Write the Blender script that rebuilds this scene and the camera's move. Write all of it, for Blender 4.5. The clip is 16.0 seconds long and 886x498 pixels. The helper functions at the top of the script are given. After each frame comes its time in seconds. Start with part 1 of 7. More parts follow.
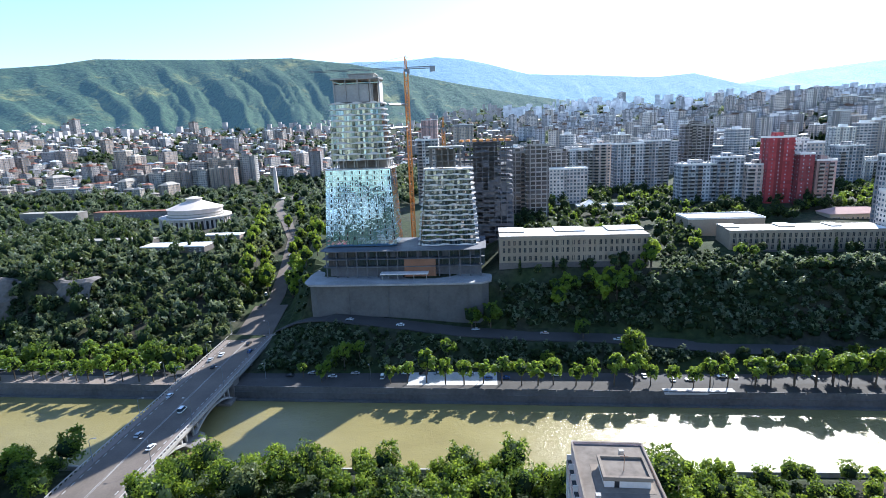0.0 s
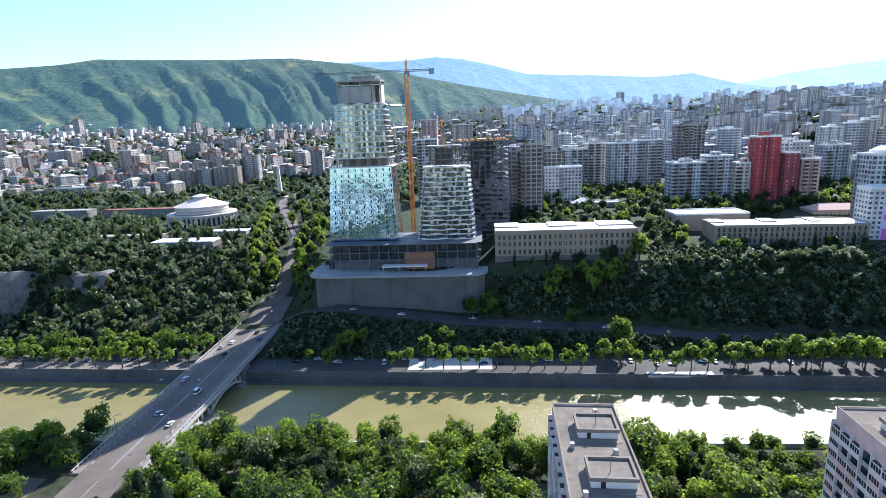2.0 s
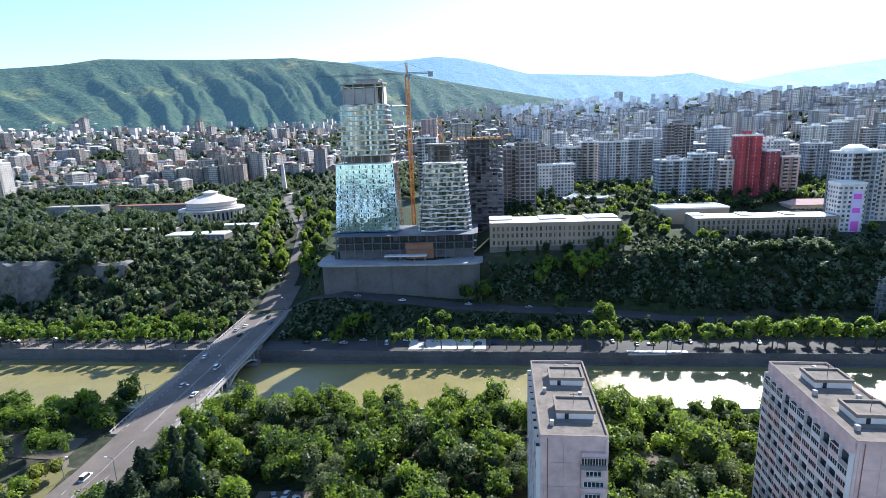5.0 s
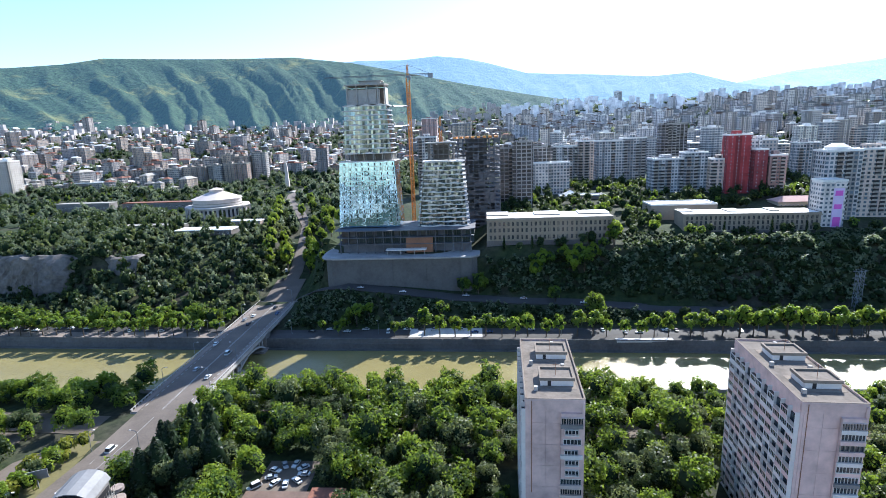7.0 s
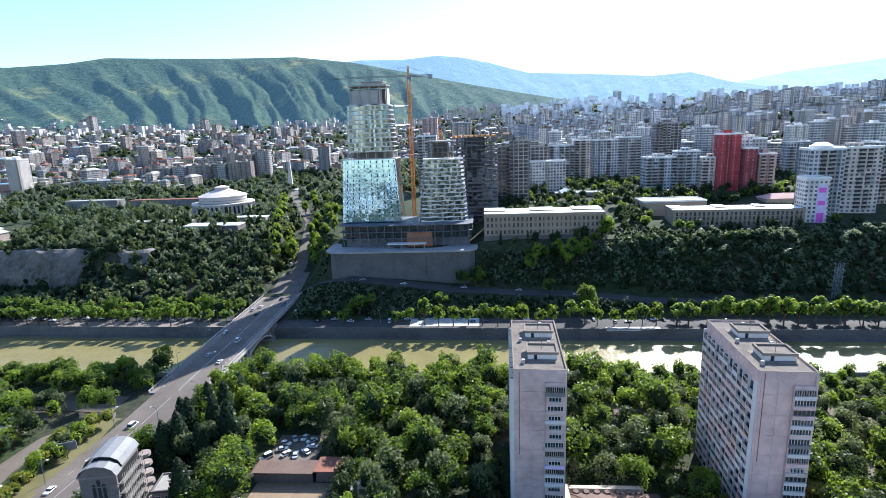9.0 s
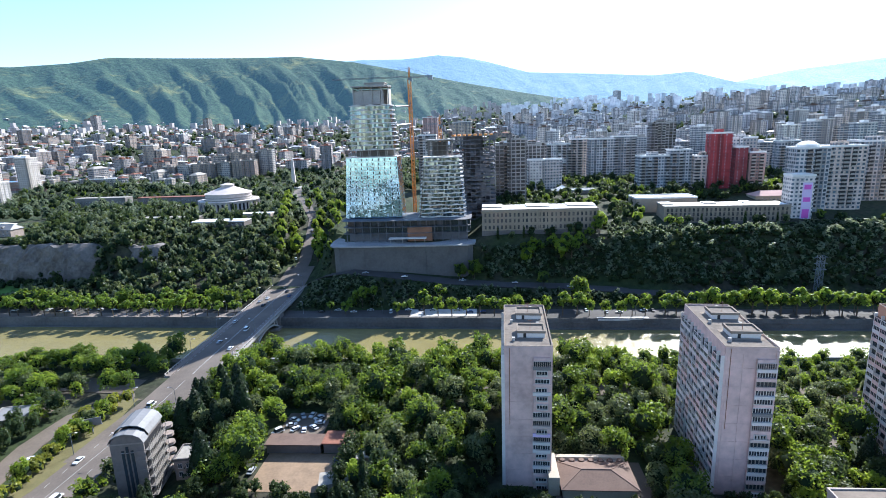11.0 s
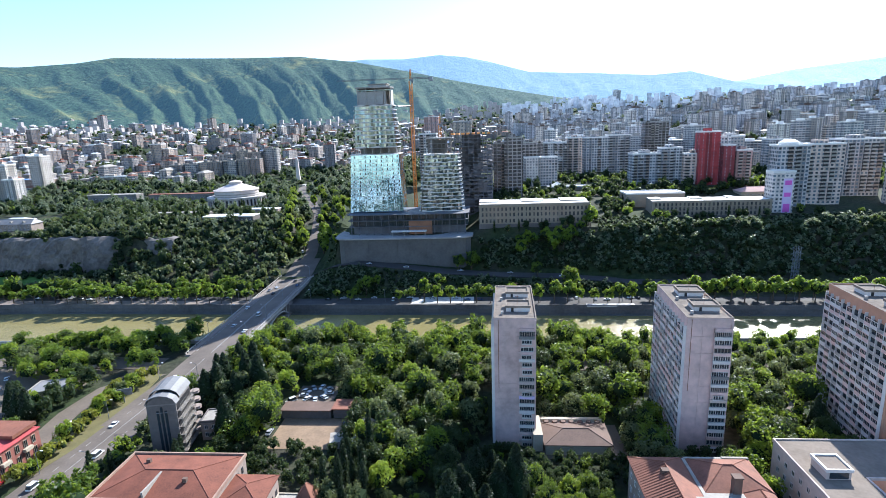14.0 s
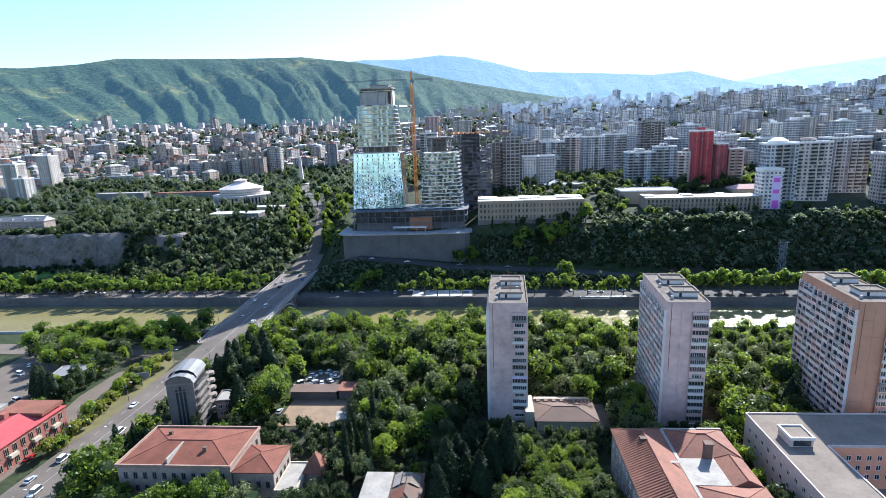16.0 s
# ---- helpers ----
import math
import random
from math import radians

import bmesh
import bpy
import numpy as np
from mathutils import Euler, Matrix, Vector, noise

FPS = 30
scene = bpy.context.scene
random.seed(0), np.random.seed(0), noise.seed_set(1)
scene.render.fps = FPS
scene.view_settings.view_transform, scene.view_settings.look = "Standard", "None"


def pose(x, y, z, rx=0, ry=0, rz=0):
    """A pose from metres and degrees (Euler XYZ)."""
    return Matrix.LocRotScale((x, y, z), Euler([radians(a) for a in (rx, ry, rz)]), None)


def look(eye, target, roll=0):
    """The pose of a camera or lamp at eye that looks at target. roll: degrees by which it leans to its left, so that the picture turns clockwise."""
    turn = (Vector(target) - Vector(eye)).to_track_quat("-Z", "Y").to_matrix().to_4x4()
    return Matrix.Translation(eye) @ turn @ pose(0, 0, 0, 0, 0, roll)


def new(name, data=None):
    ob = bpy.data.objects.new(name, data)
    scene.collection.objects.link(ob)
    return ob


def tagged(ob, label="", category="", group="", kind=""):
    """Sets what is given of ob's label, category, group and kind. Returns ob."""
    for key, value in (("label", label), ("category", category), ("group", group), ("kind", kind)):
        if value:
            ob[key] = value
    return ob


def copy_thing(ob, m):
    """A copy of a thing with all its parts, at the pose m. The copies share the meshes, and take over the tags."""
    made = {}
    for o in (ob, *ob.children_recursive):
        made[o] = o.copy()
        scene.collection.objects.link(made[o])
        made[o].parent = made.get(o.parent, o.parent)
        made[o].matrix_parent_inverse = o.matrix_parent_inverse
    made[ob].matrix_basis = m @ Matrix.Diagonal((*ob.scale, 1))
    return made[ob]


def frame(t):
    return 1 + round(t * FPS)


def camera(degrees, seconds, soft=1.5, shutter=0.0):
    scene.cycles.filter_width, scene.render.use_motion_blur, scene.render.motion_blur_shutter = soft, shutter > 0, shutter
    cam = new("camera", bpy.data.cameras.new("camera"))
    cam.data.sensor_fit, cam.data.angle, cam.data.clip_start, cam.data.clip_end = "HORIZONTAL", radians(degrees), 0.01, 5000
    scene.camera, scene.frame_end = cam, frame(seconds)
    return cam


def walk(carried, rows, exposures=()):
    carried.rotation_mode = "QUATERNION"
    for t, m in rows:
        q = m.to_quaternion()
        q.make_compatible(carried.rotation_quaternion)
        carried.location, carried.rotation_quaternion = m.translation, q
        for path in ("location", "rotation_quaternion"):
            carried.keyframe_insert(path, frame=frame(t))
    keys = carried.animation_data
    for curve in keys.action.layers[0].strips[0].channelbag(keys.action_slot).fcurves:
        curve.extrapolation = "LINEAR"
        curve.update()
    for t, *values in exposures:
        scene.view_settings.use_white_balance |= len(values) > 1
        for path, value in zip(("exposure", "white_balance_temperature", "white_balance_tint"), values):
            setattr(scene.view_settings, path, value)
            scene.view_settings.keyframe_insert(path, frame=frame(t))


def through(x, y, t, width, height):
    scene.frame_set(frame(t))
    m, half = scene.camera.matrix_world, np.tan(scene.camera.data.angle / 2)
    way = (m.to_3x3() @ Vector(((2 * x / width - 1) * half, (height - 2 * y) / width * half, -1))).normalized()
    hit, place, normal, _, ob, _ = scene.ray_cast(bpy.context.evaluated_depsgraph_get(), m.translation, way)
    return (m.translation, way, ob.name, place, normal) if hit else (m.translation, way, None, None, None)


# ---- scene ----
cam = camera(80.0, 16.0, soft=0.32)
PATH = [
    (0.0, -16.32, 122.43, 122.19, 77.797, 2.072, 3.746),
    (1.0, -15.36, 114.42, 122.15, 77.782, 2.090, 3.743),
    (2.0, -14.38, 106.44, 122.10, 77.761, 2.096, 3.748),
    (3.0, -13.40, 98.49, 122.03, 77.736, 2.093, 3.758),
    (4.0, -12.41, 90.59, 121.96, 77.707, 2.082, 3.774),
    (5.0, -11.41, 82.73, 121.87, 77.675, 2.066, 3.796),
    (6.0, -10.40, 74.92, 121.76, 77.642, 2.046, 3.823),
    (7.0, -9.39, 67.16, 121.65, 77.608, 2.023, 3.855),
    (8.0, -8.36, 59.45, 121.51, 77.574, 2.001, 3.891),
    (9.0, -7.33, 51.80, 121.37, 77.541, 1.980, 3.931),
    (10.0, -6.30, 44.20, 121.20, 77.510, 1.963, 3.976),
    (11.0, -5.26, 36.66, 121.02, 77.482, 1.952, 4.024),
    (12.0, -4.22, 29.19, 120.83, 77.459, 1.948, 4.075),
    (13.0, -3.17, 21.79, 120.62, 77.440, 1.953, 4.129),
    (14.0, -2.11, 14.45, 120.39, 77.428, 1.969, 4.185),
    (15.0, -1.06, 7.19, 120.14, 77.422, 1.999, 4.243),
    (16.0, 0.00, 0.00, 119.88, 77.424, 2.043, 4.303),
]
walk(cam, [(t, pose(x, y, z, rx, ry, rz)) for t, x, y, z, rx, ry, rz in PATH], [(0.0, 1.28, 5400, 12.0), (16.0, 1.28, 5400, 12.0)])

# ---- daylight: a sun ahead and to the right, over a clear hazy sky ----
SUN_AZ, SUN_EL = 29.5, 36.0
world = bpy.data.worlds.new("sky")
scene.world = world
world.use_nodes = True
wn, wl = world.node_tree.nodes, world.node_tree.links
wn.clear()
sky = wn.new("ShaderNodeTexSky")
sky.sky_type = "NISHITA"
sky.sun_disc = False
sky.sun_elevation, sky.sun_rotation = radians(SUN_EL), radians(SUN_AZ)
sky.altitude, sky.air_density, sky.dust_density, sky.ozone_density = 450.0, 1.25, 0.7, 2.5
bg = wn.new("ShaderNodeBackground")
bg.inputs["Strength"].default_value = 0.103
wout = wn.new("ShaderNodeOutputWorld")
wl.new(sky.outputs["Color"], bg.inputs["Color"])
wl.new(bg.outputs["Background"], wout.inputs["Surface"])
sun = new("sun", bpy.data.lights.new("sun", "SUN"))
sun.data.energy, sun.data.angle, sun.data.color = 5.0, radians(0.6), (1.0, 0.91, 0.76)
sv = Vector((math.sin(radians(SUN_AZ)) * math.cos(radians(SUN_EL)), math.cos(radians(SUN_AZ)) * math.cos(radians(SUN_EL)), math.sin(radians(SUN_EL))))
sun.matrix_world = look(sv * 600, (0, 0, 0))

# ---- materials ----
def sock(node, *names):
    for n in names:
        if n in node.inputs:
            return node.inputs[n]


class Tree:
    """A small wrapper for building node materials."""

    def __init__(self, name):
        self.m = bpy.data.materials.new(name)
        self.m.use_nodes = True
        self.t = self.m.node_tree
        self.t.nodes.clear()
        self.out = self.add("ShaderNodeOutputMaterial")

    def add(self, kind, **values):
        n = self.t.nodes.new(kind)
        for k, v in values.items():
            n.inputs[k.replace("_", " ")].default_value = v
        return n

    def link(self, a, b):
        self.t.links.new(a, b)

    def math(self, op, a, b=0.0, c=None):
        n = self.t.nodes.new("ShaderNodeMath")
        n.operation = op
        for i, v in enumerate((a, b, c)):
            if v is None:
                continue
            if isinstance(v, (int, float)):
                n.inputs[i].default_value = v
            else:
                self.link(v, n.inputs[i])
        return n.outputs[0]

    def mix(self, f, a, b):
        n = self.t.nodes.new("ShaderNodeMix")
        n.data_type = "RGBA"
        for s, v in ((n.inputs["Factor"], f), (n.inputs[6], a), (n.inputs[7], b)):
            if isinstance(v, (int, float)):
                s.default_value = v
            elif isinstance(v, tuple):
                s.default_value = (*v[:3], 1)
            else:
                self.link(v, s)
        return n.outputs[2]

    def noise(self, scale, detail=3.0, vector=None, rough=0.55):
        n = self.add("ShaderNodeTexNoise", Scale=scale, Detail=detail, Roughness=rough)
        if vector is None:
            g = self.t.nodes.new("ShaderNodeNewGeometry")
            vector = g.outputs["Position"]
        self.link(vector, n.inputs["Vector"])
        return n.outputs["Fac"]

    def ramp(self, fac, stops):
        n = self.t.nodes.new("ShaderNodeValToRGB")
        e = n.color_ramp.elements
        while len(e) < len(stops):
            e.new(0.5)
        for el, (p, c) in zip(e, stops):
            el.position, el.color = p, (*c, 1)
        self.link(fac, n.inputs[0])
        return n.outputs[0]

    def surface(self, color, rough=0.8, metal=0.0, bump=None, strength=0.3, dist=0.1, spec=0.5):
        b = self.add("ShaderNodeBsdfPrincipled", Roughness=rough, Metallic=metal)
        sock(b, "Specular IOR Level", "Specular").default_value = spec
        if isinstance(color, tuple):
            b.inputs["Base Color"].default_value = (*color, 1)
        else:
            self.link(color, b.inputs["Base Color"])
        if bump is not None:
            bn = self.add("ShaderNodeBump", Strength=strength, Distance=dist)
            self.link(bump, bn.inputs["Height"])
            self.link(bn.outputs[0], b.inputs["Normal"])
        self.link(b.outputs[0], self.out.inputs[0])
        return b


def plain(name, col, rough=0.8, var=0.25, coarse=0.12, fine=1.5, metal=0.0, rand=0.0, strength=0.3, spec=0.4):
    """A weathered surface: stains at two sizes, fine relief, and a change from object to object."""
    t = Tree(name)
    a, b = t.noise(coarse, 4), t.noise(fine, 4)
    f = t.math("ADD", t.math("MULTIPLY", a, 0.6), t.math("MULTIPLY", b, 0.4))
    dark, light = tuple(c * (1 - var) for c in col), tuple(min(1, c * (1 + var)) for c in col)
    c = t.ramp(f, [(0.3, dark), (0.5, col), (0.72, light)])
    if rand:
        oi = t.t.nodes.new("ShaderNodeObjectInfo")
        c = t.mix(t.math("MULTIPLY", oi.outputs["Random"], rand), c, tuple(x * 0.45 for x in col))
    t.surface(c, rough, metal, b, strength, 0.06, spec)
    return t.m


def leafy(name, dark, light, through, gloss=0.45):
    t = Tree(name)
    g = t.t.nodes.new("ShaderNodeNewGeometry")
    oi = t.t.nodes.new("ShaderNodeObjectInfo")
    f = t.math("ADD", t.math("MULTIPLY", g.outputs["Random Per Island"], 0.4), t.math("MULTIPLY", oi.outputs["Random"], 0.25))
    f = t.math("ADD", f, t.math("MULTIPLY", t.ramp(t.noise(0.09, 2), [(0.35, (0, 0, 0)), (0.65, (1, 1, 1))]), 0.35))
    c = t.ramp(f, [(0.1, dark), (0.9, light)])
    b = t.surface(c, gloss, spec=0.25)
    tr = t.t.nodes.new("ShaderNodeBsdfTranslucent")
    t.link(t.mix(0.5, c, through), tr.inputs[0])
    mx = t.add("ShaderNodeMixShader", Fac=0.5)
    t.link(b.outputs[0], mx.inputs[1])
    t.link(tr.outputs[0], mx.inputs[2])
    t.link(mx.outputs[0], t.out.inputs[0])
    return t.m


def facade(name, cols, glass=(0.035, 0.045, 0.055), bay=3.2, storey=3.0, ww=0.5, wh=0.5, band=0.0, massed=False):
    """A wall of a building far off, with its windows in bays and storeys; the paint changes from building to building."""
    t = Tree(name)
    tc = t.t.nodes.new("ShaderNodeTexCoord")
    s = t.t.nodes.new("ShaderNodeSeparateXYZ")
    t.link(tc.outputs["Object"], s.inputs[0])
    n = t.t.nodes.new("ShaderNodeSeparateXYZ")
    t.link(tc.outputs["Normal"], n.inputs[0])
    side = t.math("GREATER_THAN", t.math("ABSOLUTE", n.outputs[0]), 0.6)
    flat = t.math("LESS_THAN", t.math("ABSOLUTE", n.outputs[2]), 0.5)
    u = t.math("ADD", t.math("MULTIPLY", s.outputs[1], side), t.math("MULTIPLY", s.outputs[0], t.math("SUBTRACT", 1.0, side)))
    fu = t.math("FRACT", t.math("DIVIDE", t.math("ADD", u, 400.0), bay))
    fv = t.math("FRACT", t.math("DIVIDE", s.outputs[2], storey))
    iu = t.math("FLOOR", t.math("DIVIDE", t.math("ADD", u, 400.0), bay))
    iv = t.math("FLOOR", t.math("DIVIDE", s.outputs[2], storey))
    inside = t.math("MULTIPLY", t.math("LESS_THAN", t.math("ABSOLUTE", t.math("SUBTRACT", fu, 0.5)), ww / 2),
                    t.math("LESS_THAN", t.math("ABSOLUTE", t.math("SUBTRACT", fv, 0.55)), wh / 2))
    inside = t.math("MULTIPLY", inside, flat)
    wnz = t.t.nodes.new("ShaderNodeTexWhiteNoise")
    cmb = t.t.nodes.new("ShaderNodeCombineXYZ")
    t.link(iu, cmb.inputs[0]), t.link(iv, cmb.inputs[1]), t.link(side, cmb.inputs[2])
    t.link(cmb.outputs[0], wnz.inputs["Vector"])
    oi = t.t.nodes.new("ShaderNodeObjectInfo")
    vary = oi.outputs["Random"]
    if massed:
        vary = t.t.nodes.new("ShaderNodeNewGeometry").outputs["Random Per Island"]
    paint = t.ramp(vary, [(i / max(1, len(cols) - 1), c) for i, c in enumerate(cols)])
    st = t.noise(0.09, 4)
    paint = t.mix(t.math("MULTIPLY", st, 0.35), paint, tuple(c * 0.55 for c in cols[0]))
    cell = t.t.nodes.new("ShaderNodeTexWhiteNoise")
    cc = t.t.nodes.new("ShaderNodeCombineXYZ")
    t.link(t.math("ADD", iu, t.math("MULTIPLY", vary, 97.0)), cc.inputs[0]), t.link(iv, cc.inputs[1]), t.link(side, cc.inputs[2])
    t.link(cc.outputs[0], cell.inputs["Vector"])
    bays = t.t.nodes.new("ShaderNodeTexWhiteNoise")
    bays.noise_dimensions = "1D"
    t.link(t.math("ADD", iu, t.math("MULTIPLY", vary, 31.0)), bays.inputs["W"])
    # some bays are darkened: painted shade, as if they lay set back
    recess_shade = t.math("GREATER_THAN", bays.outputs["Value"], 0.62)
    paint = t.mix(t.math("MULTIPLY", t.math("MULTIPLY", cell.outputs["Value"], cell.outputs["Value"]), 0.6), paint, tuple(c * 0.4 for c in cols[0]))
    paint = t.mix(t.math("MULTIPLY", recess_shade, 0.7), paint, tuple(c * 0.3 for c in cols[0]))
    if band:
        paint = t.mix(t.math("MULTIPLY", t.math("LESS_THAN", fv, 0.16), band), paint, (0.62, 0.6, 0.56))
    pane = t.mix(wnz.outputs["Value"], glass, tuple(min(1, g * 4 + 0.03) for g in glass))
    b = t.surface(t.mix(inside, paint, pane), 0.8)
    t.link(t.math("SUBTRACT", 0.85, t.math("MULTIPLY", inside, 0.7)), b.inputs["Roughness"])
    bn = t.add("ShaderNodeBump", Strength=0.8, Distance=0.25)
    t.link(t.math("SUBTRACT", 1.0, inside), bn.inputs["Height"])
    t.link(bn.outputs[0], b.inputs["Normal"])
    return t.m


def ground_material():
    t = Tree("ground")
    a, b, c = t.noise(0.02, 5), t.noise(0.35, 5), t.noise(2.5, 3)
    grass = t.ramp(b, [(0.3, (0.015, 0.024, 0.01)), (0.55, (0.035, 0.05, 0.018)), (0.75, (0.05, 0.058, 0.026))])
    earth = t.ramp(b, [(0.3, (0.025, 0.026, 0.018)), (0.7, (0.07, 0.064, 0.045))])
    t.surface(t.mix(t.ramp(a, [(0.45, (0, 0, 0)), (0.62, (1, 1, 1))]), grass, earth), 0.95, 0, c, 0.5, 0.3, 0.2)
    return t.m


def water_material():
    t = Tree("water")
    g = t.t.nodes.new("ShaderNodeNewGeometry")
    mp = t.t.nodes.new("ShaderNodeMapping")
    mp.inputs["Scale"].default_value = (0.6, 1.0, 1.0)
    t.link(g.outputs["Position"], mp.inputs[0])
    a, b = t.noise(0.5, 6, mp.outputs[0], 0.65), t.noise(0.05, 3, mp.outputs[0])
    rip = t.math("ADD", a, t.math("MULTIPLY", t.noise(3.0, 2, mp.outputs[0]), 0.4))
    col = t.ramp(b, [(0.3, (0.2, 0.168, 0.066)), (0.7, (0.24, 0.204, 0.082))])
    b = t.surface(col, 0.25, 0, rip, 0.8, 0.35, 0.32)
    t.link(t.math("ADD", 0.13, t.math("MULTIPLY", t.noise(0.25, 6, mp.outputs[0], 0.75), 0.16)), b.inputs["Roughness"])
    return t.m


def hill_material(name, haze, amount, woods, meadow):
    """Wooded slopes in the distance, with open strips; the surface itself glows to stand in for haze."""
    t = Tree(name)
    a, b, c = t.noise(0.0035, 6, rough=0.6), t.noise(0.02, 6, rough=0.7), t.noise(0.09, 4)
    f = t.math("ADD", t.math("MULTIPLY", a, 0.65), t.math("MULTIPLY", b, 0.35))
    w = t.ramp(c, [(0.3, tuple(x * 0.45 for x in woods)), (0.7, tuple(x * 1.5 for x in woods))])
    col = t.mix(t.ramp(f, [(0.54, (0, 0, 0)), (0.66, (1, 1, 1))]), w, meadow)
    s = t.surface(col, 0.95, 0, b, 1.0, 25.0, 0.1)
    # haze is given off by the slopes themselves, as emission
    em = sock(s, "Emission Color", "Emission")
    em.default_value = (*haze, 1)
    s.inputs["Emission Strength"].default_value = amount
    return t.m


MAT = dict(
    ground=ground_material(), water=water_material(),
    asphalt=plain("asphalt", (0.125, 0.102, 0.082), 0.85, 0.35, 0.08, 1.6), asphalt_old=plain("old asphalt", (0.13, 0.105, 0.08), 0.9, 0.25, 0.1, 1.2),
    # the two darkest asphalts here carry shade in their colour
    paving=plain("paving", (0.2, 0.165, 0.14), 0.85, 0.25, 0.15, 0.8), paving_shade=plain("shade-dark promenade asphalt", (0.06, 0.055, 0.05), 0.9, 0.3, 0.12, 0.9), frame_gray=plain("dark gray frame concrete", (0.125, 0.125, 0.135), 0.85, 0.35, 0.12, 0.9), asphalt_shade=plain("shade-dark asphalt", (0.05, 0.047, 0.045), 0.85, 0.3, 0.08, 2.0), kerb=plain("kerb stone", (0.45, 0.43, 0.4), 0.85),
    quay=plain("quay stone", (0.105, 0.1, 0.095), 0.9, 0.4, 0.08, 0.7), concrete=plain("concrete", (0.36, 0.34, 0.31), 0.88, 0.25, 0.1, 0.9),
    wall_stone=plain("dark retaining wall", (0.11, 0.105, 0.1), 0.92, 0.3, 0.08, 0.6), concrete_dark=plain("raw concrete", (0.2, 0.18, 0.16), 0.9, 0.35, 0.12, 0.9), white=plain("white paint", (0.64, 0.6, 0.56), 0.6, 0.12),
    cream_worn=plain("worn cream plaster", (0.3, 0.2, 0.145), 0.9, 0.35, 0.2, 1.0), roof_dirty=plain("dirty pale roof", (0.29, 0.265, 0.225), 0.8, 0.3, 0.25, 1.2), roof_cherry=plain("cherry-red roof sheet", (0.36, 0.06, 0.06), 0.7, 0.25, 0.2, 1.2), hall_wall=plain("pinkish white plaster", (0.5, 0.41, 0.36), 0.85, 0.22, 0.12, 0.7), roof_white=plain("pale roof sheet", (0.74, 0.72, 0.68), 0.55, 0.12, 0.1, 0.8), panel_pink=plain("pinkish panel wall", (0.62, 0.45, 0.4), 0.85, 0.32, 0.09, 0.45),
    panel_orange=plain("orange panel wall", (0.5, 0.27, 0.17), 0.85, 0.15, 0.09, 0.5), membrane=plain("roof membrane", (0.17, 0.145, 0.12), 0.95, 0.35, 0.25, 0.9, spec=0.15),
    roof_red=plain("red roof tiles", (0.165, 0.056, 0.032), 0.85, 0.4, 0.2, 2.0), roof_rust=plain("rusty roof sheet", (0.2, 0.078, 0.045), 0.75, 0.35, 0.2, 1.3),
    roof_brown=plain("brown roof", (0.135, 0.088, 0.065), 0.85, 0.25, 0.2, 1.5), roof_gray=plain("gray roof sheet", (0.2, 0.195, 0.19), 0.6, 0.2, 0.2, 1.0, 0.1),
    roof_lead=plain("lead-gray roof", (0.215, 0.18, 0.145), 1.0, 0.25, 0.15, 1.0, spec=0.1), stone=plain("pale stone wall", (0.29, 0.24, 0.18), 0.9, 0.2, 0.1, 0.9), plaster=plain("worn plaster", (0.3, 0.24, 0.2), 0.9, 0.4, 0.1, 0.8),
    plaster_gray=plain("gray plaster", (0.14, 0.125, 0.115), 0.9, 0.25, 0.1, 0.8), circus=plain("cream stone of the circus", (0.55, 0.48, 0.43), 0.75, 0.15), cream=plain("cream plaster", (0.42, 0.36, 0.27), 0.85, 0.15),
    brick=plain("red brick wall", (0.25, 0.095, 0.07), 0.9, 0.3, 0.15, 2.2), tower_slab=plain("stained slab edge", (0.3, 0.29, 0.28), 0.85, 0.3), rock=plain("bare rock", (0.14, 0.125, 0.112), 0.95, 0.6, 0.09, 0.5, strength=0.8), orange_wall=plain("orange plaster", (0.68, 0.33, 0.2), 0.85, 0.12),
    # dark: flat black that puts the shade inside openings into a colour
    dark=plain("dark opening", (0.02, 0.02, 0.022), 0.5, 0.3), glass_dark=plain("window glass", (0.03, 0.04, 0.05), 0.12, 0.4, spec=0.6),
    steel_yellow=plain("orange crane paint", (0.62, 0.26, 0.06), 0.55, 0.2), steel=plain("gray steel", (0.2, 0.22, 0.24), 0.5, 0.2, metal=0.5),
    bark=plain("bark", (0.09, 0.07, 0.05), 0.95, 0.3, 1.0, 6.0), rust=plain("rusty steel", (0.24, 0.12, 0.07), 0.8, 0.3), rubber=plain("rubber", (0.02, 0.02, 0.02), 0.9, 0.2),
    line=plain("road paint", (0.32, 0.31, 0.29), 0.7, 0.2, 0.3, 3.0), pink=plain("pink plaster", (0.5, 0.32, 0.28), 0.85, 0.12),
    magenta=plain("magenta print", (0.62, 0.12, 0.5), 0.6, 0.1), lilac=plain("lilac print", (0.62, 0.5, 0.72), 0.6, 0.1), blue_sheet=plain("blue sheet", (0.08, 0.22, 0.5), 0.6, 0.15),
    dust=plain("dusty trodden yard", (0.23, 0.16, 0.1), 0.95, 0.3, 0.2, 1.0), turf=plain("dry lawn", (0.13, 0.115, 0.045), 0.95, 0.3, 0.15, 1.5), lawn=plain("lawn", (0.09, 0.17, 0.03), 0.95, 0.25, 0.1, 1.2),
)
MAT["foliage"] = leafy("foliage", (0.015, 0.038, 0.009), (0.112, 0.172, 0.024), (0.38, 0.5, 0.04))
MAT["foliage_bright"] = leafy("bright foliage", (0.04, 0.088, 0.011), (0.22, 0.295, 0.03), (0.62, 0.74, 0.06))
MAT["foliage_street"] = leafy("street tree foliage", (0.032, 0.075, 0.012), (0.18, 0.26, 0.034), (0.52, 0.66, 0.055))
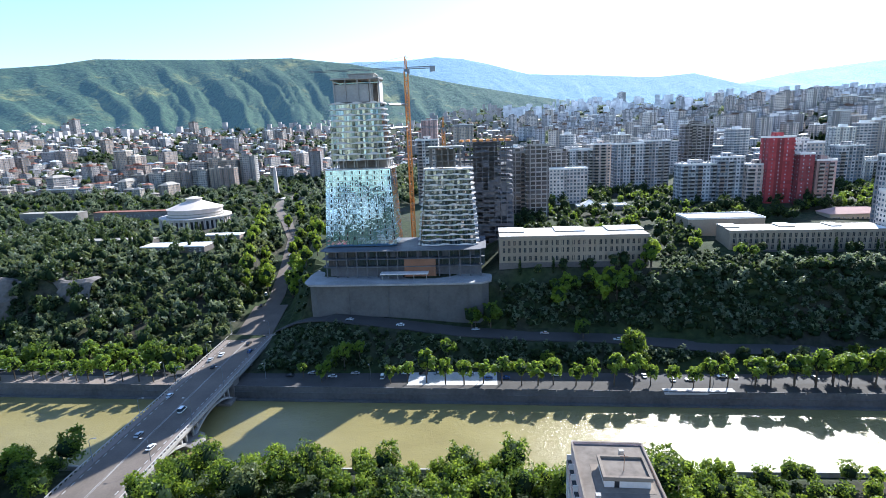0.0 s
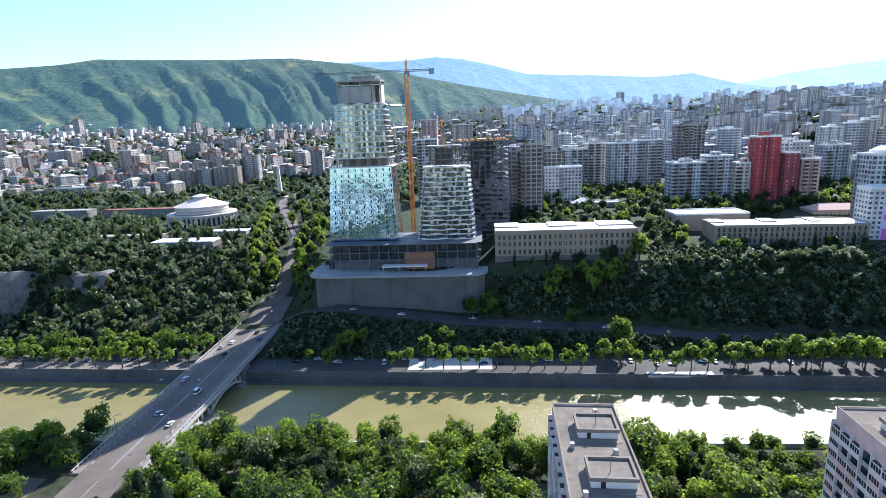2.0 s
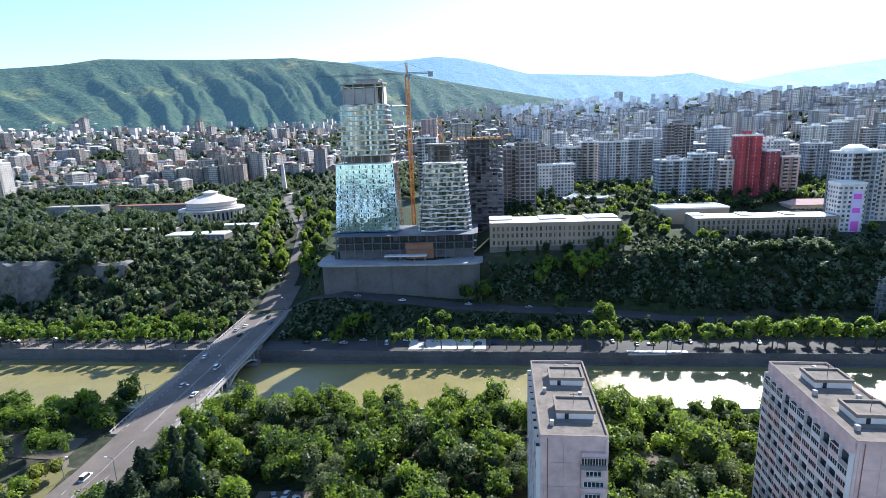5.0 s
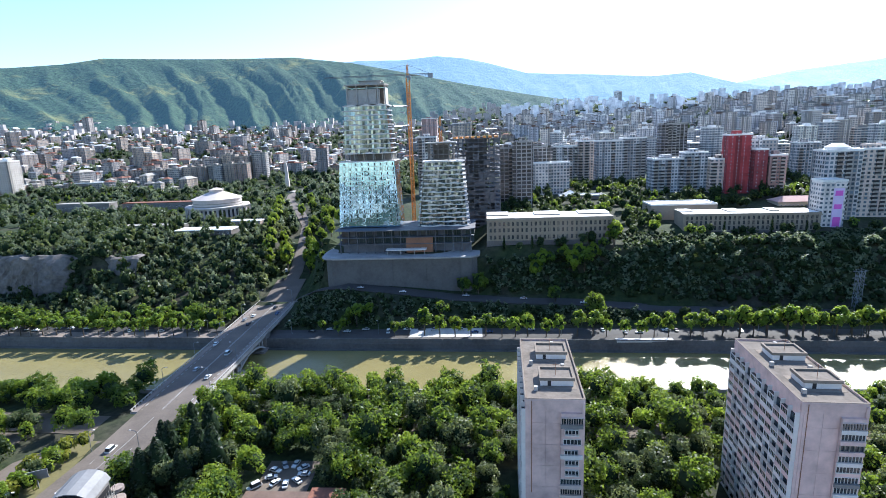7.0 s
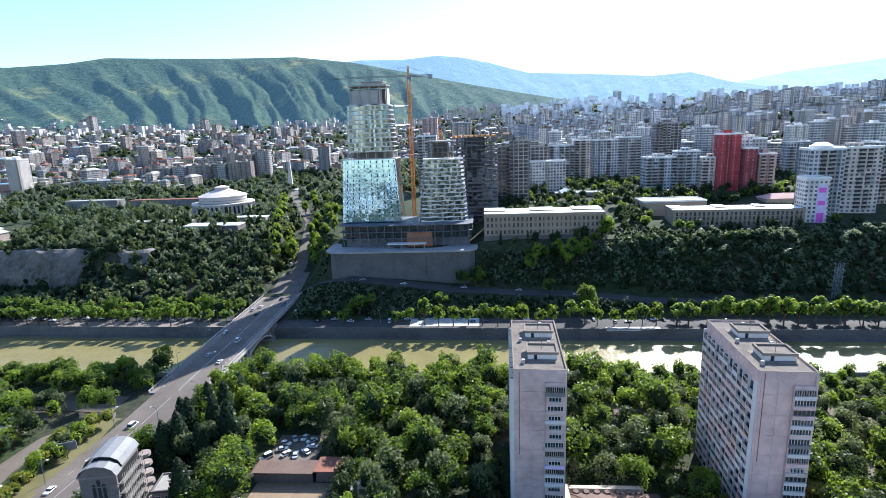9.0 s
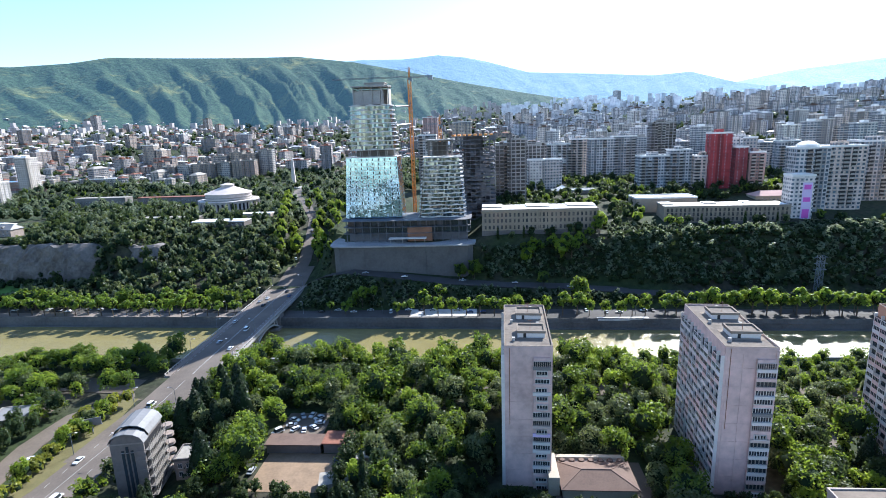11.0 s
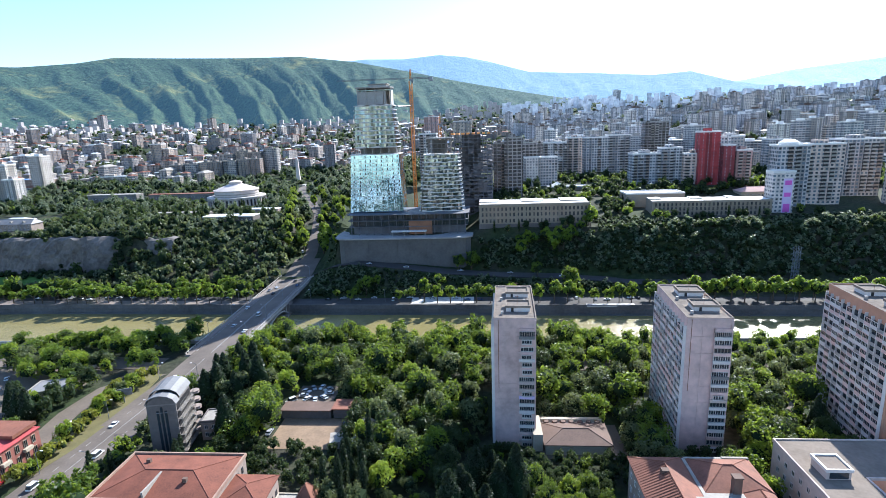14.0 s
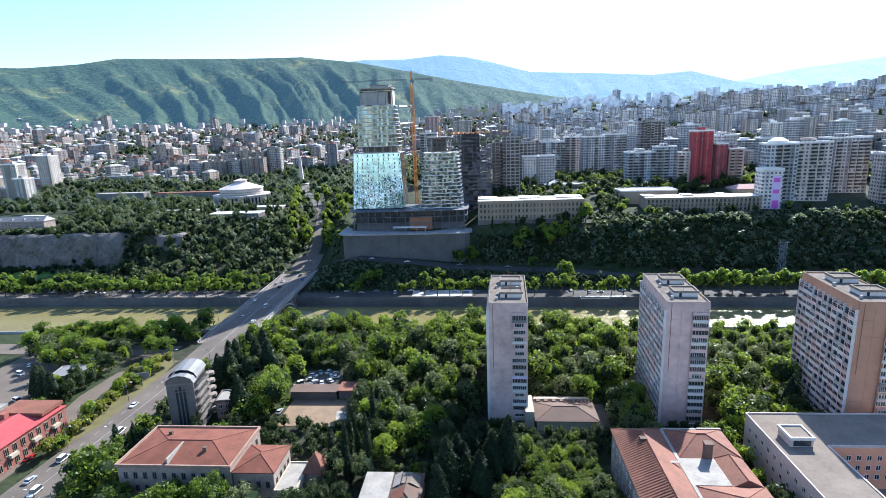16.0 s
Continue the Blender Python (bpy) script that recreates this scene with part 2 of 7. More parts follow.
MAT["foliage_yellow"] = leafy("yellowing foliage", (0.1, 0.12, 0.018), (0.28, 0.29, 0.04), (0.5, 0.5, 0.06))
MAT["foliage_conifer"] = leafy("conifer needles", (0.014, 0.026, 0.015), (0.046, 0.066, 0.034), (0.06, 0.085, 0.034))
MAT["foliage_dark"] = leafy("dark foliage", (0.013, 0.028, 0.012), (0.062, 0.092, 0.03), (0.14, 0.185, 0.04))
MAT["foliage_olive"] = leafy("olive foliage", (0.042, 0.062, 0.03), (0.18, 0.21, 0.09), (0.32, 0.36, 0.1))
# grayer, paler leaves with the haze put into their colour
MAT["foliage_hazed"] = leafy("hazed foliage", (0.066, 0.09, 0.064), (0.2, 0.235, 0.14), (0.31, 0.36, 0.17))
# near-black green that paints the shade inside a crown
MAT["shade_core"] = plain("shaded crown core", (0.014, 0.026, 0.01), 0.9, 0.4, 0.3, 1.5, spec=0.1)

# mirror glass of the towers: coated panes with a slight waviness
tg = Tree("mirror glass")
tg.surface(tg.ramp(tg.noise(0.15, 2), [(0.3, (0.34, 0.57, 0.76)), (0.7, (0.45, 0.68, 0.84))]), 0.02, 0.97, tg.noise(0.45, 2), 0.16, 0.25)
MAT["mirror"] = tg.m
tg = Tree("tower glass")
tg.surface(tg.ramp(tg.t.nodes.new("ShaderNodeNewGeometry").outputs["Random Per Island"], [(0.0, (0.06, 0.085, 0.09)), (0.5, (0.16, 0.2, 0.21)), (1.0, (0.34, 0.39, 0.39))]), 0.05, 0.85, tg.noise(0.5, 2), 0.15, 0.25)
MAT["glass"] = tg.m
# FAC: wall paint lightened to stand in for haze
FAC = [
    facade("beige facade", [(0.58, 0.49, 0.39), (0.7, 0.59, 0.49), (0.46, 0.4, 0.36), (0.74, 0.66, 0.56), (0.52, 0.39, 0.31)]),
    facade("gray facade", [(0.45, 0.44, 0.44), (0.57, 0.55, 0.54), (0.66, 0.63, 0.57), (0.42, 0.4, 0.41)], bay=3.6, ww=0.62, band=0.6),
    facade("pale facade", [(0.66, 0.59, 0.52), (0.72, 0.70, 0.62), (0.53, 0.46, 0.42), (0.70, 0.53, 0.43)], bay=2.8, ww=0.42, wh=0.48),
    facade("balcony facade", [(0.42, 0.38, 0.36), (0.56, 0.48, 0.41), (0.50, 0.48, 0.46)], bay=4.4, ww=0.72, wh=0.56, band=0.9),
]
OLD = [
    facade("brownish old facade", [(0.36, 0.285, 0.22), (0.44, 0.36, 0.29), (0.27, 0.21, 0.18), (0.5, 0.42, 0.35), (0.34, 0.23, 0.18)], bay=2.9, storey=3.2, ww=0.42, wh=0.52),
    facade("gray old facade", [(0.32, 0.285, 0.26), (0.42, 0.38, 0.35), (0.5, 0.45, 0.39), (0.26, 0.235, 0.23)], bay=3.4, ww=0.56, wh=0.5, band=0.35),
    facade("cream old facade", [(0.52, 0.45, 0.36), (0.58, 0.51, 0.43), (0.42, 0.34, 0.27), (0.55, 0.42, 0.31)], bay=2.7, ww=0.42, wh=0.5),
]
# the last two, for the eastern houses, are paled to stand in for haze
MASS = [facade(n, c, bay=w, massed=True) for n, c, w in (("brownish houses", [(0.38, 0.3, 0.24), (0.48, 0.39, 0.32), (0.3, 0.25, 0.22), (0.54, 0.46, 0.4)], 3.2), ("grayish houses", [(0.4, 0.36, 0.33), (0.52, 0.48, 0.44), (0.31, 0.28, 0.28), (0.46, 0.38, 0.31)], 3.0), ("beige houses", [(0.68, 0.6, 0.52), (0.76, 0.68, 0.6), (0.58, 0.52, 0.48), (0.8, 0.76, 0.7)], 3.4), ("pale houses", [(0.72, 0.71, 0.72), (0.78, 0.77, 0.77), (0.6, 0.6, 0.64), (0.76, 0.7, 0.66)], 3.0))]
MAT["fac_red"] = facade("dark red facade", [(0.38, 0.055, 0.06), (0.42, 0.06, 0.065)], glass=(0.16, 0.17, 0.18), bay=5.2, ww=0.16, wh=0.3)
MAT["fac_maroon"] = facade("maroon facade", [(0.24, 0.05, 0.058), (0.27, 0.06, 0.066)], glass=(0.12, 0.13, 0.14), bay=4.4, ww=0.2, wh=0.35)
# these walls are lightened too, haze being put into their colour
MAT["fac_dark"] = facade("dark gray facade", [(0.54, 0.5, 0.48), (0.62, 0.58, 0.55)], bay=3.0, ww=0.62, wh=0.6)
MAT["fac_blue"] = facade("bluish facade", [(0.58, 0.58, 0.59), (0.66, 0.66, 0.66)], bay=3.0, ww=0.55, wh=0.5, band=0.5)
MAT["fac_brown"] = facade("brown facade", [(0.66, 0.53, 0.44), (0.74, 0.61, 0.52)], bay=3.6, ww=0.5, wh=0.5, band=0.3)
MAT["fac_white"] = facade("white facade", [(0.76, 0.7, 0.65), (0.8, 0.75, 0.7)], bay=3.0, ww=0.5, wh=0.48)
MAT["fac_pink"] = facade("pink facade", [(0.6, 0.4, 0.35), (0.64, 0.44, 0.38)], bay=4.5, ww=0.28, wh=0.4)
# its open bays are painted black for the shade within
MAT["fac_frame"] = facade("open concrete frame", [(0.44, 0.4, 0.39), (0.5, 0.46, 0.44)], glass=(0.012, 0.012, 0.014), bay=4.2, storey=3.3, ww=0.8, wh=0.72)


# ---- mesh building ----
class Build:
    def __init__(self):
        self.v, self.f = [], []

    def quad(self, a, b, c, d):
        n = len(self.v)
        self.v += [a, b, c, d]
        self.f.append((n, n + 1, n + 2, n + 3))

    def box(self, x0, y0, z0, x1, y1, z1):
        n = len(self.v)
        self.v += [(x0, y0, z0), (x1, y0, z0), (x1, y1, z0), (x0, y1, z0), (x0, y0, z1), (x1, y0, z1), (x1, y1, z1), (x0, y1, z1)]
        self.f += [(n + a, n + b, n + c, n + d) for a, b, c, d in ((3, 2, 1, 0), (4, 5, 6, 7), (0, 1, 5, 4), (1, 2, 6, 5), (2, 3, 7, 6), (3, 0, 4, 7))]
        return self

    def beam(self, p, q, r):
        """A square bar between two points."""
        p, q = Vector(p), Vector(q)
        d = (q - p).normalized()
        u = d.orthogonal().normalized()
        w = d.cross(u)
        n = len(self.v)
        for e in (p, q):
            for i, j in ((1, 1), (-1, 1), (-1, -1), (1, -1)):
                self.v.append(tuple(e + (u * i + w * j) * r))
        self.f += [(n, n + 1, n + 2, n + 3), (n + 7, n + 6, n + 5, n + 4)] + [(n + i, n + 4 + i, n + 4 + (i + 1) % 4, n + (i + 1) % 4) for i in range(4)]
        return self

    def ring(self, loops, cap=True):
        """Joins loops of points, each as long as the next, into a skin."""
        n, k = len(self.v), len(loops[0])
        for lp in loops:
            self.v += [tuple(p) for p in lp]
        for j in range(len(loops) - 1):
            for i in range(k):
                a, b = n + j * k + i, n + j * k + (i + 1) % k
                self.f.append((a, b, b + k, a + k))
        if cap:
            self.f.append(tuple(n + k * (len(loops) - 1) + i for i in range(k)))
            self.f.append(tuple(n + k - 1 - i for i in range(k)))
        return self

    def tube(self, x, y, z0, z1, r0, r1=None, k=10, cap=True):
        r1 = r0 if r1 is None else r1
        return self.ring([[(x + r * math.cos(6.28319 * i / k), y + r * math.sin(6.28319 * i / k), z) for i in range(k)] for z, r in ((z0, r0), (z1, r1))], cap)

    def mesh(self, name, material, smooth=False):
        me = bpy.data.meshes.new(name)
        me.from_pydata(self.v, [], self.f)
        me.materials.append(material)
        if smooth:
            me.polygons.foreach_set("use_smooth", [True] * len(me.polygons))
        me.update()
        return me


def fast_mesh(name, verts, quads, tris, mats, mq, mt):
    """A mesh from arrays of corners, four-sided and three-sided faces, with a material number for each."""
    me = bpy.data.meshes.new(name)
    nq, nt = len(quads), len(tris)
    me.vertices.add(len(verts))
    me.vertices.foreach_set("co", np.asarray(verts, np.float32).ravel())
    me.loops.add(4 * nq + 3 * nt)
    me.loops.foreach_set("vertex_index", np.concatenate([np.asarray(quads, np.int32).ravel(), np.asarray(tris, np.int32).ravel()]))
    me.polygons.add(nq + nt)
    me.polygons.foreach_set("loop_start", np.concatenate([np.arange(nq) * 4, 4 * nq + np.arange(nt) * 3]).astype(np.int32))
    me.polygons.foreach_set("material_index", np.concatenate([mq, mt]).astype(np.int32))
    for m in mats:
        me.materials.append(m)
    me.update(calc_edges=True)
    return me


def piece(name, b, material, parent=None, label="", at=None, smooth=False):
    """Links a Build, or a mesh that exists already, as one object."""
    ob = new(name, b.mesh(name, material, smooth) if isinstance(b, Build) else b)
    if parent is not None:
        ob.parent = parent
    if at is not None:
        ob.matrix_basis = at
    return tagged(ob, label)


def thing(name, at, label, category, group="", kind=""):
    ob = new(name)
    ob.matrix_basis = at
    ob.empty_display_size = 0.5
    return tagged(ob, label, category, group, kind)


def setting(name, b, material, label, smooth=False):
    return tagged(piece(name, b, material, smooth=smooth), label, kind="structure")


# ---- the lie of the land ----
ROAD_UP = [(-147, -400, 9.2), (-150, 120, 9.2), (-147, 240, 9.6), (-147, 270, 10.8), (-147, 330, 12.5), (-147, 400, 14.5), (-152, 450, 21), (-162, 500, 30), (-177, 560, 39), (-205, 620, 46), (-240, 690, 48), (-262, 760, 48), (-262, 830, 50)]
ROAD_SIDE = [(-134, 408, 15), (-118, 403, 22), (-100, 394, 26.5), (-66, 390, 24), (-29, 386, 20.5), (7, 384, 18.5), (43, 383, 17.5), (77, 379, 16), (98, 375, 14.5), (200, 370, 12.5), (420, 366, 11)]
XS = np.array([p[0] for p in ROAD_SIDE]); YS = np.array([p[1] for p in ROAD_SIDE]); ZS = np.array([p[2] for p in ROAD_SIDE])


def quay_y(x):
    """The line of the far quay, which runs a little aslant."""
    return 340.5 - 0.032 * np.clip(x, -300, 300)


def lerp_knots(y, knots):
    """Piecewise linear heights; the knots may be arrays."""
    z = np.array(np.broadcast_to(knots[0][1], y.shape), float)
    for (ya, za), (yb, zb) in zip(knots, knots[1:]):
        t = np.clip((y - ya) / np.maximum(np.asarray(yb) - ya, 0.01), 0, 1)
        z = np.where(y > ya, za + (zb - za) * t, z)
    return z


def polyline_near(x, y, line):
    """Distance to a line of (x, y, z) points, and the height there."""
    best, zz = np.full(x.shape, 1e9), np.zeros(x.shape)
    for (ax, ay, az), (bx, by, bz) in zip(line, line[1:]):
        dx, dy = bx - ax, by - ay
        t = np.clip(((x - ax) * dx + (y - ay) * dy) / (dx * dx + dy * dy), 0, 1)
        d = np.hypot(x - ax - t * dx, y - ay - t * dy)
        zz = np.where(d < best, az + t * (bz - az), zz)
        best = np.minimum(best, d)
    return best, zz


def smooth(a, b, x):
    t = np.clip((x - a) / (b - a), 0, 1)
    return t * t * (3 - 2 * t)


def bumps(x, y, s, seed=0.0):
    return np.sin(x / s + 1.3 * np.sin(y / (s * 1.7) + seed)) * np.cos(y / (s * 0.83) + 0.9 * np.sin(x / (s * 1.3) + seed * 2))


def ground_z(x, y):
    x, y = np.asarray(x, float), np.asarray(y, float)
    zr, yr = np.interp(x, XS, ZS), np.interp(x, XS, YS)
    q = quay_y(x)
    right = lerp_knots(y, [(q + 3.0, -3.0), (q + 3.8, 8.6), (360, 8.8), (yr - 7, zr - 0.3), (yr + 7, zr - 0.2), (yr + 32, 46.0), (440, 49.0), (560, 60.0), (700, 62.0)])
    terrace = lerp_knots(y, [(q + 3.0, -3.0), (q + 3.8, 8.6), (360, 8.8), (yr - 7, zr - 0.3), (404, zr - 0.2), (408, 43.0), (450, 44.0), (560, 56.0), (700, 60.0)])
    on = smooth(-118, -112, x) * (1 - smooth(-16, -8, x))
    right = right * (1 - on) + terrace * on
    gentle = lerp_knots(y, [(q + 3.0, -3.0), (q + 3.8, 8.6), (374, 9.0), (430, 27.0), (478, 45.0), (600, 46.0), (700, 44.0)])
    cliff = lerp_knots(y, [(q + 3.0, -3.0), (q + 3.8, 8.6), (374, 9.0), (390, 11.0), (411, 18.0), (416.5, 30.0), (423, 45.0), (440, 46.0), (600, 45.0), (700, 44.0)])
    c = 1 - smooth(-300, -255, x)
    left = gentle * (1 - c) + cliff * c
    m = smooth(-172, -128, x)
    far = left * (1 - m) + right * m
    town = np.maximum(0, np.hypot(x, y) * np.where(y > 0, 1, 0) - 710 + 60 * smooth(200, 700, np.abs(x)) * 0)
    town = town * smooth(600, 760, y)
    far = far + 0.045 * np.minimum(town, 300) + 0.1 * np.clip(town - 300, 0, 600) + 0.11 * np.clip(town - 900, 0, 600)
    far = far + 26 * np.exp(-(((x - 640) / 260) ** 2 + ((y - 1200) / 260) ** 2)) + smooth(650, 900, y) * 4 * bumps(x, y, 90)
    far = far + smooth(382, 430, y) * (1 - smooth(470, 560, y)) * 1.2 * bumps(x, y, 17)
    near = lerp_knots(y, [(-3000, 9.0), (282, 9.0), (290, 4.0), (295, -1.5), (300, -3.0)])
    z = np.where(y < 320, near, far)
    d, h = polyline_near(x, y, ROAD_UP)
    w = 1 - smooth(14, 24, d)
    w = np.where((y > 262) & (y < 398), 0, w)
    z = z * (1 - w) + (h - 0.35) * w
    under = (y > 262) & (y < 300) & (x > -162) & (x < -132)
    return np.where(under, np.minimum(z, 8.5 - smooth(280, 296, y) * 11), z)


def gz(x, y):
    return float(ground_z(np.array([x]), np.array([y]))[0])


def terrain():
    gx = np.concatenate([-np.geomspace(3600, 470, 26), np.arange(-450, 351, 6.0), np.geomspace(370, 3600, 26)])
    gy = np.concatenate([np.arange(-1500, 100, 60.0), np.arange(100, 276, 8.0), np.arange(276, 520, 4.0), np.arange(524, 760, 9.0), np.arange(770, 1900, 28.0), np.geomspace(1920, 4500, 14)])
    X, Y = np.meshgrid(gx, gy)
    Z = ground_z(X, Y)
    b = Build()
    b.v = np.stack([X.ravel(), Y.ravel(), Z.ravel()], 1).tolist()
    nx, ny = len(gx), len(gy)
    b.f = [(j * nx + i, j * nx + i + 1, (j + 1) * nx + i + 1, (j + 1) * nx + i) for j in range(ny - 1) for i in range(nx - 1)]
    return setting("ground", b, MAT["ground"], "earth and dry grass on the river banks and slopes", smooth=False)


terrain()
WATER = 3.3
wb = Build()
for i in range(24):
    x0, x1 = -3600 + i * 300, -3300 + i * 300
    wb.quad((x0, 280, WATER), (x1, 280, WATER), (x1, 358.0, WATER), (x0, 358.0, WATER))
setting("water", wb, MAT["water"], "muddy green river with low ripples and sun glitter")


def hills(name, material, label, crest, az0, az1, foot, top, depth, folds, seed):
    """A range of hills: crest gives azimuth and elevation seen from the air above the river."""
    na, nr = 420, 46
    az = np.linspace(az0, az1, na)
    el = np.interp(az, [c[0] for c in crest], [c[1] for c in crest])
    rr = np.concatenate([np.linspace(foot, top, 34), np.linspace(top + depth / 12, top + depth, 12)])
    A, R = np.meshgrid(np.radians(az), rr)
    E = np.broadcast_to(np.radians(el), A.shape)
    hc = 121 + top * np.tan(E)
    t = np.clip((R - foot) / (top - foot), 0, 1)
    base = 70.0 + 0.02 * foot
    H = base + (hc - base) * (t ** 1.15)
    H = np.where(R > top, hc - (R - top) * 0.35, H)
    px, py = R * np.sin(A), R * np.cos(A)
    u = np.degrees(A) + t * 6.0 + 0.7 * bumps(px, py, 260, seed) + 0.3 * bumps(px, py, 95, seed + 3)
    ridge = np.abs(np.sin(u * 0.8 + 1.3 * np.sin(u * 0.23 + seed))) + 0.55 * np.abs(np.sin(u * 1.37 + seed + 2 * t)) + 0.3 * np.abs(np.sin(u * 3.1 + 2 * seed - 3 * t)) + 0.12 * np.abs(np.sin(u * 7.3 + seed))
    swell = 0.42 + 0.75 * np.exp(-((np.degrees(A) + 20.0) / 11.0) ** 2)
    H = H - folds * swell * (ridge - 0.85) * np.sin(np.pi * np.clip(t, 0, 1)) ** 0.8 + folds * 0.1 * bumps(R * np.sin(A), R * np.cos(A), 45, seed) * (t < 0.97)
    X, Y = -8 + R * np.sin(A), 60 + R * np.cos(A)
    b = Build()
    b.v = np.stack([X.ravel(), Y.ravel(), H.ravel()], 1).tolist()
    b.f = [(j * na + i, j * na + i + 1, (j + 1) * na + i + 1, (j + 1) * na + i) for j in range(nr - 1) for i in range(na - 1)]
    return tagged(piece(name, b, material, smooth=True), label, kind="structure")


# each range glows in its own haze colour, more strongly farther off
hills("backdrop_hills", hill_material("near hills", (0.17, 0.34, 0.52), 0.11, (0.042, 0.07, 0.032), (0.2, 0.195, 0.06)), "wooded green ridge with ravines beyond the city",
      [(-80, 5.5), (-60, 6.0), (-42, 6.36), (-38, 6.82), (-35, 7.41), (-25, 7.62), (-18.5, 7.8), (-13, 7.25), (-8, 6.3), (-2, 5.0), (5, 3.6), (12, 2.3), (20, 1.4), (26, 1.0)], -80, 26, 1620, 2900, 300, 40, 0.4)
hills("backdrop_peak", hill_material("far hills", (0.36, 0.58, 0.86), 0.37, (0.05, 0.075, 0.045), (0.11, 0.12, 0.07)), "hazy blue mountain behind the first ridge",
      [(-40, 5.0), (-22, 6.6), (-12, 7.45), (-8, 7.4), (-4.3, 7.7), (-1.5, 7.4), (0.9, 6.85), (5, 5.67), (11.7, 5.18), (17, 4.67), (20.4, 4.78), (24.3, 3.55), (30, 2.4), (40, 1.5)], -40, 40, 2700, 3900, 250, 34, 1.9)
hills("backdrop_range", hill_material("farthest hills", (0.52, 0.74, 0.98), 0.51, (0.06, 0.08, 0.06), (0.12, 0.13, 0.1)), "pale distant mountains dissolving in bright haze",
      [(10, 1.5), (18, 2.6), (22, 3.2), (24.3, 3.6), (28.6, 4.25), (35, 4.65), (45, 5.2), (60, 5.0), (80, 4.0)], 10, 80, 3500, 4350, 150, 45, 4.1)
# ---- roads, quays and banks ----
def dense(line, step=6.0):
    out = []
    for (ax, ay, az), (bx, by, bz) in zip(line, line[1:]):
        n = max(1, int(math.hypot(bx - ax, by - ay) / step))
        out += [(ax + (bx - ax) * i / n, ay + (by - ay) * i / n, az + (bz - az) * i / n) for i in range(n)]
    return out + [line[-1]]


def ribbon(b, line, left, right, lift=0.0, thick=0.0, lo=None, hi=None):
    """A strip beside a line; left and right are offsets across it. Only from lo to hi in y, where given."""
    pts = [Vector(p) for p in dense(line)]
    rows = []
    for i, p in enumerate(pts):
        d = pts[min(i + 1, len(pts) - 1)] - pts[max(i - 1, 0)]
        n = Vector((d.y, -d.x, 0)).normalized()
        if (lo is None or p.y >= lo) and (hi is None or p.y <= hi):
            rows.append((p + n * left, p + n * right))
    for (a, c), (e, g) in zip(rows, rows[1:]):
        z = Vector((0, 0, lift))
        b.quad(tuple(a + z), tuple(c + z), tuple(g + z), tuple(e + z))
        if thick:
            t = Vector((0, 0, lift - thick))
            b.quad(tuple(c + z), tuple(c + t), tuple(g + t), tuple(g + z))
            b.quad(tuple(a + t), tuple(a + z), tuple(e + z), tuple(e + t))
    return b


rb = Build()
ribbon(rb, ROAD_UP, -9.5, 9.5, 0.05, 0.5, hi=264)
ribbon(rb, ROAD_UP, -10.5, 10.5, 0.05, 0.5, lo=398, hi=440), ribbon(rb, ROAD_UP, -5.0, 5.0, 0.05, 0.5, lo=434)
setting("road", rb, MAT["asphalt"], "worn gray asphalt road leading to the bridge")
# darker asphalt stands in for the shade below the wall
setting("road_side", ribbon(Build(), ROAD_SIDE, -6.5, 6.5, 0.08, 0.6), MAT["asphalt_shade"], "shaded asphalt road below the retaining wall")
RAMP = [(-160, 246, 9.3), (-178, 226, 9.3), (-179, 205, 9.3), (-173, 175, 9.3), (-170, 150, 9.3), (-172, 100, 9.3)]
setting("road_ramp", ribbon(Build(), RAMP, -4.5, 4.5, 0.06, 0.4), MAT["asphalt_old"], "pale old asphalt slip road")
EMB = [(-420, 262, 9.2), (-200, 256, 9.2), (-160, 253, 9.2)]
EMB2 = [(-134, 262, 9.2), (-60, 258, 9.2), (60, 252, 9.2), (200, 246, 9.2), (400, 240, 9.2)]
eb = Build()
ribbon(eb, EMB, -7, 7, 0.03, 0.4), ribbon(eb, EMB2, -6, 6, 0.03, 0.4)
setting("road_embankment", eb, MAT["asphalt_old"], "embankment road under the trees")
lawn = Build()
for i in range(12):
    x0, x1 = -412 + i * 5.0, -407 + i * 5.0
    for j in range(6):
        y0, y1 = 387 + j * 3.6, 390.6 + j * 3.6
        lawn.quad(*[(x, y, gz(x, y) + 0.25 - (0.6 if abs(x + 382) > 27 else 0)) for x, y in ((x0, y0), (x1, y0), (x1, y1), (x0, y1))])
setting("lawn_bank", lawn, MAT["lawn"], "bright sloping lawn at the foot of the cliff")
earth = Build().ring([[(-447, 427, z), (-392, 429, z), (-384, 436, z), (-390, 444, z), (-447, 446, z)] for z in (45.0, 46.35)])
setting("pavement_bare_earth", earth, MAT["dust"], "bare tan earth at the top of the cliff")


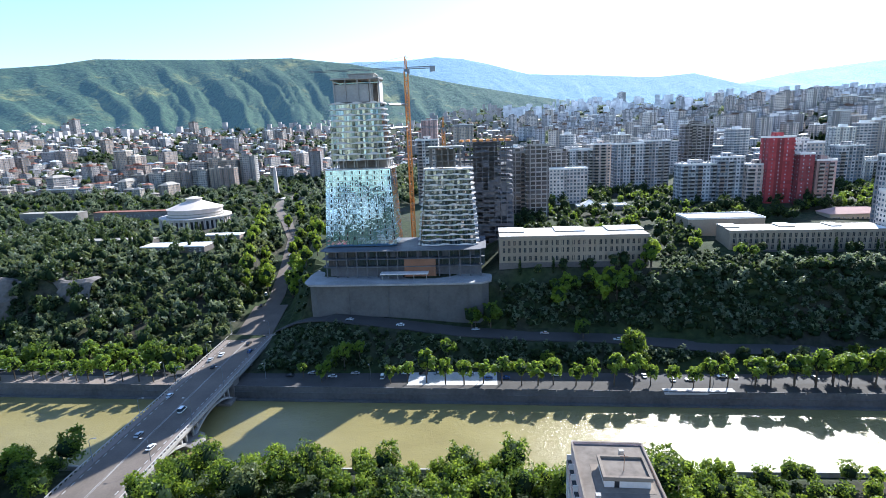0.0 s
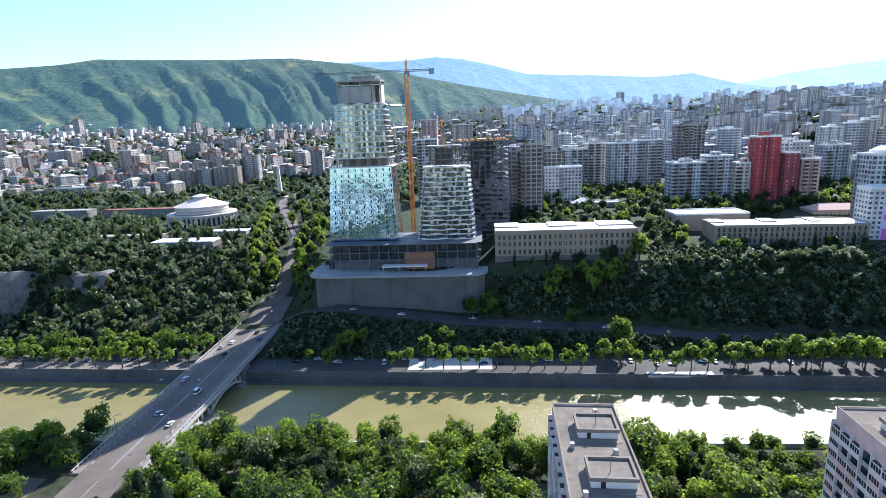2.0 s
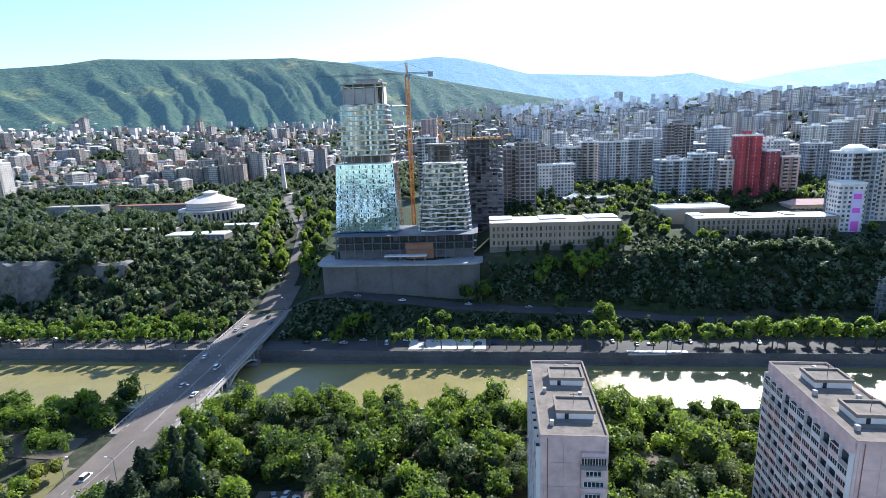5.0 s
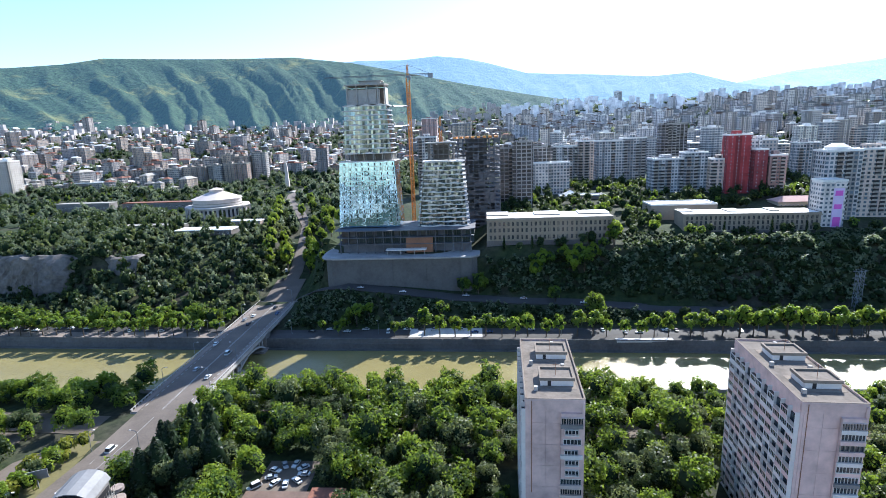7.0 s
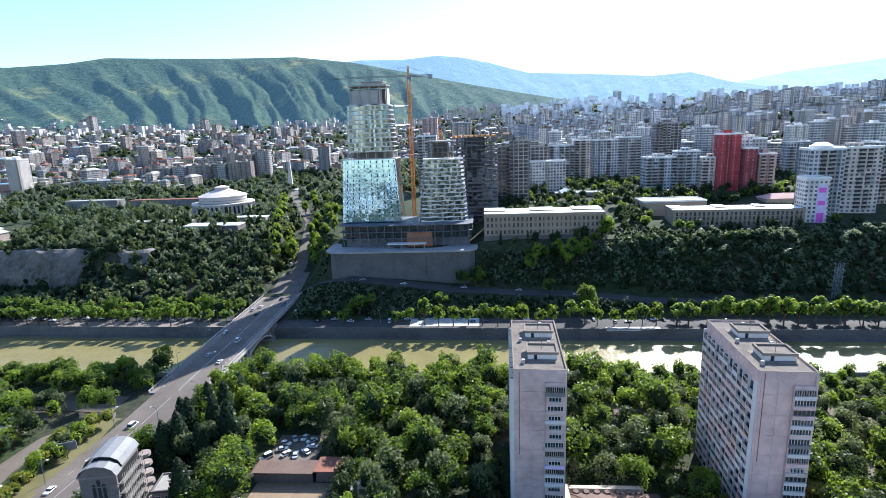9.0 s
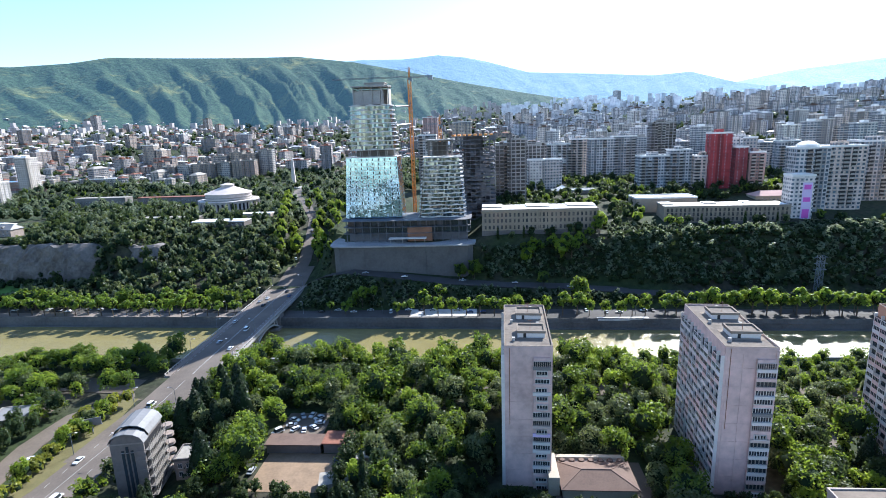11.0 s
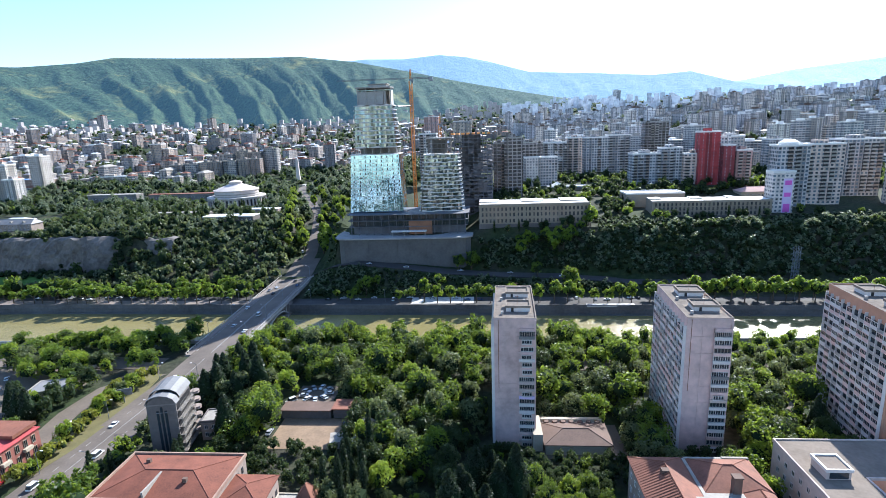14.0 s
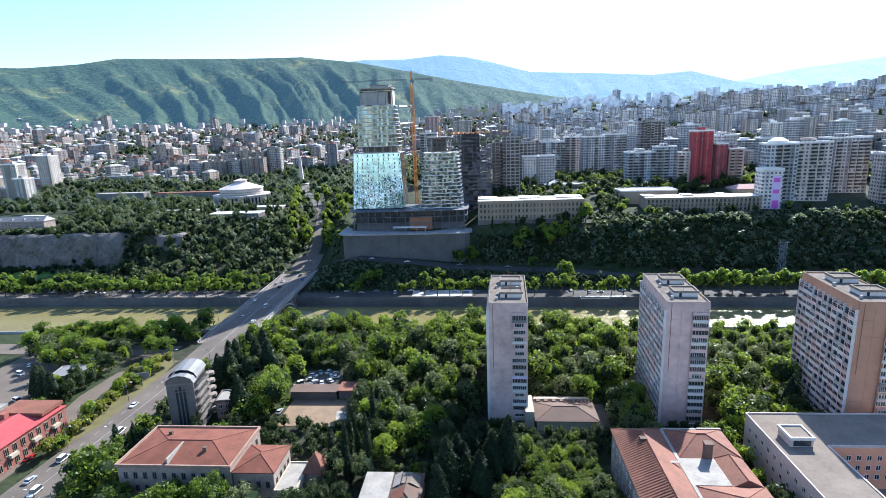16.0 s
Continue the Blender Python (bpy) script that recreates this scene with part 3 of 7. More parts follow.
def rock_face():
    """The bare cliff under the hill: ledges, gullies and broken faces."""
    prof = [(409.0, 16.0), (410.6, 18.5), (411.0, 22.0), (411.3, 26.0), (412.0, 30.0), (412.4, 33.0), (413.2, 36.0), (413.8, 39.0), (414.8, 42.0), (416.0, 44.6), (418.5, 45.6), (424.0, 44.5)]
    b, n = Build(), len(prof)
    xs = [-446 + i * 2.2 for i in range(86)]
    for x in xs:
        fade = float(smooth(-318, -292, np.array(x)))
        for k, (y, z) in enumerate(prof):
            out = 1.9 + 1.5 * math.sin(x / 9.0 + 0.9 * math.sin(z / 6.0)) + 2.2 * noise.noise((x * 0.16, z * 0.1, 3.0)) + 1.5 * noise.noise((x * 0.5, z * 0.35, 7.0))
            b.v.append((x, y - out * (0.35 if k in (0, n - 1) else 1.0) + 11.0 * fade, z + (0.5 if k < 8 else 2.6) * noise.noise((x * 0.13, k * 0.4, 1.0)) - 4.0 * fade))
    b.f = [(i * n + k, (i + 1) * n + k, (i + 1) * n + k + 1, i * n + k + 1) for i in range(len(xs) - 1) for k in range(n - 1)]
    setting("wall_rock_cliff", b, MAT["rock"], "bare gray rock cliff with gullies below the hill")


rock_face()
setting("pavement_dusty_yard", Build().box(-84, 182, 8.6, -57, 203, 9.13), MAT["dust"], "dusty trodden yard before the sheds")
for x0, y0, x1, y1 in ((-250, 186, -192, 248), (-86, 214, -68, 231), (96, 208, 120, 236), (16, 178, 46, 200), (142, 226, 200, 244)):
    setting("pavement_yard", Build().box(x0, y0, 8.6, x1, y1, 9.12), MAT["asphalt_old"], "patched dusty yard between the buildings")
isl = Build()
isl.ring([[(-171, 240, z), (-160, 242, z), (-155, 215, z), (-156, 180, z), (-160, 160, z), (-164, 180, z), (-169, 205, z)] for z in (9.0, 9.5)])
setting("lawn_island", isl, MAT["turf"], "dry yellowish grass island between the roads")
lines = Build()
for i in range(26):
    for s in (-4.6, 4.6):
        y = 60 + i * 7.6
        x = float(np.interp(y, [-400, 120, 240], [-147, -150, -147])) + s
        lines.box(x - 0.09, y, 9.2, x + 0.09, y + 2.6, 9.275 + max(0, y - 120) / 120 * 0.4)
ribbon(lines, ROAD_UP, -0.1, 0.1, 0.075, hi=262)
setting("trim_road_lines", lines, MAT["line"], "white painted lane lines")

quay = Build()
face = [(-1.5, 1), (-1.4, 3.9), (0.35, 3.9), (0.5, 6.6), (0.3, 6.7), (0.3, 7.0), (0.55, 7.1), (0.7, 9.0), (5.5, 9.0), (6, 1)]
LONG = (-3000, -300, 300, 3000)
quay.ring([[(x, quay_y(x) + y, z) for y, z in face] for x in LONG])
setting("wall_quay", quay, MAT["quay"], "stained stone quay wall with a ledge above the water")
par = Build()
for i in range(150):
    x = -600 + i * 8
    y = float(quay_y(x + 4))
    par.box(x, y + 0.8, 8.9, x + 7.7, y + 1.25, 9.75)
setting("trim_parapet", par, MAT["quay"], "low stone parapet along the promenade")
# lit and shaded copies: sun coloured into the west, shade into the east
for xs, m, lab in (((-3000, -300, -160), "paving", "paved promenade along the river, pale as if sunlit"), ((-160, 300, 3000), "paving_shade", "asphalt promenade along the river, dark as if shaded")):
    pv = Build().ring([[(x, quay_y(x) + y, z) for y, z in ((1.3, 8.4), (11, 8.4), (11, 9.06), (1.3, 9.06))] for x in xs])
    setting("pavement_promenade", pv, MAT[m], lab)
# shade behind the trees is put into this darker asphalt
setting("road_promenade", Build().ring([[(x, quay_y(x) + y, z) for y, z in ((11, 8.4), (20, 8.4), (20, 8.98), (11, 8.98))] for x in LONG]), MAT["asphalt_shade"], "parking road behind the promenade trees")
# two pale patches: sunlight on the promenade put into the colour
plz = Build().box(-52, 347, 8.5, -10, 361, 9.12)
plz.box(62, 338.6, 8.5, 92, 343, 9.3)
setting("pavement_plaza", plz, MAT["kerb"], "paved landing beside the river, pale as if sunlit")
nq = Build()
nq.ring([[(-3000, 283.0, 8), (-3000, 283.0, 9.9), (-3000, 283.6, 9.9), (-3000, 283.6, 8)], [(-160.5, 283.0, 8), (-160.5, 283.0, 9.9), (-160.5, 283.6, 9.9), (-160.5, 283.6, 8)]])
nq.ring([[(-133, 283.0, 8), (-133, 283.0, 9.9), (-133, 283.6, 9.9), (-133, 283.6, 8)], [(3000, 283.0, 8), (3000, 283.0, 9.9), (3000, 283.6, 9.9), (3000, 283.6, 8)]])
setting("wall_near_parapet", nq, MAT["concrete"], "low concrete parapet above the planted bank")


# ---- the bridge ----
def bridge_z(y):
    return float(np.interp(y, [262, 270, 330, 400], [10.3, 10.8, 12.5, 14.5]))


def bridge():
    br = thing("bridge", pose(-147, 262, 0), "concrete arch road bridge with asphalt deck over the river", "bridge")
    ys = [262 + i * (400 - 262) / 46 for i in range(47)]
    L = lambda y: y - 262

    def strip(name, x0, x1, lift, thick, material, label=""):
        b = Build()
        b.ring([[(x0, L(y), bridge_z(y) + lift - thick), (x1, L(y), bridge_z(y) + lift - thick), (x1, L(y), bridge_z(y) + lift), (x0, L(y), bridge_z(y) + lift)] for y in ys])
        return piece(name, b, material, br, label)
    strip("deck", -13, 13, -0.1, 1.3, MAT["concrete"])
    strip("roadway", -10, 10, 0.02, 0.1, MAT["asphalt"], "gray worn asphalt")
    strip("sidewalk", -12.6, -10, 0.18, 0.25, MAT["paving"])
    strip("sidewalk", 10, 12.6, 0.18, 0.25, MAT["paving"])
    for s in (-1, 1):
        strip("parapet", s * 12.75 - 0.18, s * 12.75 + 0.18, 1.15, 0.25, MAT["concrete"])
        strip("beam", s * 12.2 - 0.5, s * 12.2 + 0.5, -1.3, 0.9, MAT["concrete_dark"])
        for i in range(60):
            y = 263 + i * 2.3
            piece("baluster", baluster, None, br, at=pose(s * 12.75, L(y), bridge_z(y)))
    for x in (-0.25, 0.25):
        strip("centre_line", x - 0.09, x + 0.09, 0.035, 0.01, MAT["line"])
    for s in (-1, 1):
        for i in range(34):
            y = 264 + i * 4.0
            piece("lane_dash", dash, None, br, at=pose(s * 9.2, L(y), bridge_z(y) + 0.03, math.degrees(0.024)))
    # two arches springing from a pier in the stream, with slender posts up to the deck
    for x in (-11.5, -4, 4, 11.5):
        for y0, y1 in ((266, 307), (309, 345)):
            rib = Build()
            lo = []
            for i in range(25):
                u = i / 24
                y = y0 + u * (y1 - y0)
                z = 3.4 + 5.4 * (1 - abs(2 * u - 1) ** 2.2)
                lo.append([(x - 0.8, L(y), z), (x + 0.8, L(y), z), (x + 0.8, L(y), z + 1.0), (x - 0.8, L(y), z + 1.0)])
            piece("arch_rib", rib.ring(lo), MAT["concrete"], br)
        for y in (298, 302, 305.5, 310.5, 314, 318, 338, 342):
            y0, y1 = (266, 307) if y < 308 else (309, 345)
            u = (y - y0) / (y1 - y0)
            z = 4.1 + 5.4 * (1 - abs(2 * u - 1) ** 2.2)
            piece("arch_post", Build().box(x - 0.4, L(y) - 0.4, z, x + 0.4, L(y) + 0.4, bridge_z(y) - 1.2), MAT["concrete"], br)
    pier = Build().ring([[(-15 + o, L(302.5), z), (15 - o, L(302.5), z), (18.5 - o, L(308), z), (15 - o, L(313.5), z), (-15 + o, L(313.5), z), (-18.5 + o, L(308), z)] for z, o in ((-3, 0), (4.8, 0.3), (5.6, 2.0))])
    piece("pier", pier, MAT["concrete_dark"], br, "stained concrete pier with pointed cutwater")
    piece("pier", Build().box(-14, L(338), -3, 14, L(345), 4.5), MAT["concrete_dark"], br)
    piece("abutment", Build().box(-13, L(345), -2, 13, L(351), 12.0), MAT["concrete_dark"], br)
    piece("abutment", Build().box(-13, L(280), 0, 13, L(287), 9.6), MAT["concrete_dark"], br)
    for y in (368, 386, 399):
        piece("abutment", Build().box(-12, L(y) - 0.8, 5, 12, L(y) + 0.8, bridge_z(y) - 1.2), MAT["concrete_dark"], br)


baluster = Build().box(-0.09, -0.45, 0.1, 0.09, 0.45, 0.95).mesh("baluster", MAT["concrete"])
dash = Build().box(-0.22, -1.0, 0, 0.22, 1.0, 0.012).mesh("lane_dash", MAT["line"])
bridge()


def street_lamp(at, side):
    o = thing("street_lamp", at, "tall gray steel street lamp with a curved arm", "lamp", "street lamps along the bridge and quay")
    piece("pole", Build().tube(0, 0, 0, 8.6, 0.13, 0.08, 8), MAT["steel"], o)
    piece("arm", Build().beam((0, 0, 8.5), (side * 1.1, 0, 9.2), 0.06).beam((side * 1.1, 0, 9.2), (side * 2.2, 0, 9.3), 0.06), MAT["steel"], o)
    piece("lamp_head", Build().box(min(side * 2.0, side * 2.9), -0.2, 9.2, max(side * 2.0, side * 2.9), 0.2, 9.4), MAT["white"], o)
    return o


lampR, lampL = street_lamp(pose(-136, 284, bridge_z(284) + 0.15), -1), street_lamp(pose(-158, 284, bridge_z(284) + 0.15), 1)
for y in (312, 340, 368, 396):
    copy_thing(lampR, pose(-136, y, bridge_z(y) + 0.15))
    copy_thing(lampL, pose(-158, y, bridge_z(y) + 0.15))
for y in (130, 165, 200, 235):
    copy_thing(lampR, pose(-138, y, 9.2))
    copy_thing(lampL, pose(-157, y, 9.2))
for i in range(12):
    copy_thing(lampR, pose(-330 + i * 52, float(quay_y(-330 + i * 52)) + 9.5, 9.0, 0, 0, 90)) if not -165 < -330 + i * 52 < -130 else None


# ---- trees ----
def crown_arrays(rng, rx, z0, z1, clumps, leaves, size, form="round"):
    """Leaves as small quads on the outside of clumps; cores of the clumps as rough balls. Returns leaf and core corners."""
    h = (z1 - z0) / 2
    if form == "round":
        # limbs end in lobes of unequal size and height, and sprays of leaves stand out from each lobe
        d = rng.normal(size=(clumps, 3)) + np.array([0, 0, 0.45])
        d /= np.linalg.norm(d, axis=1)[:, None]
        k = rng.uniform(0.3, 0.86, (clumps, 1))
        lean = np.array([rng.normal() * 0.09, rng.normal() * 0.09, 0])
        cs = d * k * np.array([rx, rx, h]) * rng.uniform(0.82, 1.16, (clumps, 1)) + np.array([0, 0, z0 + h]) + lean * rx
        rs = rx * rng.uniform(0.16, 0.38, clumps)
        w = rs ** 2 / np.sum(rs ** 2)
        pick = rng.choice(clumps, leaves, p=w)
        out = rng.normal(size=(leaves, 3)) + d[pick] * 0.7 + np.array([0, 0, 0.5])
        d = out / np.linalg.norm(out, axis=1)[:, None]
        reach = 0.62 + 0.63 * rng.random(leaves)
        p = cs[pick] + d * (rs[pick] * reach)[:, None] * np.array([1, 1, 1.15])
    else:
        u = rng.random(leaves) ** (1.5 if form == "cone" else 1.0)
        a = rng.uniform(0, 6.2832, leaves)
        if form == "cone":
            tiers = (z1 - z0) / 1.5
            saw = 1 - 0.38 * ((u * tiers + 0.35 * np.sin(a * 3)) % 1.0)
            r = rx * (1 - u) ** 0.62 * saw * (0.86 + 0.14 * np.sin(a * 5 + u * 19)) + 0.12
            d = np.stack([np.cos(a) * 0.9, np.sin(a) * 0.9, np.full(leaves, 0.45)], 1)
        else:
            r = rx * (np.sin(np.pi * np.clip(0.2 + 0.8 * u, 0, 1)) ** 0.6) * (0.85 + 0.15 * np.sin(a * 3 + u * 9)) + 0.06
            d = np.stack([np.cos(a), np.sin(a), np.full(leaves, 0.25)], 1)
        r = r * rng.uniform(0.6, 1.1, leaves) * (0.88 + 0.16 * np.sin(a * 2 + u * 7) * np.sin(u * 23 + a))
        p = np.stack([np.cos(a) * r, np.sin(a) * r, z0 + u * (z1 - z0)], 1)
    # one dark core inside the leaves; its colour stands in for inner shade
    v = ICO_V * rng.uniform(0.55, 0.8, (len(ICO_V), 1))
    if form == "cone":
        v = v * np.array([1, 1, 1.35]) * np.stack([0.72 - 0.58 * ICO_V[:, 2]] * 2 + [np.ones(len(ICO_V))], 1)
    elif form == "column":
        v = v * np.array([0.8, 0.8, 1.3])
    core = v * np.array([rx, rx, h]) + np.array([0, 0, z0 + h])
    n = d + rng.normal(size=(leaves, 3)) * 0.6
    n /= np.linalg.norm(n, axis=1)[:, None]
    t = np.cross(n, rng.normal(size=(leaves, 3)))
    t /= np.linalg.norm(t, axis=1)[:, None]
    s = np.cross(n, t)
    a = (size * rng.uniform(0.6, 1.3, leaves))[:, None]
    e = (size * rng.uniform(0.35, 0.8, leaves))[:, None]
    lift = n * a * 0.25
    quads = np.stack([p - t * a, p - s * e - lift, p + t * a, p + s * e - lift * 0.4], 1)
    return quads, core


ICO = bmesh.new()
bmesh.ops.create_icosphere(ICO, subdivisions=1, radius=1)
ICO_V = np.array([v.co[:] for v in ICO.verts])
ICO_F = np.array([[v.index for v in f.verts] for f in ICO.faces])
ICO.free()


def crown_mesh(name, seed, material, core, **kw):
    rng = np.random.default_rng(seed)
    q, inner = crown_arrays(rng, **kw)
    v = [q.reshape(-1, 3), inner]
    nq, n = len(q), 4 * len(q)
    f = [tuple(range(4 * i, 4 * i + 4)) for i in range(nq)] + [tuple(n + i for i in t) for t in ICO_F]
    me = bpy.data.meshes.new(name)
    me.from_pydata(np.concatenate(v).tolist(), [], f)
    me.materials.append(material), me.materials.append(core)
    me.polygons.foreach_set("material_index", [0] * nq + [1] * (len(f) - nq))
    me.update()
    return me


def trunk_mesh(h, r, rx, seed):
    rng = random.Random(seed)
    b = Build().ring([[(q * math.cos(a) + dx, q * math.sin(a), z) for a in [i * 1.0472 for i in range(6)]] for z, q, dx in ((-0.6, r * 1.3, 0), (h * 0.5, r * 0.85, 0.1), (h * 0.95, r * 0.5, -0.1))])
    for i in range(5):
        a = i * 1.2566 + rng.random()
        z = h * rng.uniform(0.65, 0.9)
        b.beam((0, 0, z), (math.cos(a) * rx * 0.55, math.sin(a) * rx * 0.55, z + rx * rng.uniform(0.35, 0.8)), r * 0.28)
    return b.mesh("trunk", MAT["bark"])


STOCK = {}


def tree_kind(seed, height, rx, stem, material, label, form="round", clumps=14, leaves=850, size=0.6, name="tree", group="trees on the river bank"):
    o = thing(name, pose(0, -400 - seed * 9, 9), label, "tree", group)
    piece("trunk", trunk_mesh(stem + (height - stem) * 0.45, 0.03 * height * 0.6 + 0.06, rx, seed), None, o)
    STOCK[o.name] = (seed, material, dict(rx=rx, z0=stem, z1=height, clumps=clumps, leaves=leaves, size=size, form=form))
    piece("crown", crown_mesh("crown", seed, MAT[material], MAT["shade_core"], rx=rx, z0=stem, z1=height, clumps=clumps, leaves=leaves, size=size, form=form), None, o)
    return o


NEAR = [tree_kind(1, 12.5, 5.4, 2.4, "foliage", "broad leafy green plane tree on the bank", clumps=34, leaves=2400, size=0.34), tree_kind(2, 11, 4.8, 2.0, "foliage_bright", "fresh green leafy tree in the sun", clumps=32, leaves=2200, size=0.32),
        tree_kind(3, 15, 6.0, 2.8, "foliage", "tall leafy green tree with a wide crown", clumps=42, leaves=2800, size=0.35), tree_kind(4, 8, 3.6, 1.2, "foliage_bright", "small bright green tree in a garden", clumps=26, leaves=1500, size=0.29),
        tree_kind(5, 12, 5.0, 1.8, "foliage_olive", "grayish green leafy garden tree", clumps=32, leaves=2100, size=0.33), tree_kind(6, 10.5, 4.8, 1.4, "foliage_dark", "dark green dense garden tree", clumps=32, leaves=2100, size=0.33)]
CYPRESS = tree_kind(7, 17, 1.7, 0.4, "foliage_conifer", "slim dark green garden cypress", "column", 12, 1300, 0.28, group="cypresses in the garden")
CEDAR = tree_kind(8, 18.5, 7.2, 0.8, "foliage_conifer", "dark green cedar with tiered branches", "cone", 26, 3600, 0.38, group="cedars in the garden")
YELLOW = tree_kind(9, 7.5, 3.4, 1.6, "foliage_yellow", "small yellowing roadside tree with thin crown", clumps=16, leaves=700, size=0.38, group="roadside trees")
MID = [tree_kind(11, 11, 4.0, 3.8, "foliage_street", "bright green street tree on the promenade", clumps=20, leaves=620, size=0.62, group="trees along the far promenade"),
       tree_kind(12, 9, 3.0, 3.6, "foliage_street", "small bright green street tree on the promenade", clumps=16, leaves=460, size=0.58, group="trees along the far promenade"),
       tree_kind(13, 13, 5.5, 2.0, "foliage", "leafy green tree on the slope", clumps=20, leaves=560, size=0.75, group="trees on the far slopes"),
       tree_kind(14, 11, 4.8, 1.2, "foliage_olive", "dull green tree on the slope", clumps=18, leaves=460, size=0.75, group="trees on the far slopes"),
       tree_kind(15, 11, 5.0, 1.0, "foliage_dark", "dark green tree on the slope", clumps=18, leaves=460, size=0.75, group="trees on the far slopes"),
       tree_kind(16, 13, 1.8, 0.5, "foliage_dark", "narrow dark cypress on the slope", "column", 9, 260, 0.6, group="trees on the far slopes")]
# bright leaf colour stands in for the sun on these trees
AVENUE = tree_kind(17, 13, 4.2, 2.6, "foliage_bright", "tall green tree along the climbing avenue, brightened as if sunlit", clumps=22, leaves=700, size=0.62, group="trees along the avenue")
# ---- the terrace and its towers ----
def terrace():
    base = Build()
    plan = [(-113, 404), (-108, 399.5), (-96, 399), (-30, 399), (-16, 400), (-12.5, 404), (-12.5, 452), (-113, 452)]
    base.ring([[(x, y, 12) for x, y in plan], [(x, y, 42.6) for x, y in plan]])
    setting("wall_retaining", base, MAT["wall_stone"], "tall gray stone retaining wall under the terrace")
    slab = Build()
    lip = [(-116, 404), (-112, 398.5), (-104, 397.6), (-60, 397.4), (-30, 397.4), (-16, 398.2), (-11, 402), (-10.5, 410), (-12, 452), (-114, 452), (-117, 420)]
    slab.ring([[(x, y, 42.6) for x, y in lip], [(x, y, 43.6) for x, y in lip]])
    setting("floor_terrace", slab, MAT["tower_slab"], "bare concrete terrace slab with a curved edge")
    for i in range(4):
        x = -90 + i * 22.0
        setting("trim_pilaster", Build().box(x - 0.3, 398.7, 20, x + 0.3, 398.98, 42.5), MAT["wall_stone"], "shallow concrete rib on the retaining wall")


terrace()


def wave_loop(x0, x1, y0, y1, z, amp, phase, out=0.0, n=40):
    """An outline with rounded corners whose front and right edge swing in and out."""
    x0, x1, y0, y1 = x0 - out, x1 + out, y0 - out, y1 + out
    r = min(4.0, (x1 - x0) / 4, (y1 - y0) / 4)
    pts = []
    for i in range(n):
        u = i / (n - 1)
        pts.append((x0 + r + u * (x1 - x0 - 2 * r), y0 + amp * math.sin(phase + u * 11) * math.sin(math.pi * u), z))
    for k in range(4):
        a = -math.pi / 2 + (k + 1) * math.pi / 10
        pts.append((x1 - r + r * math.cos(a), y0 + r + r * math.sin(a), z))
    for i in range(14):
        u = i / 13
        pts.append((x1 + amp * 0.6 * math.sin(phase * 1.7 + u * 7) * math.sin(math.pi * u), y0 + r + u * (y1 - y0 - 2 * r), z))
    pts += [(x1 - r, y1, z), (x0 + r, y1, z), (x0, y1 - r, z), (x0, y0 + r, z)]
    return pts


def wavy_floors(parent, z0, z1, count, low, high, glass):
    """Storeys with a swinging white balcony edge each, and a glass wall set back behind it. low and high: outlines (x0, x1, y0, y1)."""
    rng = random.Random(count)
    hgt = (z1 - z0) / count
    for k in range(count + 1):
        u = k / count
        o = [a + (b - a) * u for a, b in zip(low, high)]
        z = z0 + k * hgt
        ph = k * 2.2
        slab = Build()
        a = wave_loop(*o, z - 0.3, 1.1, ph, 0.9)
        wob = [0.5 + 0.45 * math.sin(i * 0.37 + k * 1.9) if i < 40 else 0.45 for i in range(len(a))]
        slab.ring([a, [(x, y, z + w) for (x, y, _), w in zip(a, wob)]], cap=False)
        inner = wave_loop(*o, z, 1.1, ph, 0.55)
        slab.ring([[(x, y, z + w) for (x, y, _), w in zip(a, wob)], [(x, y, z + 0.1) for x, y, _ in inner]], cap=False)
        slab.f.append(tuple(len(slab.v) + i for i in range(len(inner))))
        slab.v += [(x, y, z + 0.1) for x, y, _ in inner]
        slab.f.append(tuple(len(slab.v) + i for i in reversed(range(len(a)))))
        slab.v += list(a)
        piece("balcony_slab", slab, MAT["white"], parent, "white swinging balcony edge")
        if k == count:
            break
        panes = Build()
        x0, x1, y0, y1 = o[0] + 0.7, o[1] - 0.7, o[2] + 0.7, o[3] - 0.7
        n = int((x1 - x0) / 1.5)
        for i in range(n):
            a0, a1 = x0 + (x1 - x0) * i / n + 0.07, x0 + (x1 - x0) * (i + 1) / n - 0.07
            t0, t1 = rng.uniform(-0.07, 0.07), rng.uniform(-0.07, 0.07)
            panes.quad((a0, y0 + t0, z + 0.1), (a1, y0 - t0 + t1, z + 0.1), (a1, y0 - t0 - t1, z + hgt - 0.3), (a0, y0 + t0 - t1, z + hgt - 0.3))
        n = int((y1 - y0) / 2.6)
        for i in range(n):
            a0, a1 = y0 + (y1 - y0) * i / n + 0.07, y0 + (y1 - y0) * (i + 1) / n - 0.07
            t0 = rng.uniform(-0.05, 0.05)
            for xx in (x0, x1):
                panes.quad((xx + t0, a0, z + 0.1), (xx - t0, a1, z + 0.1), (xx - t0, a1, z + hgt - 0.3), (xx + t0, a0, z + hgt - 0.3))
        piece("glazing", panes, glass, parent)
        core = Build().box(x0 + 0.25, y0 + 0.25, z, x1 - 0.25, y1 - 0.25, z + hgt)
        piece("core", core, MAT["concrete_dark"], parent)


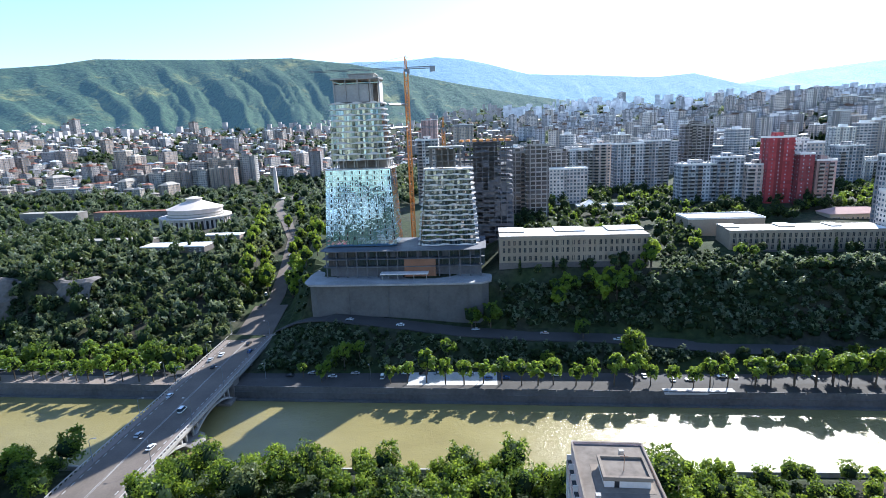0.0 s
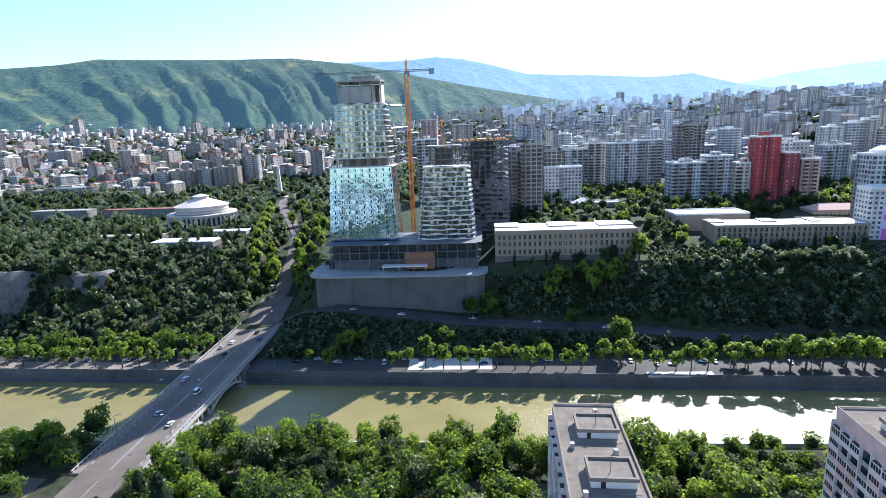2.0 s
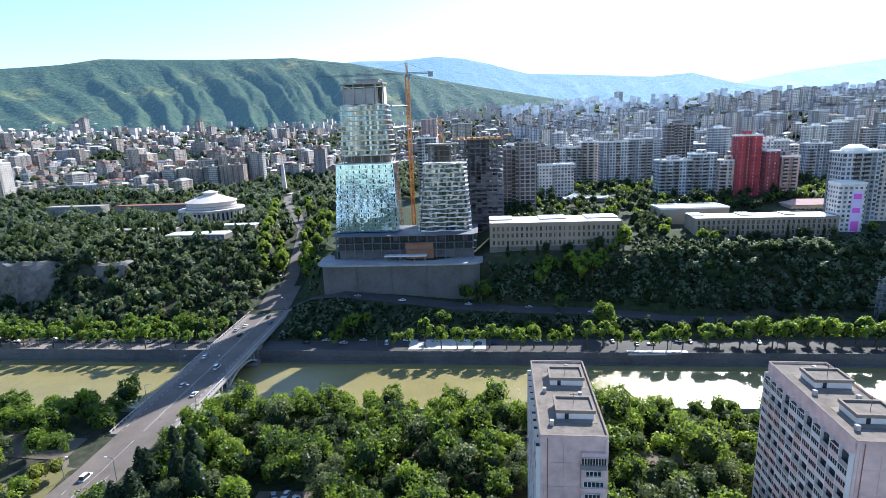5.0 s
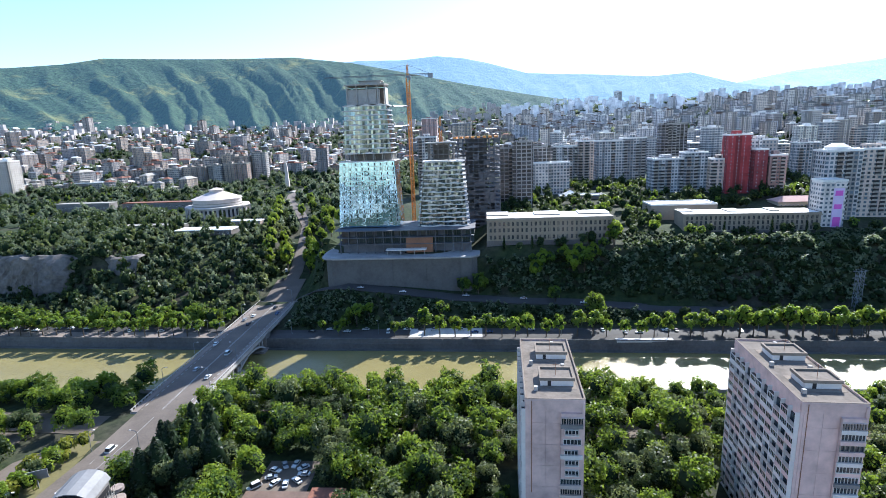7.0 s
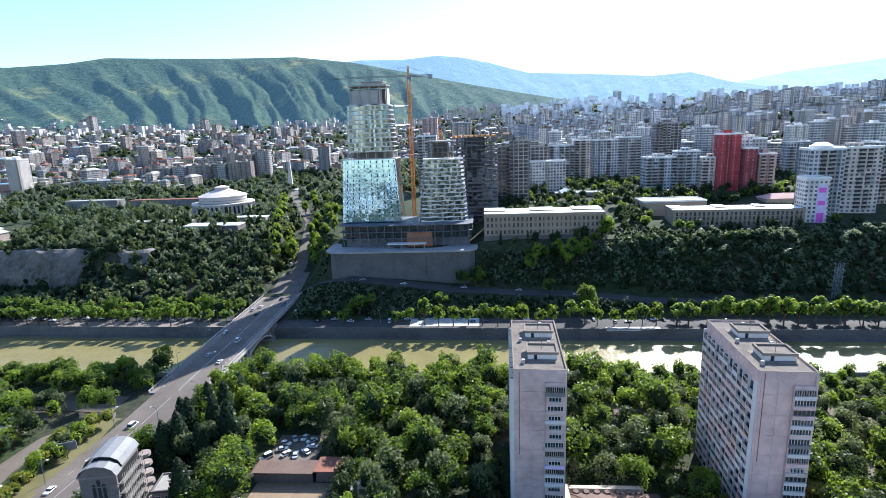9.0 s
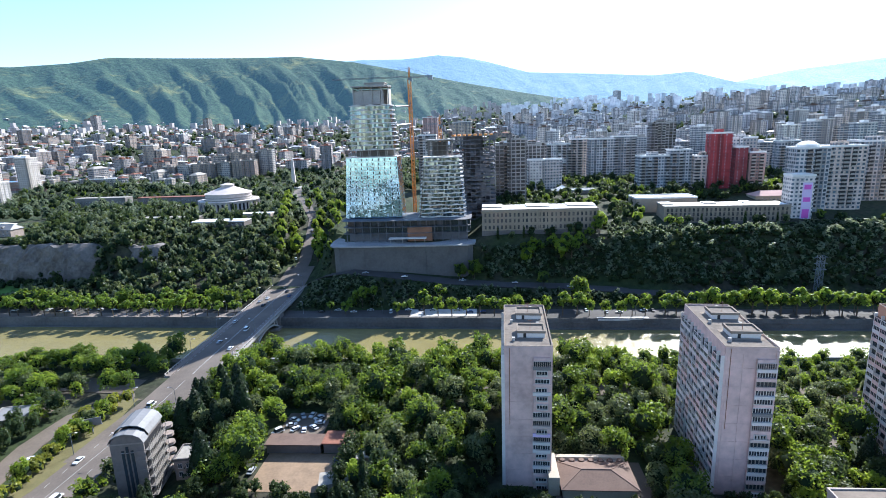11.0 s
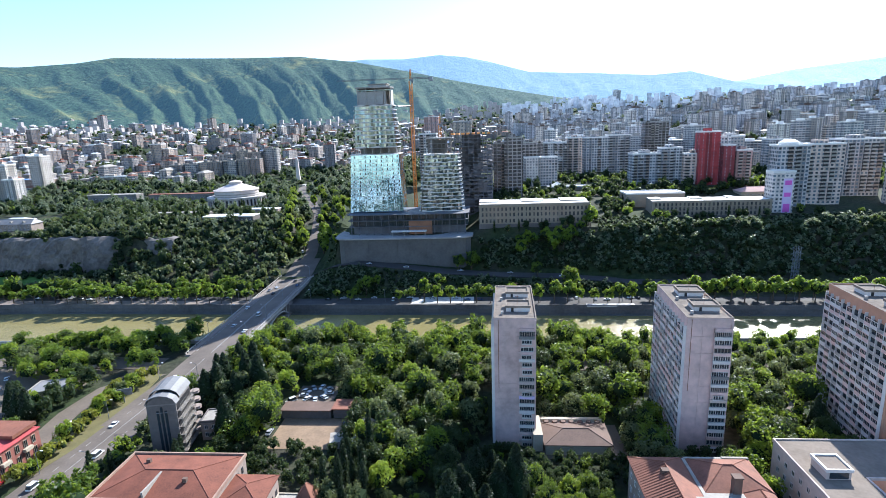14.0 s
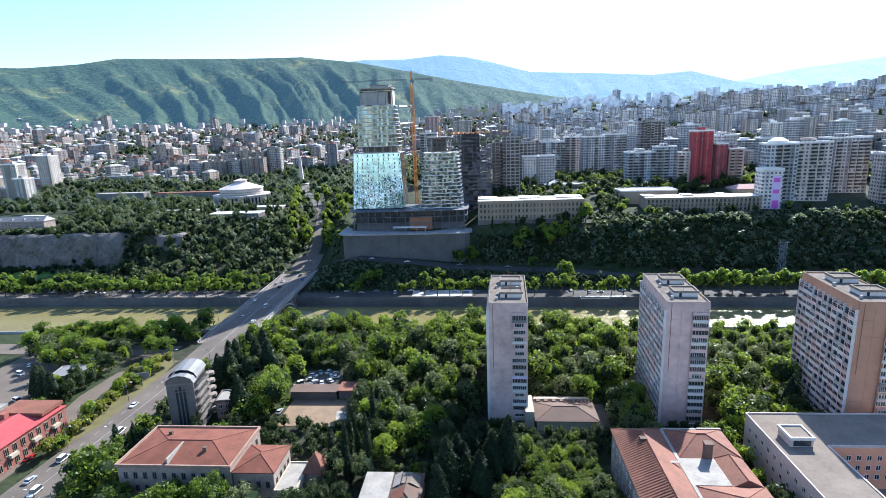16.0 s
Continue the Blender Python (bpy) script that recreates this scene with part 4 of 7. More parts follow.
def open_frame(parent, x0, x1, y0, y1, z0, z1, floors, bays, deep, material="concrete"):
    """A bare frame of slabs and columns, storey by storey."""
    hgt = (z1 - z0) / floors
    for k in range(floors):
        z = z0 + k * hgt
        piece("slab", Build().box(x0 - 0.5, y0 - 0.5, z + hgt - 0.4, x1 + 0.5, y1 + 0.5, z + hgt), MAT[material], parent)
        col = Build().box(-0.3, -0.3, 0, 0.3, 0.3, hgt - 0.4).mesh("column", MAT[material])
        for i in range(bays + 1):
            for j in (range(deep + 1) if floors < 5 else (0, deep)):
                piece("column", col, None, parent, at=pose(x0 + (x1 - x0) * i / bays, y0 + (y1 - y0) * j / deep, z))


def tower_main():
    tw = thing("tower", pose(0, 0, 0), "tapered glass tower with a mirrored lower block and white balconies", "tower")
    # lower block: mirror panes on four leaning sides
    zb, zt = 60.0, 104.4
    lo, hi = (-107.3, -65.0, 422.0, 446.0), (-104.3, -66.8, 422.0, 444.0)
    body = Build().ring([[(o[0] + 0.4, o[2] + 0.4 + (z - 60) * 0.02, z), (o[1] - 0.4, o[2] + 0.4 + (z - 60) * 0.02, z), (o[1] - 0.4, o[3] - 0.4, z), (o[0] + 0.4, o[3] - 0.4, z)] for o, z in ((lo, zb), (hi, zt))])
    piece("body", body, MAT["concrete_dark"], tw)
    rng = random.Random(5)
    cols, rows, deep = 18, 14, 8
    pw, ph, pd = (hi[1] - hi[0]) / cols, (zt - zb) / rows, (hi[3] - hi[2]) / deep
    pane = Build().box(-0.5, -0.03, -0.5, 0.5, 0.03, 0.5).mesh("glass_pane", MAT["mirror"])
    vent = Build().box(-0.34, -0.12, -0.85, 0.34, 0.04, 0.85).mesh("vent_window", MAT["dark"])
    for r in range(rows):
        u = (r + 0.5) / rows
        o = [a + (b - a) * u for a, b in zip(lo, hi)]
        z = zb + (zt - zb) * u
        for c in range(cols):
            x = o[0] + (o[1] - o[0]) * (c + 0.5) / cols
            m = pose(x, 422.0 + (z - 60) * 0.02, z, -1.4 + rng.gauss(0, 0.32), 0, rng.gauss(0, 0.4)) @ Matrix.Diagonal(((o[1] - o[0]) / cols - 0.1, 1, ph - 0.1, 1))
            piece("glass_pane", pane, None, tw, at=m)
            if c % 2 == 1 and r > 0 and rng.random() < 0.85:
                piece("vent_window", vent, None, tw, at=pose(x + rng.uniform(-0.2, 0.2), 421.9 + (z - 60) * 0.02, z, -1.15))
        for c in range(deep):
            y = o[2] + (o[3] - o[2]) * (c + 0.5) / deep
            m = pose(o[1], y, z, 0, -2.3, 90 + rng.gauss(0, 0.8)) @ Matrix.Diagonal((pd - 0.1, 1, ph - 0.1, 1))
            piece("glass_pane", pane, None, tw, at=m)
    piece("cornice", Build().box(-104.8, 422.5, 104.4, -66.3, 444.5, 105.0), MAT["white"], tw)
    open_frame(tw, -100, -68.5, 424, 443, 105.0, 110.0, 1, 5, 3)
    piece("back_wall", Build().box(-98, 431, 105, -70, 442, 110), MAT["concrete_dark"], tw)
    wavy_floors(tw, 110.0, 141.0, 10, (-101.0, -68.0, 422.5, 443.0), (-99.2, -69.8, 422.5, 441.0), MAT["glass"])
    # crown of bare concrete with a flat roof
    for x0, x1 in ((-97, -77), (-76, -74.6)):
        piece("crown_wall", Build().box(x0, 426, 142, x1, 426.5, 151.5), MAT["concrete"], tw, "bare concrete wall panel")
    piece("crown_wall", Build().box(-97, 426.6, 142, -96.5, 440, 153), MAT["concrete"], tw)
    piece("crown_wall", Build().box(-72, 430, 142, -71.4, 440, 153), MAT["white"], tw)
    piece("crown_wall", Build().box(-95, 438, 142, -74, 440, 153), MAT["concrete_dark"], tw)
    for x in (-96.5, -90, -83, -76, -71):
        piece("column", Build().box(x - 0.35, 425.2, 142, x + 0.35, 425.9, 154), MAT["concrete"], tw)
    piece("crown_roof", Build().ring([[(-98, 424, z), (-71, 424, z), (-69.5, 432, z), (-71.5, 442, z), (-97.5, 442, z)] for z in (154.0, 154.9)]), MAT["concrete"], tw)
    piece("roof_hut", Build().ring([[(-88 - o, 427 - o, z), (-74 + o, 427 - o, z), (-74 + o, 438, z), (-88 - o, 438, z)] for z, o in ((154.9, 0), (156.6, 0), (156.8, 0.8), (157.2, 0.8))]), MAT["concrete"], tw)


tower_main()


def tower_second():
    tw = thing("tower", pose(0, 0, 0), "lower wavy glass tower with white balcony bands", "tower")
    wavy_floors(tw, 57.0, 103.0, 16, (-52.5, -18.0, 422.0, 444.0), (-47.4, -21.2, 422.0, 440.0), MAT["glass"])
    open_frame(tw, -44, -27, 425, 438, 104.0, 115.0, 3, 5, 3, "concrete_dark")
    piece("core", Build().box(-41, 430, 104, -30, 437, 114), MAT["concrete_dark"], tw)
    piece("roof_slab", Build().box(-46, 423, 115, -25, 439, 115.8), MAT["concrete"], tw)


tower_second()


def podium():
    p = thing("podium", pose(0, 0, 0), "unfinished two-storey glass podium joining both towers", "podium")
    piece("body", Build().box(-104, 416, 43.6, -17, 448, 59.0), MAT["frame_gray"], p)
    for z, out in ((49.6, 0.5), (54.2, 0.8), (59.0, 1.6)):
        e = [(-107 - out, 414), (-104, 412 - out), (-62, 411.5 - out), (-18, 411.5 - out), (-15 + out, 414), (-15 + out, 449), (-107 - out, 449)]
        piece("floor_slab", Build().ring([[(x, y, z) for x, y in e], [(x, y, z + 0.4) for x, y in e]]), MAT["frame_gray"], p)
    for i in range(30):
        x = -104 + i * 3.0
        piece("pane", Build().box(x + 0.1, 413.4, 50.4, x + 2.85, 413.5, 54.1), MAT["glass_dark"], p)
        if i % 5 != 2:
            piece("pane", Build().box(x + 0.1, 413.8, 55.0, x + 2.85, 413.9, 58.9), MAT["glass_dark"], p)
    for i in range(16):
        x = -105 + i * 5.9
        piece("column", Build().tube(x, 412.4, 43.6, 59.0, 0.36, k=8), MAT["frame_gray"], p)
    piece("canopy", Build().box(-73, 405.5, 46.6, -46, 411, 47.2), MAT["white"], p, "long pale canopy over the entrance")
    for x in (-72, -63, -54, -47):
        piece("canopy_post", Build().box(x - 0.2, 405.8, 43.6, x + 0.2, 406.2, 46.6), MAT["concrete"], p)
    piece("site_wall", Build().box(-60, 412, 43.6, -42, 413, 54), MAT["rust"], p, "rust-brown boarding")


podium()


def tower_frame():
    t = thing("concrete_frame", pose(0, 0, 0), "unfinished concrete high-rise frame with many open floors", "building")
    open_frame(t, -30, 5.5, 470, 494, 46, 117, 22, 9, 4, "frame_gray")
    piece("core", Build().box(-20, 477, 46, -4, 490, 118), MAT["frame_gray"], t)
    rng = random.Random(3)
    for k in range(22):
        z = 46 + k * 71 / 22
        for i in range(9):
            if rng.random() < (0.8 if k < 14 else 0.25):
                x = -30 + 35.5 * i / 9
                piece("infill_wall", Build().box(x + 0.4, 470.2, z, x + 3.5, 470.4, z + rng.choice((1.1, 1.3, 2.7))), MAT["frame_gray"], t)
    for i in range(8):
        piece("formwork", Build().box(-29 + i * 4.4, 470, 117, -26.6 + i * 4.4, 494, 118.4), MAT["steel_yellow"], t)


tower_frame()


def lattice(b, p, q, w, step, r):
    """A square lattice mast between two points along z or x."""
    p, q = Vector(p), Vector(q)
    d = (q - p).normalized()
    u, v = (Vector((1, 0, 0)), Vector((0, 1, 0))) if abs(d.z) > 0.5 else (Vector((0, 1, 0)), Vector((0, 0, 1)))
    cs = [(u * i + v * j) * w / 2 for i, j in ((1, 1), (-1, 1), (-1, -1), (1, -1))]
    n = int((q - p).length / step)
    for c in cs:
        b.beam(p + c, q + c, r)
    for k in range(n):
        a, e = p + d * step * k, p + d * step * (k + 1)
        for i in range(4):
            c0, c1 = cs[i], cs[(i + 1) % 4]
            b.beam(a + c0, e + c1, r * 0.6) if k % 2 else b.beam(a + c1, e + c0, r * 0.6)
            b.beam(a + c0, a + c1, r * 0.6)
    return b


def crane(at, height, jib, tail, label, w=2.6):
    c = thing("tower_crane", at, label, "crane", "construction cranes")
    piece("mast", lattice(Build(), (0, 0, 0), (0, 0, height), w, 3.2, 0.2), MAT["steel_yellow"], c, "orange lattice mast")
    piece("slewing_ring", Build().tube(0, 0, height, height + 1.5, w * 0.6, k=12), MAT["steel"], c)
    piece("cab", Build().box(0.9, -2.6, height - 1.5, 2.6, -0.8, height + 1.0), MAT["steel"], c)
    piece("cathead", lattice(Build(), (0, 0, height + 1.5), (0, 0, height + 9), 1.0, 2.2, 0.14).beam((0, 0, height + 9), (0.2, 0, height + 10), 0.12), MAT["steel_yellow"], c)
    piece("jib", lattice(Build(), (-jib, 0, height + 2.2), (-1, 0, height + 2.2), 0.9, 2.6, 0.06), MAT["steel"], c, "long gray lattice jib")
    piece("counter_jib", lattice(Build(), (1, 0, height + 2.0), (tail, 0, height + 2.0), 1.1, 2.2, 0.09), MAT["steel"], c)
    piece("counterweight", Build().box(tail - 3.4, -0.9, height - 0.6, tail, 0.9, height + 2.4), MAT["steel"], c)
    piece("tie_bar", Build().beam((0, 0, height + 9), (-jib * 0.6, 0, height + 2.8), 0.06).beam((0, 0, height + 9), (tail - 2, 0, height + 2.6), 0.06), MAT["steel"], c)
    return c


main_crane = crane(pose(-61, 469, 44), 118, 62, 18.5, "tall orange lattice tower crane beside the glass tower", 2.3)
for z in (98, 84):
    piece("wall_tie", Build().beam((-1, 0, z), (-8, -25, z - 1), 0.5), MAT["steel"], main_crane, "steel tie to the tower")
crane(pose(-42, 520, 50), 76, 22, 40, "small orange crane behind the second tower", 2.2)
# ---- housing blocks on the near bank ----
def block(at, wall, trim_mat, label):
    """A sixteen-storey panel block: x across the blank end wall, y along it."""
    W, D, H = 14.4, 38.2, 47.6
    o = thing("apartment_block", at, label, "apartment block", "panel blocks on the near bank")
    body = piece("wall", Build().box(0.7, 0, -1.5, W - 0.7, D, H), wall, o)
    # the end wall: big panels with open joints, and a projecting strip of loggias
    for x0, x1 in ((0.72, 4.9), (4.96, 8.6)):
        for k in range(8):
            piece("wall_panel", Build().box(x0, -0.16, k * 5.95 + 0.03, x1, -0.004, k * 5.95 + 5.92), wall, body)
    piece("end_strip", Build().box(8.7, -0.9, -1, W - 0.7, -0.004, H - 3.0), wall, o)
    piece("corner_fin", Build().box(0.0, -0.1, -1, 0.68, D, H - 0.2), wall, o)
    piece("corner_fin", Build().box(W - 0.68, -0.5, -1, W, D, H - 0.2), wall, o)
    piece("downpipe", Build().tube(1.5, -0.24, 22, H, 0.1, k=6), MAT["rust"], o)
    rng = random.Random(int(at[0][3]))
    for k in range(16):
        z = H - 4.9 - 2.8 * k
        piece("loggia_window", loggias[rng.choice((0, 0, 1, 2, 3, 4))], None, o, at=pose(11.2 + rng.uniform(-0.15, 0.15), -0.92, z))
        if rng.random() < 0.75:
            piece("loggia_front", sill[rng.choice((0, 0, 1, 1, 2, 3, 3, 4))], None, o, at=pose(11.2, -0.92, z))
    for k in range(16):
        z = H - 4.9 - 2.8 * k
        for i in range(11):
            y = 1.9 + i * 3.44
            piece("balcony", balcony[rng.randrange(3)], None, o, at=pose(-0.02, y, z, 0, 0, -90))
    for i in range(12):
        y = 0.18 + i * 3.44
        piece("rib", Build().box(-1.0, y - 0.12, 0, 0.02, y + 0.12, H - 2.4), trim_mat, o)
    # roof: membrane, rim, two machine rooms with raised edges
    piece("roof", Build().box(0.3, 0.3, H + 0.004, W - 0.3, D - 0.3, H + 0.15), MAT["membrane"], o, "dusty pale roof membrane")
    for b in (Build().box(0, -0.2, H - 1.6, W, 0.2, H + 0.6), Build().box(0, D - 0.2, H - 1.6, W, D + 0.2, H + 0.6), Build().box(-0.1, 0.2, H - 1.6, 0.2, D - 0.2, H + 0.6), Build().box(W - 0.2, 0.2, H - 1.6, W + 0.1, D - 0.2, H + 0.6)):
        rim = piece("parapet", b, wall, o)
        x0, y0, x1, y1 = min(v[0] for v in b.v), min(v[1] for v in b.v), max(v[0] for v in b.v), max(v[1] for v in b.v)
        piece("coping", Build().box(x0 - 0.04, y0 - 0.04, H + 0.6, x1 + 0.04, y1 + 0.04, H + 0.68), MAT["roof_lead"], rim, "dark sheet coping")
    for y in (7.5, 24.0):
        hut = piece("machine_room", Build().box(4.2, y, H + 0.1, 12.6, y + 6.5, H + 1.9), trim_mat, o, "whitewashed machine room")
        piece("hut_roof", Build().box(4.5, y + 0.3, H + 1.904, 12.3, y + 6.2, H + 2.0), MAT["membrane"], hut)
        for b in (Build().box(3.9, y - 0.3, H + 1.7, 12.9, y + 0.25, H + 2.5), Build().box(3.9, y + 6.25, H + 1.7, 12.9, y + 6.8, H + 2.5), Build().box(3.9, y + 0.25, H + 1.7, 4.45, y + 6.25, H + 2.5), Build().box(12.35, y + 0.25, H + 1.7, 12.9, y + 6.25, H + 2.5)):
            piece("hut_rim", b, MAT["roof_lead"], hut)
        piece("roof_pad", Build().box(2.6, y - 1.6, H + 0.152, 13.2, y + 7.0, H + 0.2), MAT["roof_lead"], o)
        piece("hut_door", Build().box(6.0, y - 0.06, H + 0.15, 6.9, y - 0.002, H + 1.6), MAT["dark"], hut)
        piece("mast", Build().tube(8.2, y + 2.5, H + 2.0, H + 5.5, 0.07, k=5).beam((7.4, y + 2.5, H + 5.0), (9.0, y + 2.5, H + 5.0), 0.05), MAT["rust"], hut)
    for x, y in ((2.0, 20), (2.4, 4.5), (10.5, 18.0), (9, 34)):
        piece("vent", Build().box(x, y, H + 0.1, x + 0.9, y + 0.9, H + 1.3), MAT["concrete"], o)
    return o


def two_mats(b, m0, extra, m1, name):
    """One mesh of two materials: the first Build in m0, the second in m1."""
    n, k = len(b.v), len(b.f)
    me = bpy.data.meshes.new(name)
    me.from_pydata(b.v + extra.v, [], b.f + [tuple(i + n for i in f) for f in extra.f])
    me.materials.append(m0), me.materials.append(m1)
    me.polygons.foreach_set("material_index", [0] * k + [1] * len(extra.f))
    me.update()
    return me


def framed(w, h, mull, frame_mat, name="window", deep=0.1):
    """A window facing -y: one frame with mullions, and panes set back in its openings."""
    xs = [-w / 2]
    for i in range(mull):
        xs += [-w / 2 + w * i / mull + (0.1 if i == 0 else 0.05), -w / 2 + w * (i + 1) / mull - (0.1 if i == mull - 1 else 0.05)]
    xs.append(w / 2)
    zs = [-h / 2 - 0.1, -h / 2 + 0.1, h / 2 - 0.1, h / 2]
    v = [(x, -deep, z) for z in zs for x in xs]
    n, f, glass = len(xs), [], []
    for k in range(3):
        for i in range(n - 1):
            c = (k * n + i, k * n + i + 1, (k + 1) * n + i + 1, (k + 1) * n + i)
            if k == 1 and i % 2 == 1:
                q = [len(v) + m for m in range(4)]
                v += [(v[a][0], -0.012, v[a][2]) for a in c]
                f += [(c[m], c[(m + 1) % 4], q[(m + 1) % 4], q[m]) for m in range(4)]
                glass.append(tuple(q))
            else:
                f.append(c)
    rim = list(range(n)) + [n * 2 - 1, n * 3 - 1] + [n * 4 - 1 - i for i in range(n)] + [n * 2, n]
    back = len(v)
    v += [(v[a][0], 0.0, v[a][2]) for a in rim]
    f += [(rim[(m + 1) % len(rim)], rim[m], back + m, back + (m + 1) % len(rim)) for m in range(len(rim))]
    me = bpy.data.meshes.new(name)
    me.from_pydata(v, [], f + glass)
    me.materials.append(frame_mat), me.materials.append(MAT["glass_dark"])
    me.polygons.foreach_set("material_index", [0] * len(f) + [1] * len(glass))
    me.update()
    return me


loggias = [framed(5.2, 1.7, 7, MAT["white"], "loggia_window", 0.16), framed(4.4, 1.6, 5, MAT["white"], "loggia_window", 0.3), framed(5.3, 2.1, 9, MAT["hall_wall"], "loggia_window", 0.5), framed(3.4, 1.6, 4, MAT["white"], "loggia_window", 0.7), framed(5.2, 1.9, 5, MAT["roof_dirty"], "loggia_window", 0.4)]
sill = [Build().box(-2.7, -0.62, -1.75, 2.7, 0, -0.75).mesh("loggia_front", m) for m in (MAT["white"], MAT["panel_pink"], MAT["roof_gray"], MAT["hall_wall"], MAT["lilac"])]
gallery_post = Build().box(-0.06, -0.06, 0.16, 0.06, 0.06, 2.95).mesh("gallery_post", MAT["roof_dirty"])
WIN = framed(1.4, 1.7, 2, MAT["white"])
WIN_OLD = framed(1.3, 2.2, 2, MAT["plaster_gray"], deep=0.12)
WIN_TALL = framed(1.5, 2.9, 2, MAT["stone"], deep=0.22)
balcony = []
for k, m in enumerate(("white", "concrete", "panel_pink")):
    pb = Build().box(-1.6, -0.95, -1.35, 1.6, -0.85, -0.35).box(-1.6, -0.95, -1.5, 1.6, 0, -1.35)
    if k != 1:
        pb.box(-1.6, -0.93, 1.0, 1.6, -0.87, 1.25)
        for i in range(5):
            pb.box(-1.6 + i * 0.78, -0.93, -0.35, -1.54 + i * 0.78, -0.87, 1.0)
    dk = Build().box(-1.58, -0.3 if k == 1 else -0.86, -1.3, 1.58, -0.005, 1.25)
    balcony.append(two_mats(dk, MAT["glass_dark"], pb, MAT[m], "balcony"))

block(pose(0.6, 187.3, 9, 0, 0, -2.3), MAT["panel_pink"], MAT["white"], "pinkish sixteen-storey panel block with a blank end wall")
block(pose(64.1, 184.6, 9.6, 0, 0, -3.6), MAT["panel_pink"], MAT["white"], "pale pinkish sixteen-storey panel block with a balcony front")
block(pose(123.9, 177.5, 11.4, 0, 0, -4.8), MAT["panel_orange"], MAT["white"], "orange and white sixteen-storey panel block")


# ---- lower buildings ----
def walls(name, at, w, d, h, material, label, category, group=""):
    o = thing(name, at, label, category, group)
    piece("wall", Build().box(0, 0, -2, w, d, h), material, o)
    return o


def hip_roof(o, w, d, h, rise, material, over=0.7, x=0.0, y=0.0, ridge=None, name="roof"):
    """A hipped roof with eaves and standing seams."""
    b = Build()
    s = min(w, d) / 2 if ridge is None else ridge
    lx = w > d
    e = [(x - over, y - over, h), (x + w + over, y - over, h), (x + w + over, y + d + over, h), (x - over, y + d + over, h)]
    t = [(p[0], p[1], h + 0.3) for p in e]
    if lx:
        r = [(x + s, y + d / 2, h + rise), (x + w - s, y + d / 2, h + rise)]
    else:
        r = [(x + w / 2, y + s, h + rise), (x + w / 2, y + d - s, h + rise)]
    n = len(b.v)
    b.v += e + t + r
    b.f += [(n + 3, n + 2, n + 1, n)] + [(n + i, n + (i + 1) % 4, n + 4 + (i + 1) % 4, n + 4 + i) for i in range(4)]
    if lx:
        b.f += [(n + 4, n + 5, n + 9, n + 8), (n + 6, n + 7, n + 8, n + 9), (n + 5, n + 6, n + 9), (n + 7, n + 4, n + 8)]
    else:
        b.f += [(n + 5, n + 6, n + 9, n + 8), (n + 7, n + 4, n + 8, n + 9), (n + 4, n + 5, n + 8), (n + 6, n + 7, n + 9)]
    rf = piece(name, b, material, o)
    cap = Build().beam(r[0], r[1], 0.14)
    for i, q in ((4, 0), (5, 0 if not lx else 1), (6, 1), (7, 1 if not lx else 0)):
        cap.beam(t[i - 4], r[q], 0.1)
    piece("ridge_cap", cap, material, rf)
    return rf


def flat_roof(o, w, d, h, material, rim, x=0.0, y=0.0, high=0.8):
    r = piece("roof", Build().box(x + 0.3, y + 0.3, h + 0.004, x + w - 0.3, y + d - 0.3, h + 0.2), material, o)
    for b in (Build().box(x - 0.15, y - 0.15, h - 0.3, x + w + 0.15, y + 0.3, h + high), Build().box(x - 0.15, y + d - 0.3, h - 0.3, x + w + 0.15, y + d + 0.15, h + high),
              Build().box(x - 0.15, y + 0.3, h - 0.3, x + 0.3, y + d - 0.3, h + high), Build().box(x + w - 0.3, y + 0.3, h - 0.3, x + w + 0.15, y + d - 0.3, h + high)):
        piece("parapet", b, rim, o)
    return r


def windows(o, mesh, xs, zs, y=0.0, turn=0, name="window"):
    for x in xs:
        for z in zs:
            piece(name, mesh, None, o, at=pose(x, y, z, 0, 0, turn) if turn == 0 else pose(y, x, z, 0, 0, turn))


def span(a, b, n):
    return [a + (b - a) * (i + 0.5) / n for i in range(n)]


# red-roofed three-storey house with a lower wing
o = walls("house", pose(-114, 135.2, 9), 36, 21.3, 14.6, MAT["plaster"], "old three-storey plaster house with a red hipped roof", "house")
hip_roof(o, 34.6, 19.9, 14.3, 2.4, MAT["roof_red"], 0.55, 0.7, 0.7)
for b in (Build().box(-0.4, -0.4, 14.2, 36.4, 0.1, 15.2), Build().box(-0.4, 21.2, 14.2, 36.4, 21.7, 15.2), Build().box(-0.4, 0.1, 14.2, 0.1, 21.2, 15.2), Build().box(35.9, 0.1, 14.2, 36.4, 21.2, 15.2)):
    piece("parapet", b, MAT["cream_worn"], o)
windows(o, WIN_OLD, span(1, 35, 11), (2.6, 7.0, 11.3)), windows(o, WIN_OLD, span(1, 20, 6), (2.6, 7.0, 11.3), 36.0, 90)
piece("fire_wall", Build().box(15.6, 0.5, 14.6, 16.2, 10, 16.6), MAT["roof_dirty"], o)
for x, y, z in ((24.5, 6.0, 16.6), (8.0, 15.0, 16.4)):
    piece("roof_hatch", Build().box(x, y, z - 0.8, x + 1.2, y + 1.0, z + 0.5), MAT["roof_brown"], o)
o = walls("house", pose(-77.6, 135.8, 9), 12.6, 13.6, 12.4, MAT["plaster"], "low plaster wing with a rusty red roof", "house")
hip_roof(o, 12.6, 13.6, 12.4, 2.2, MAT["roof_red"], 0.5)
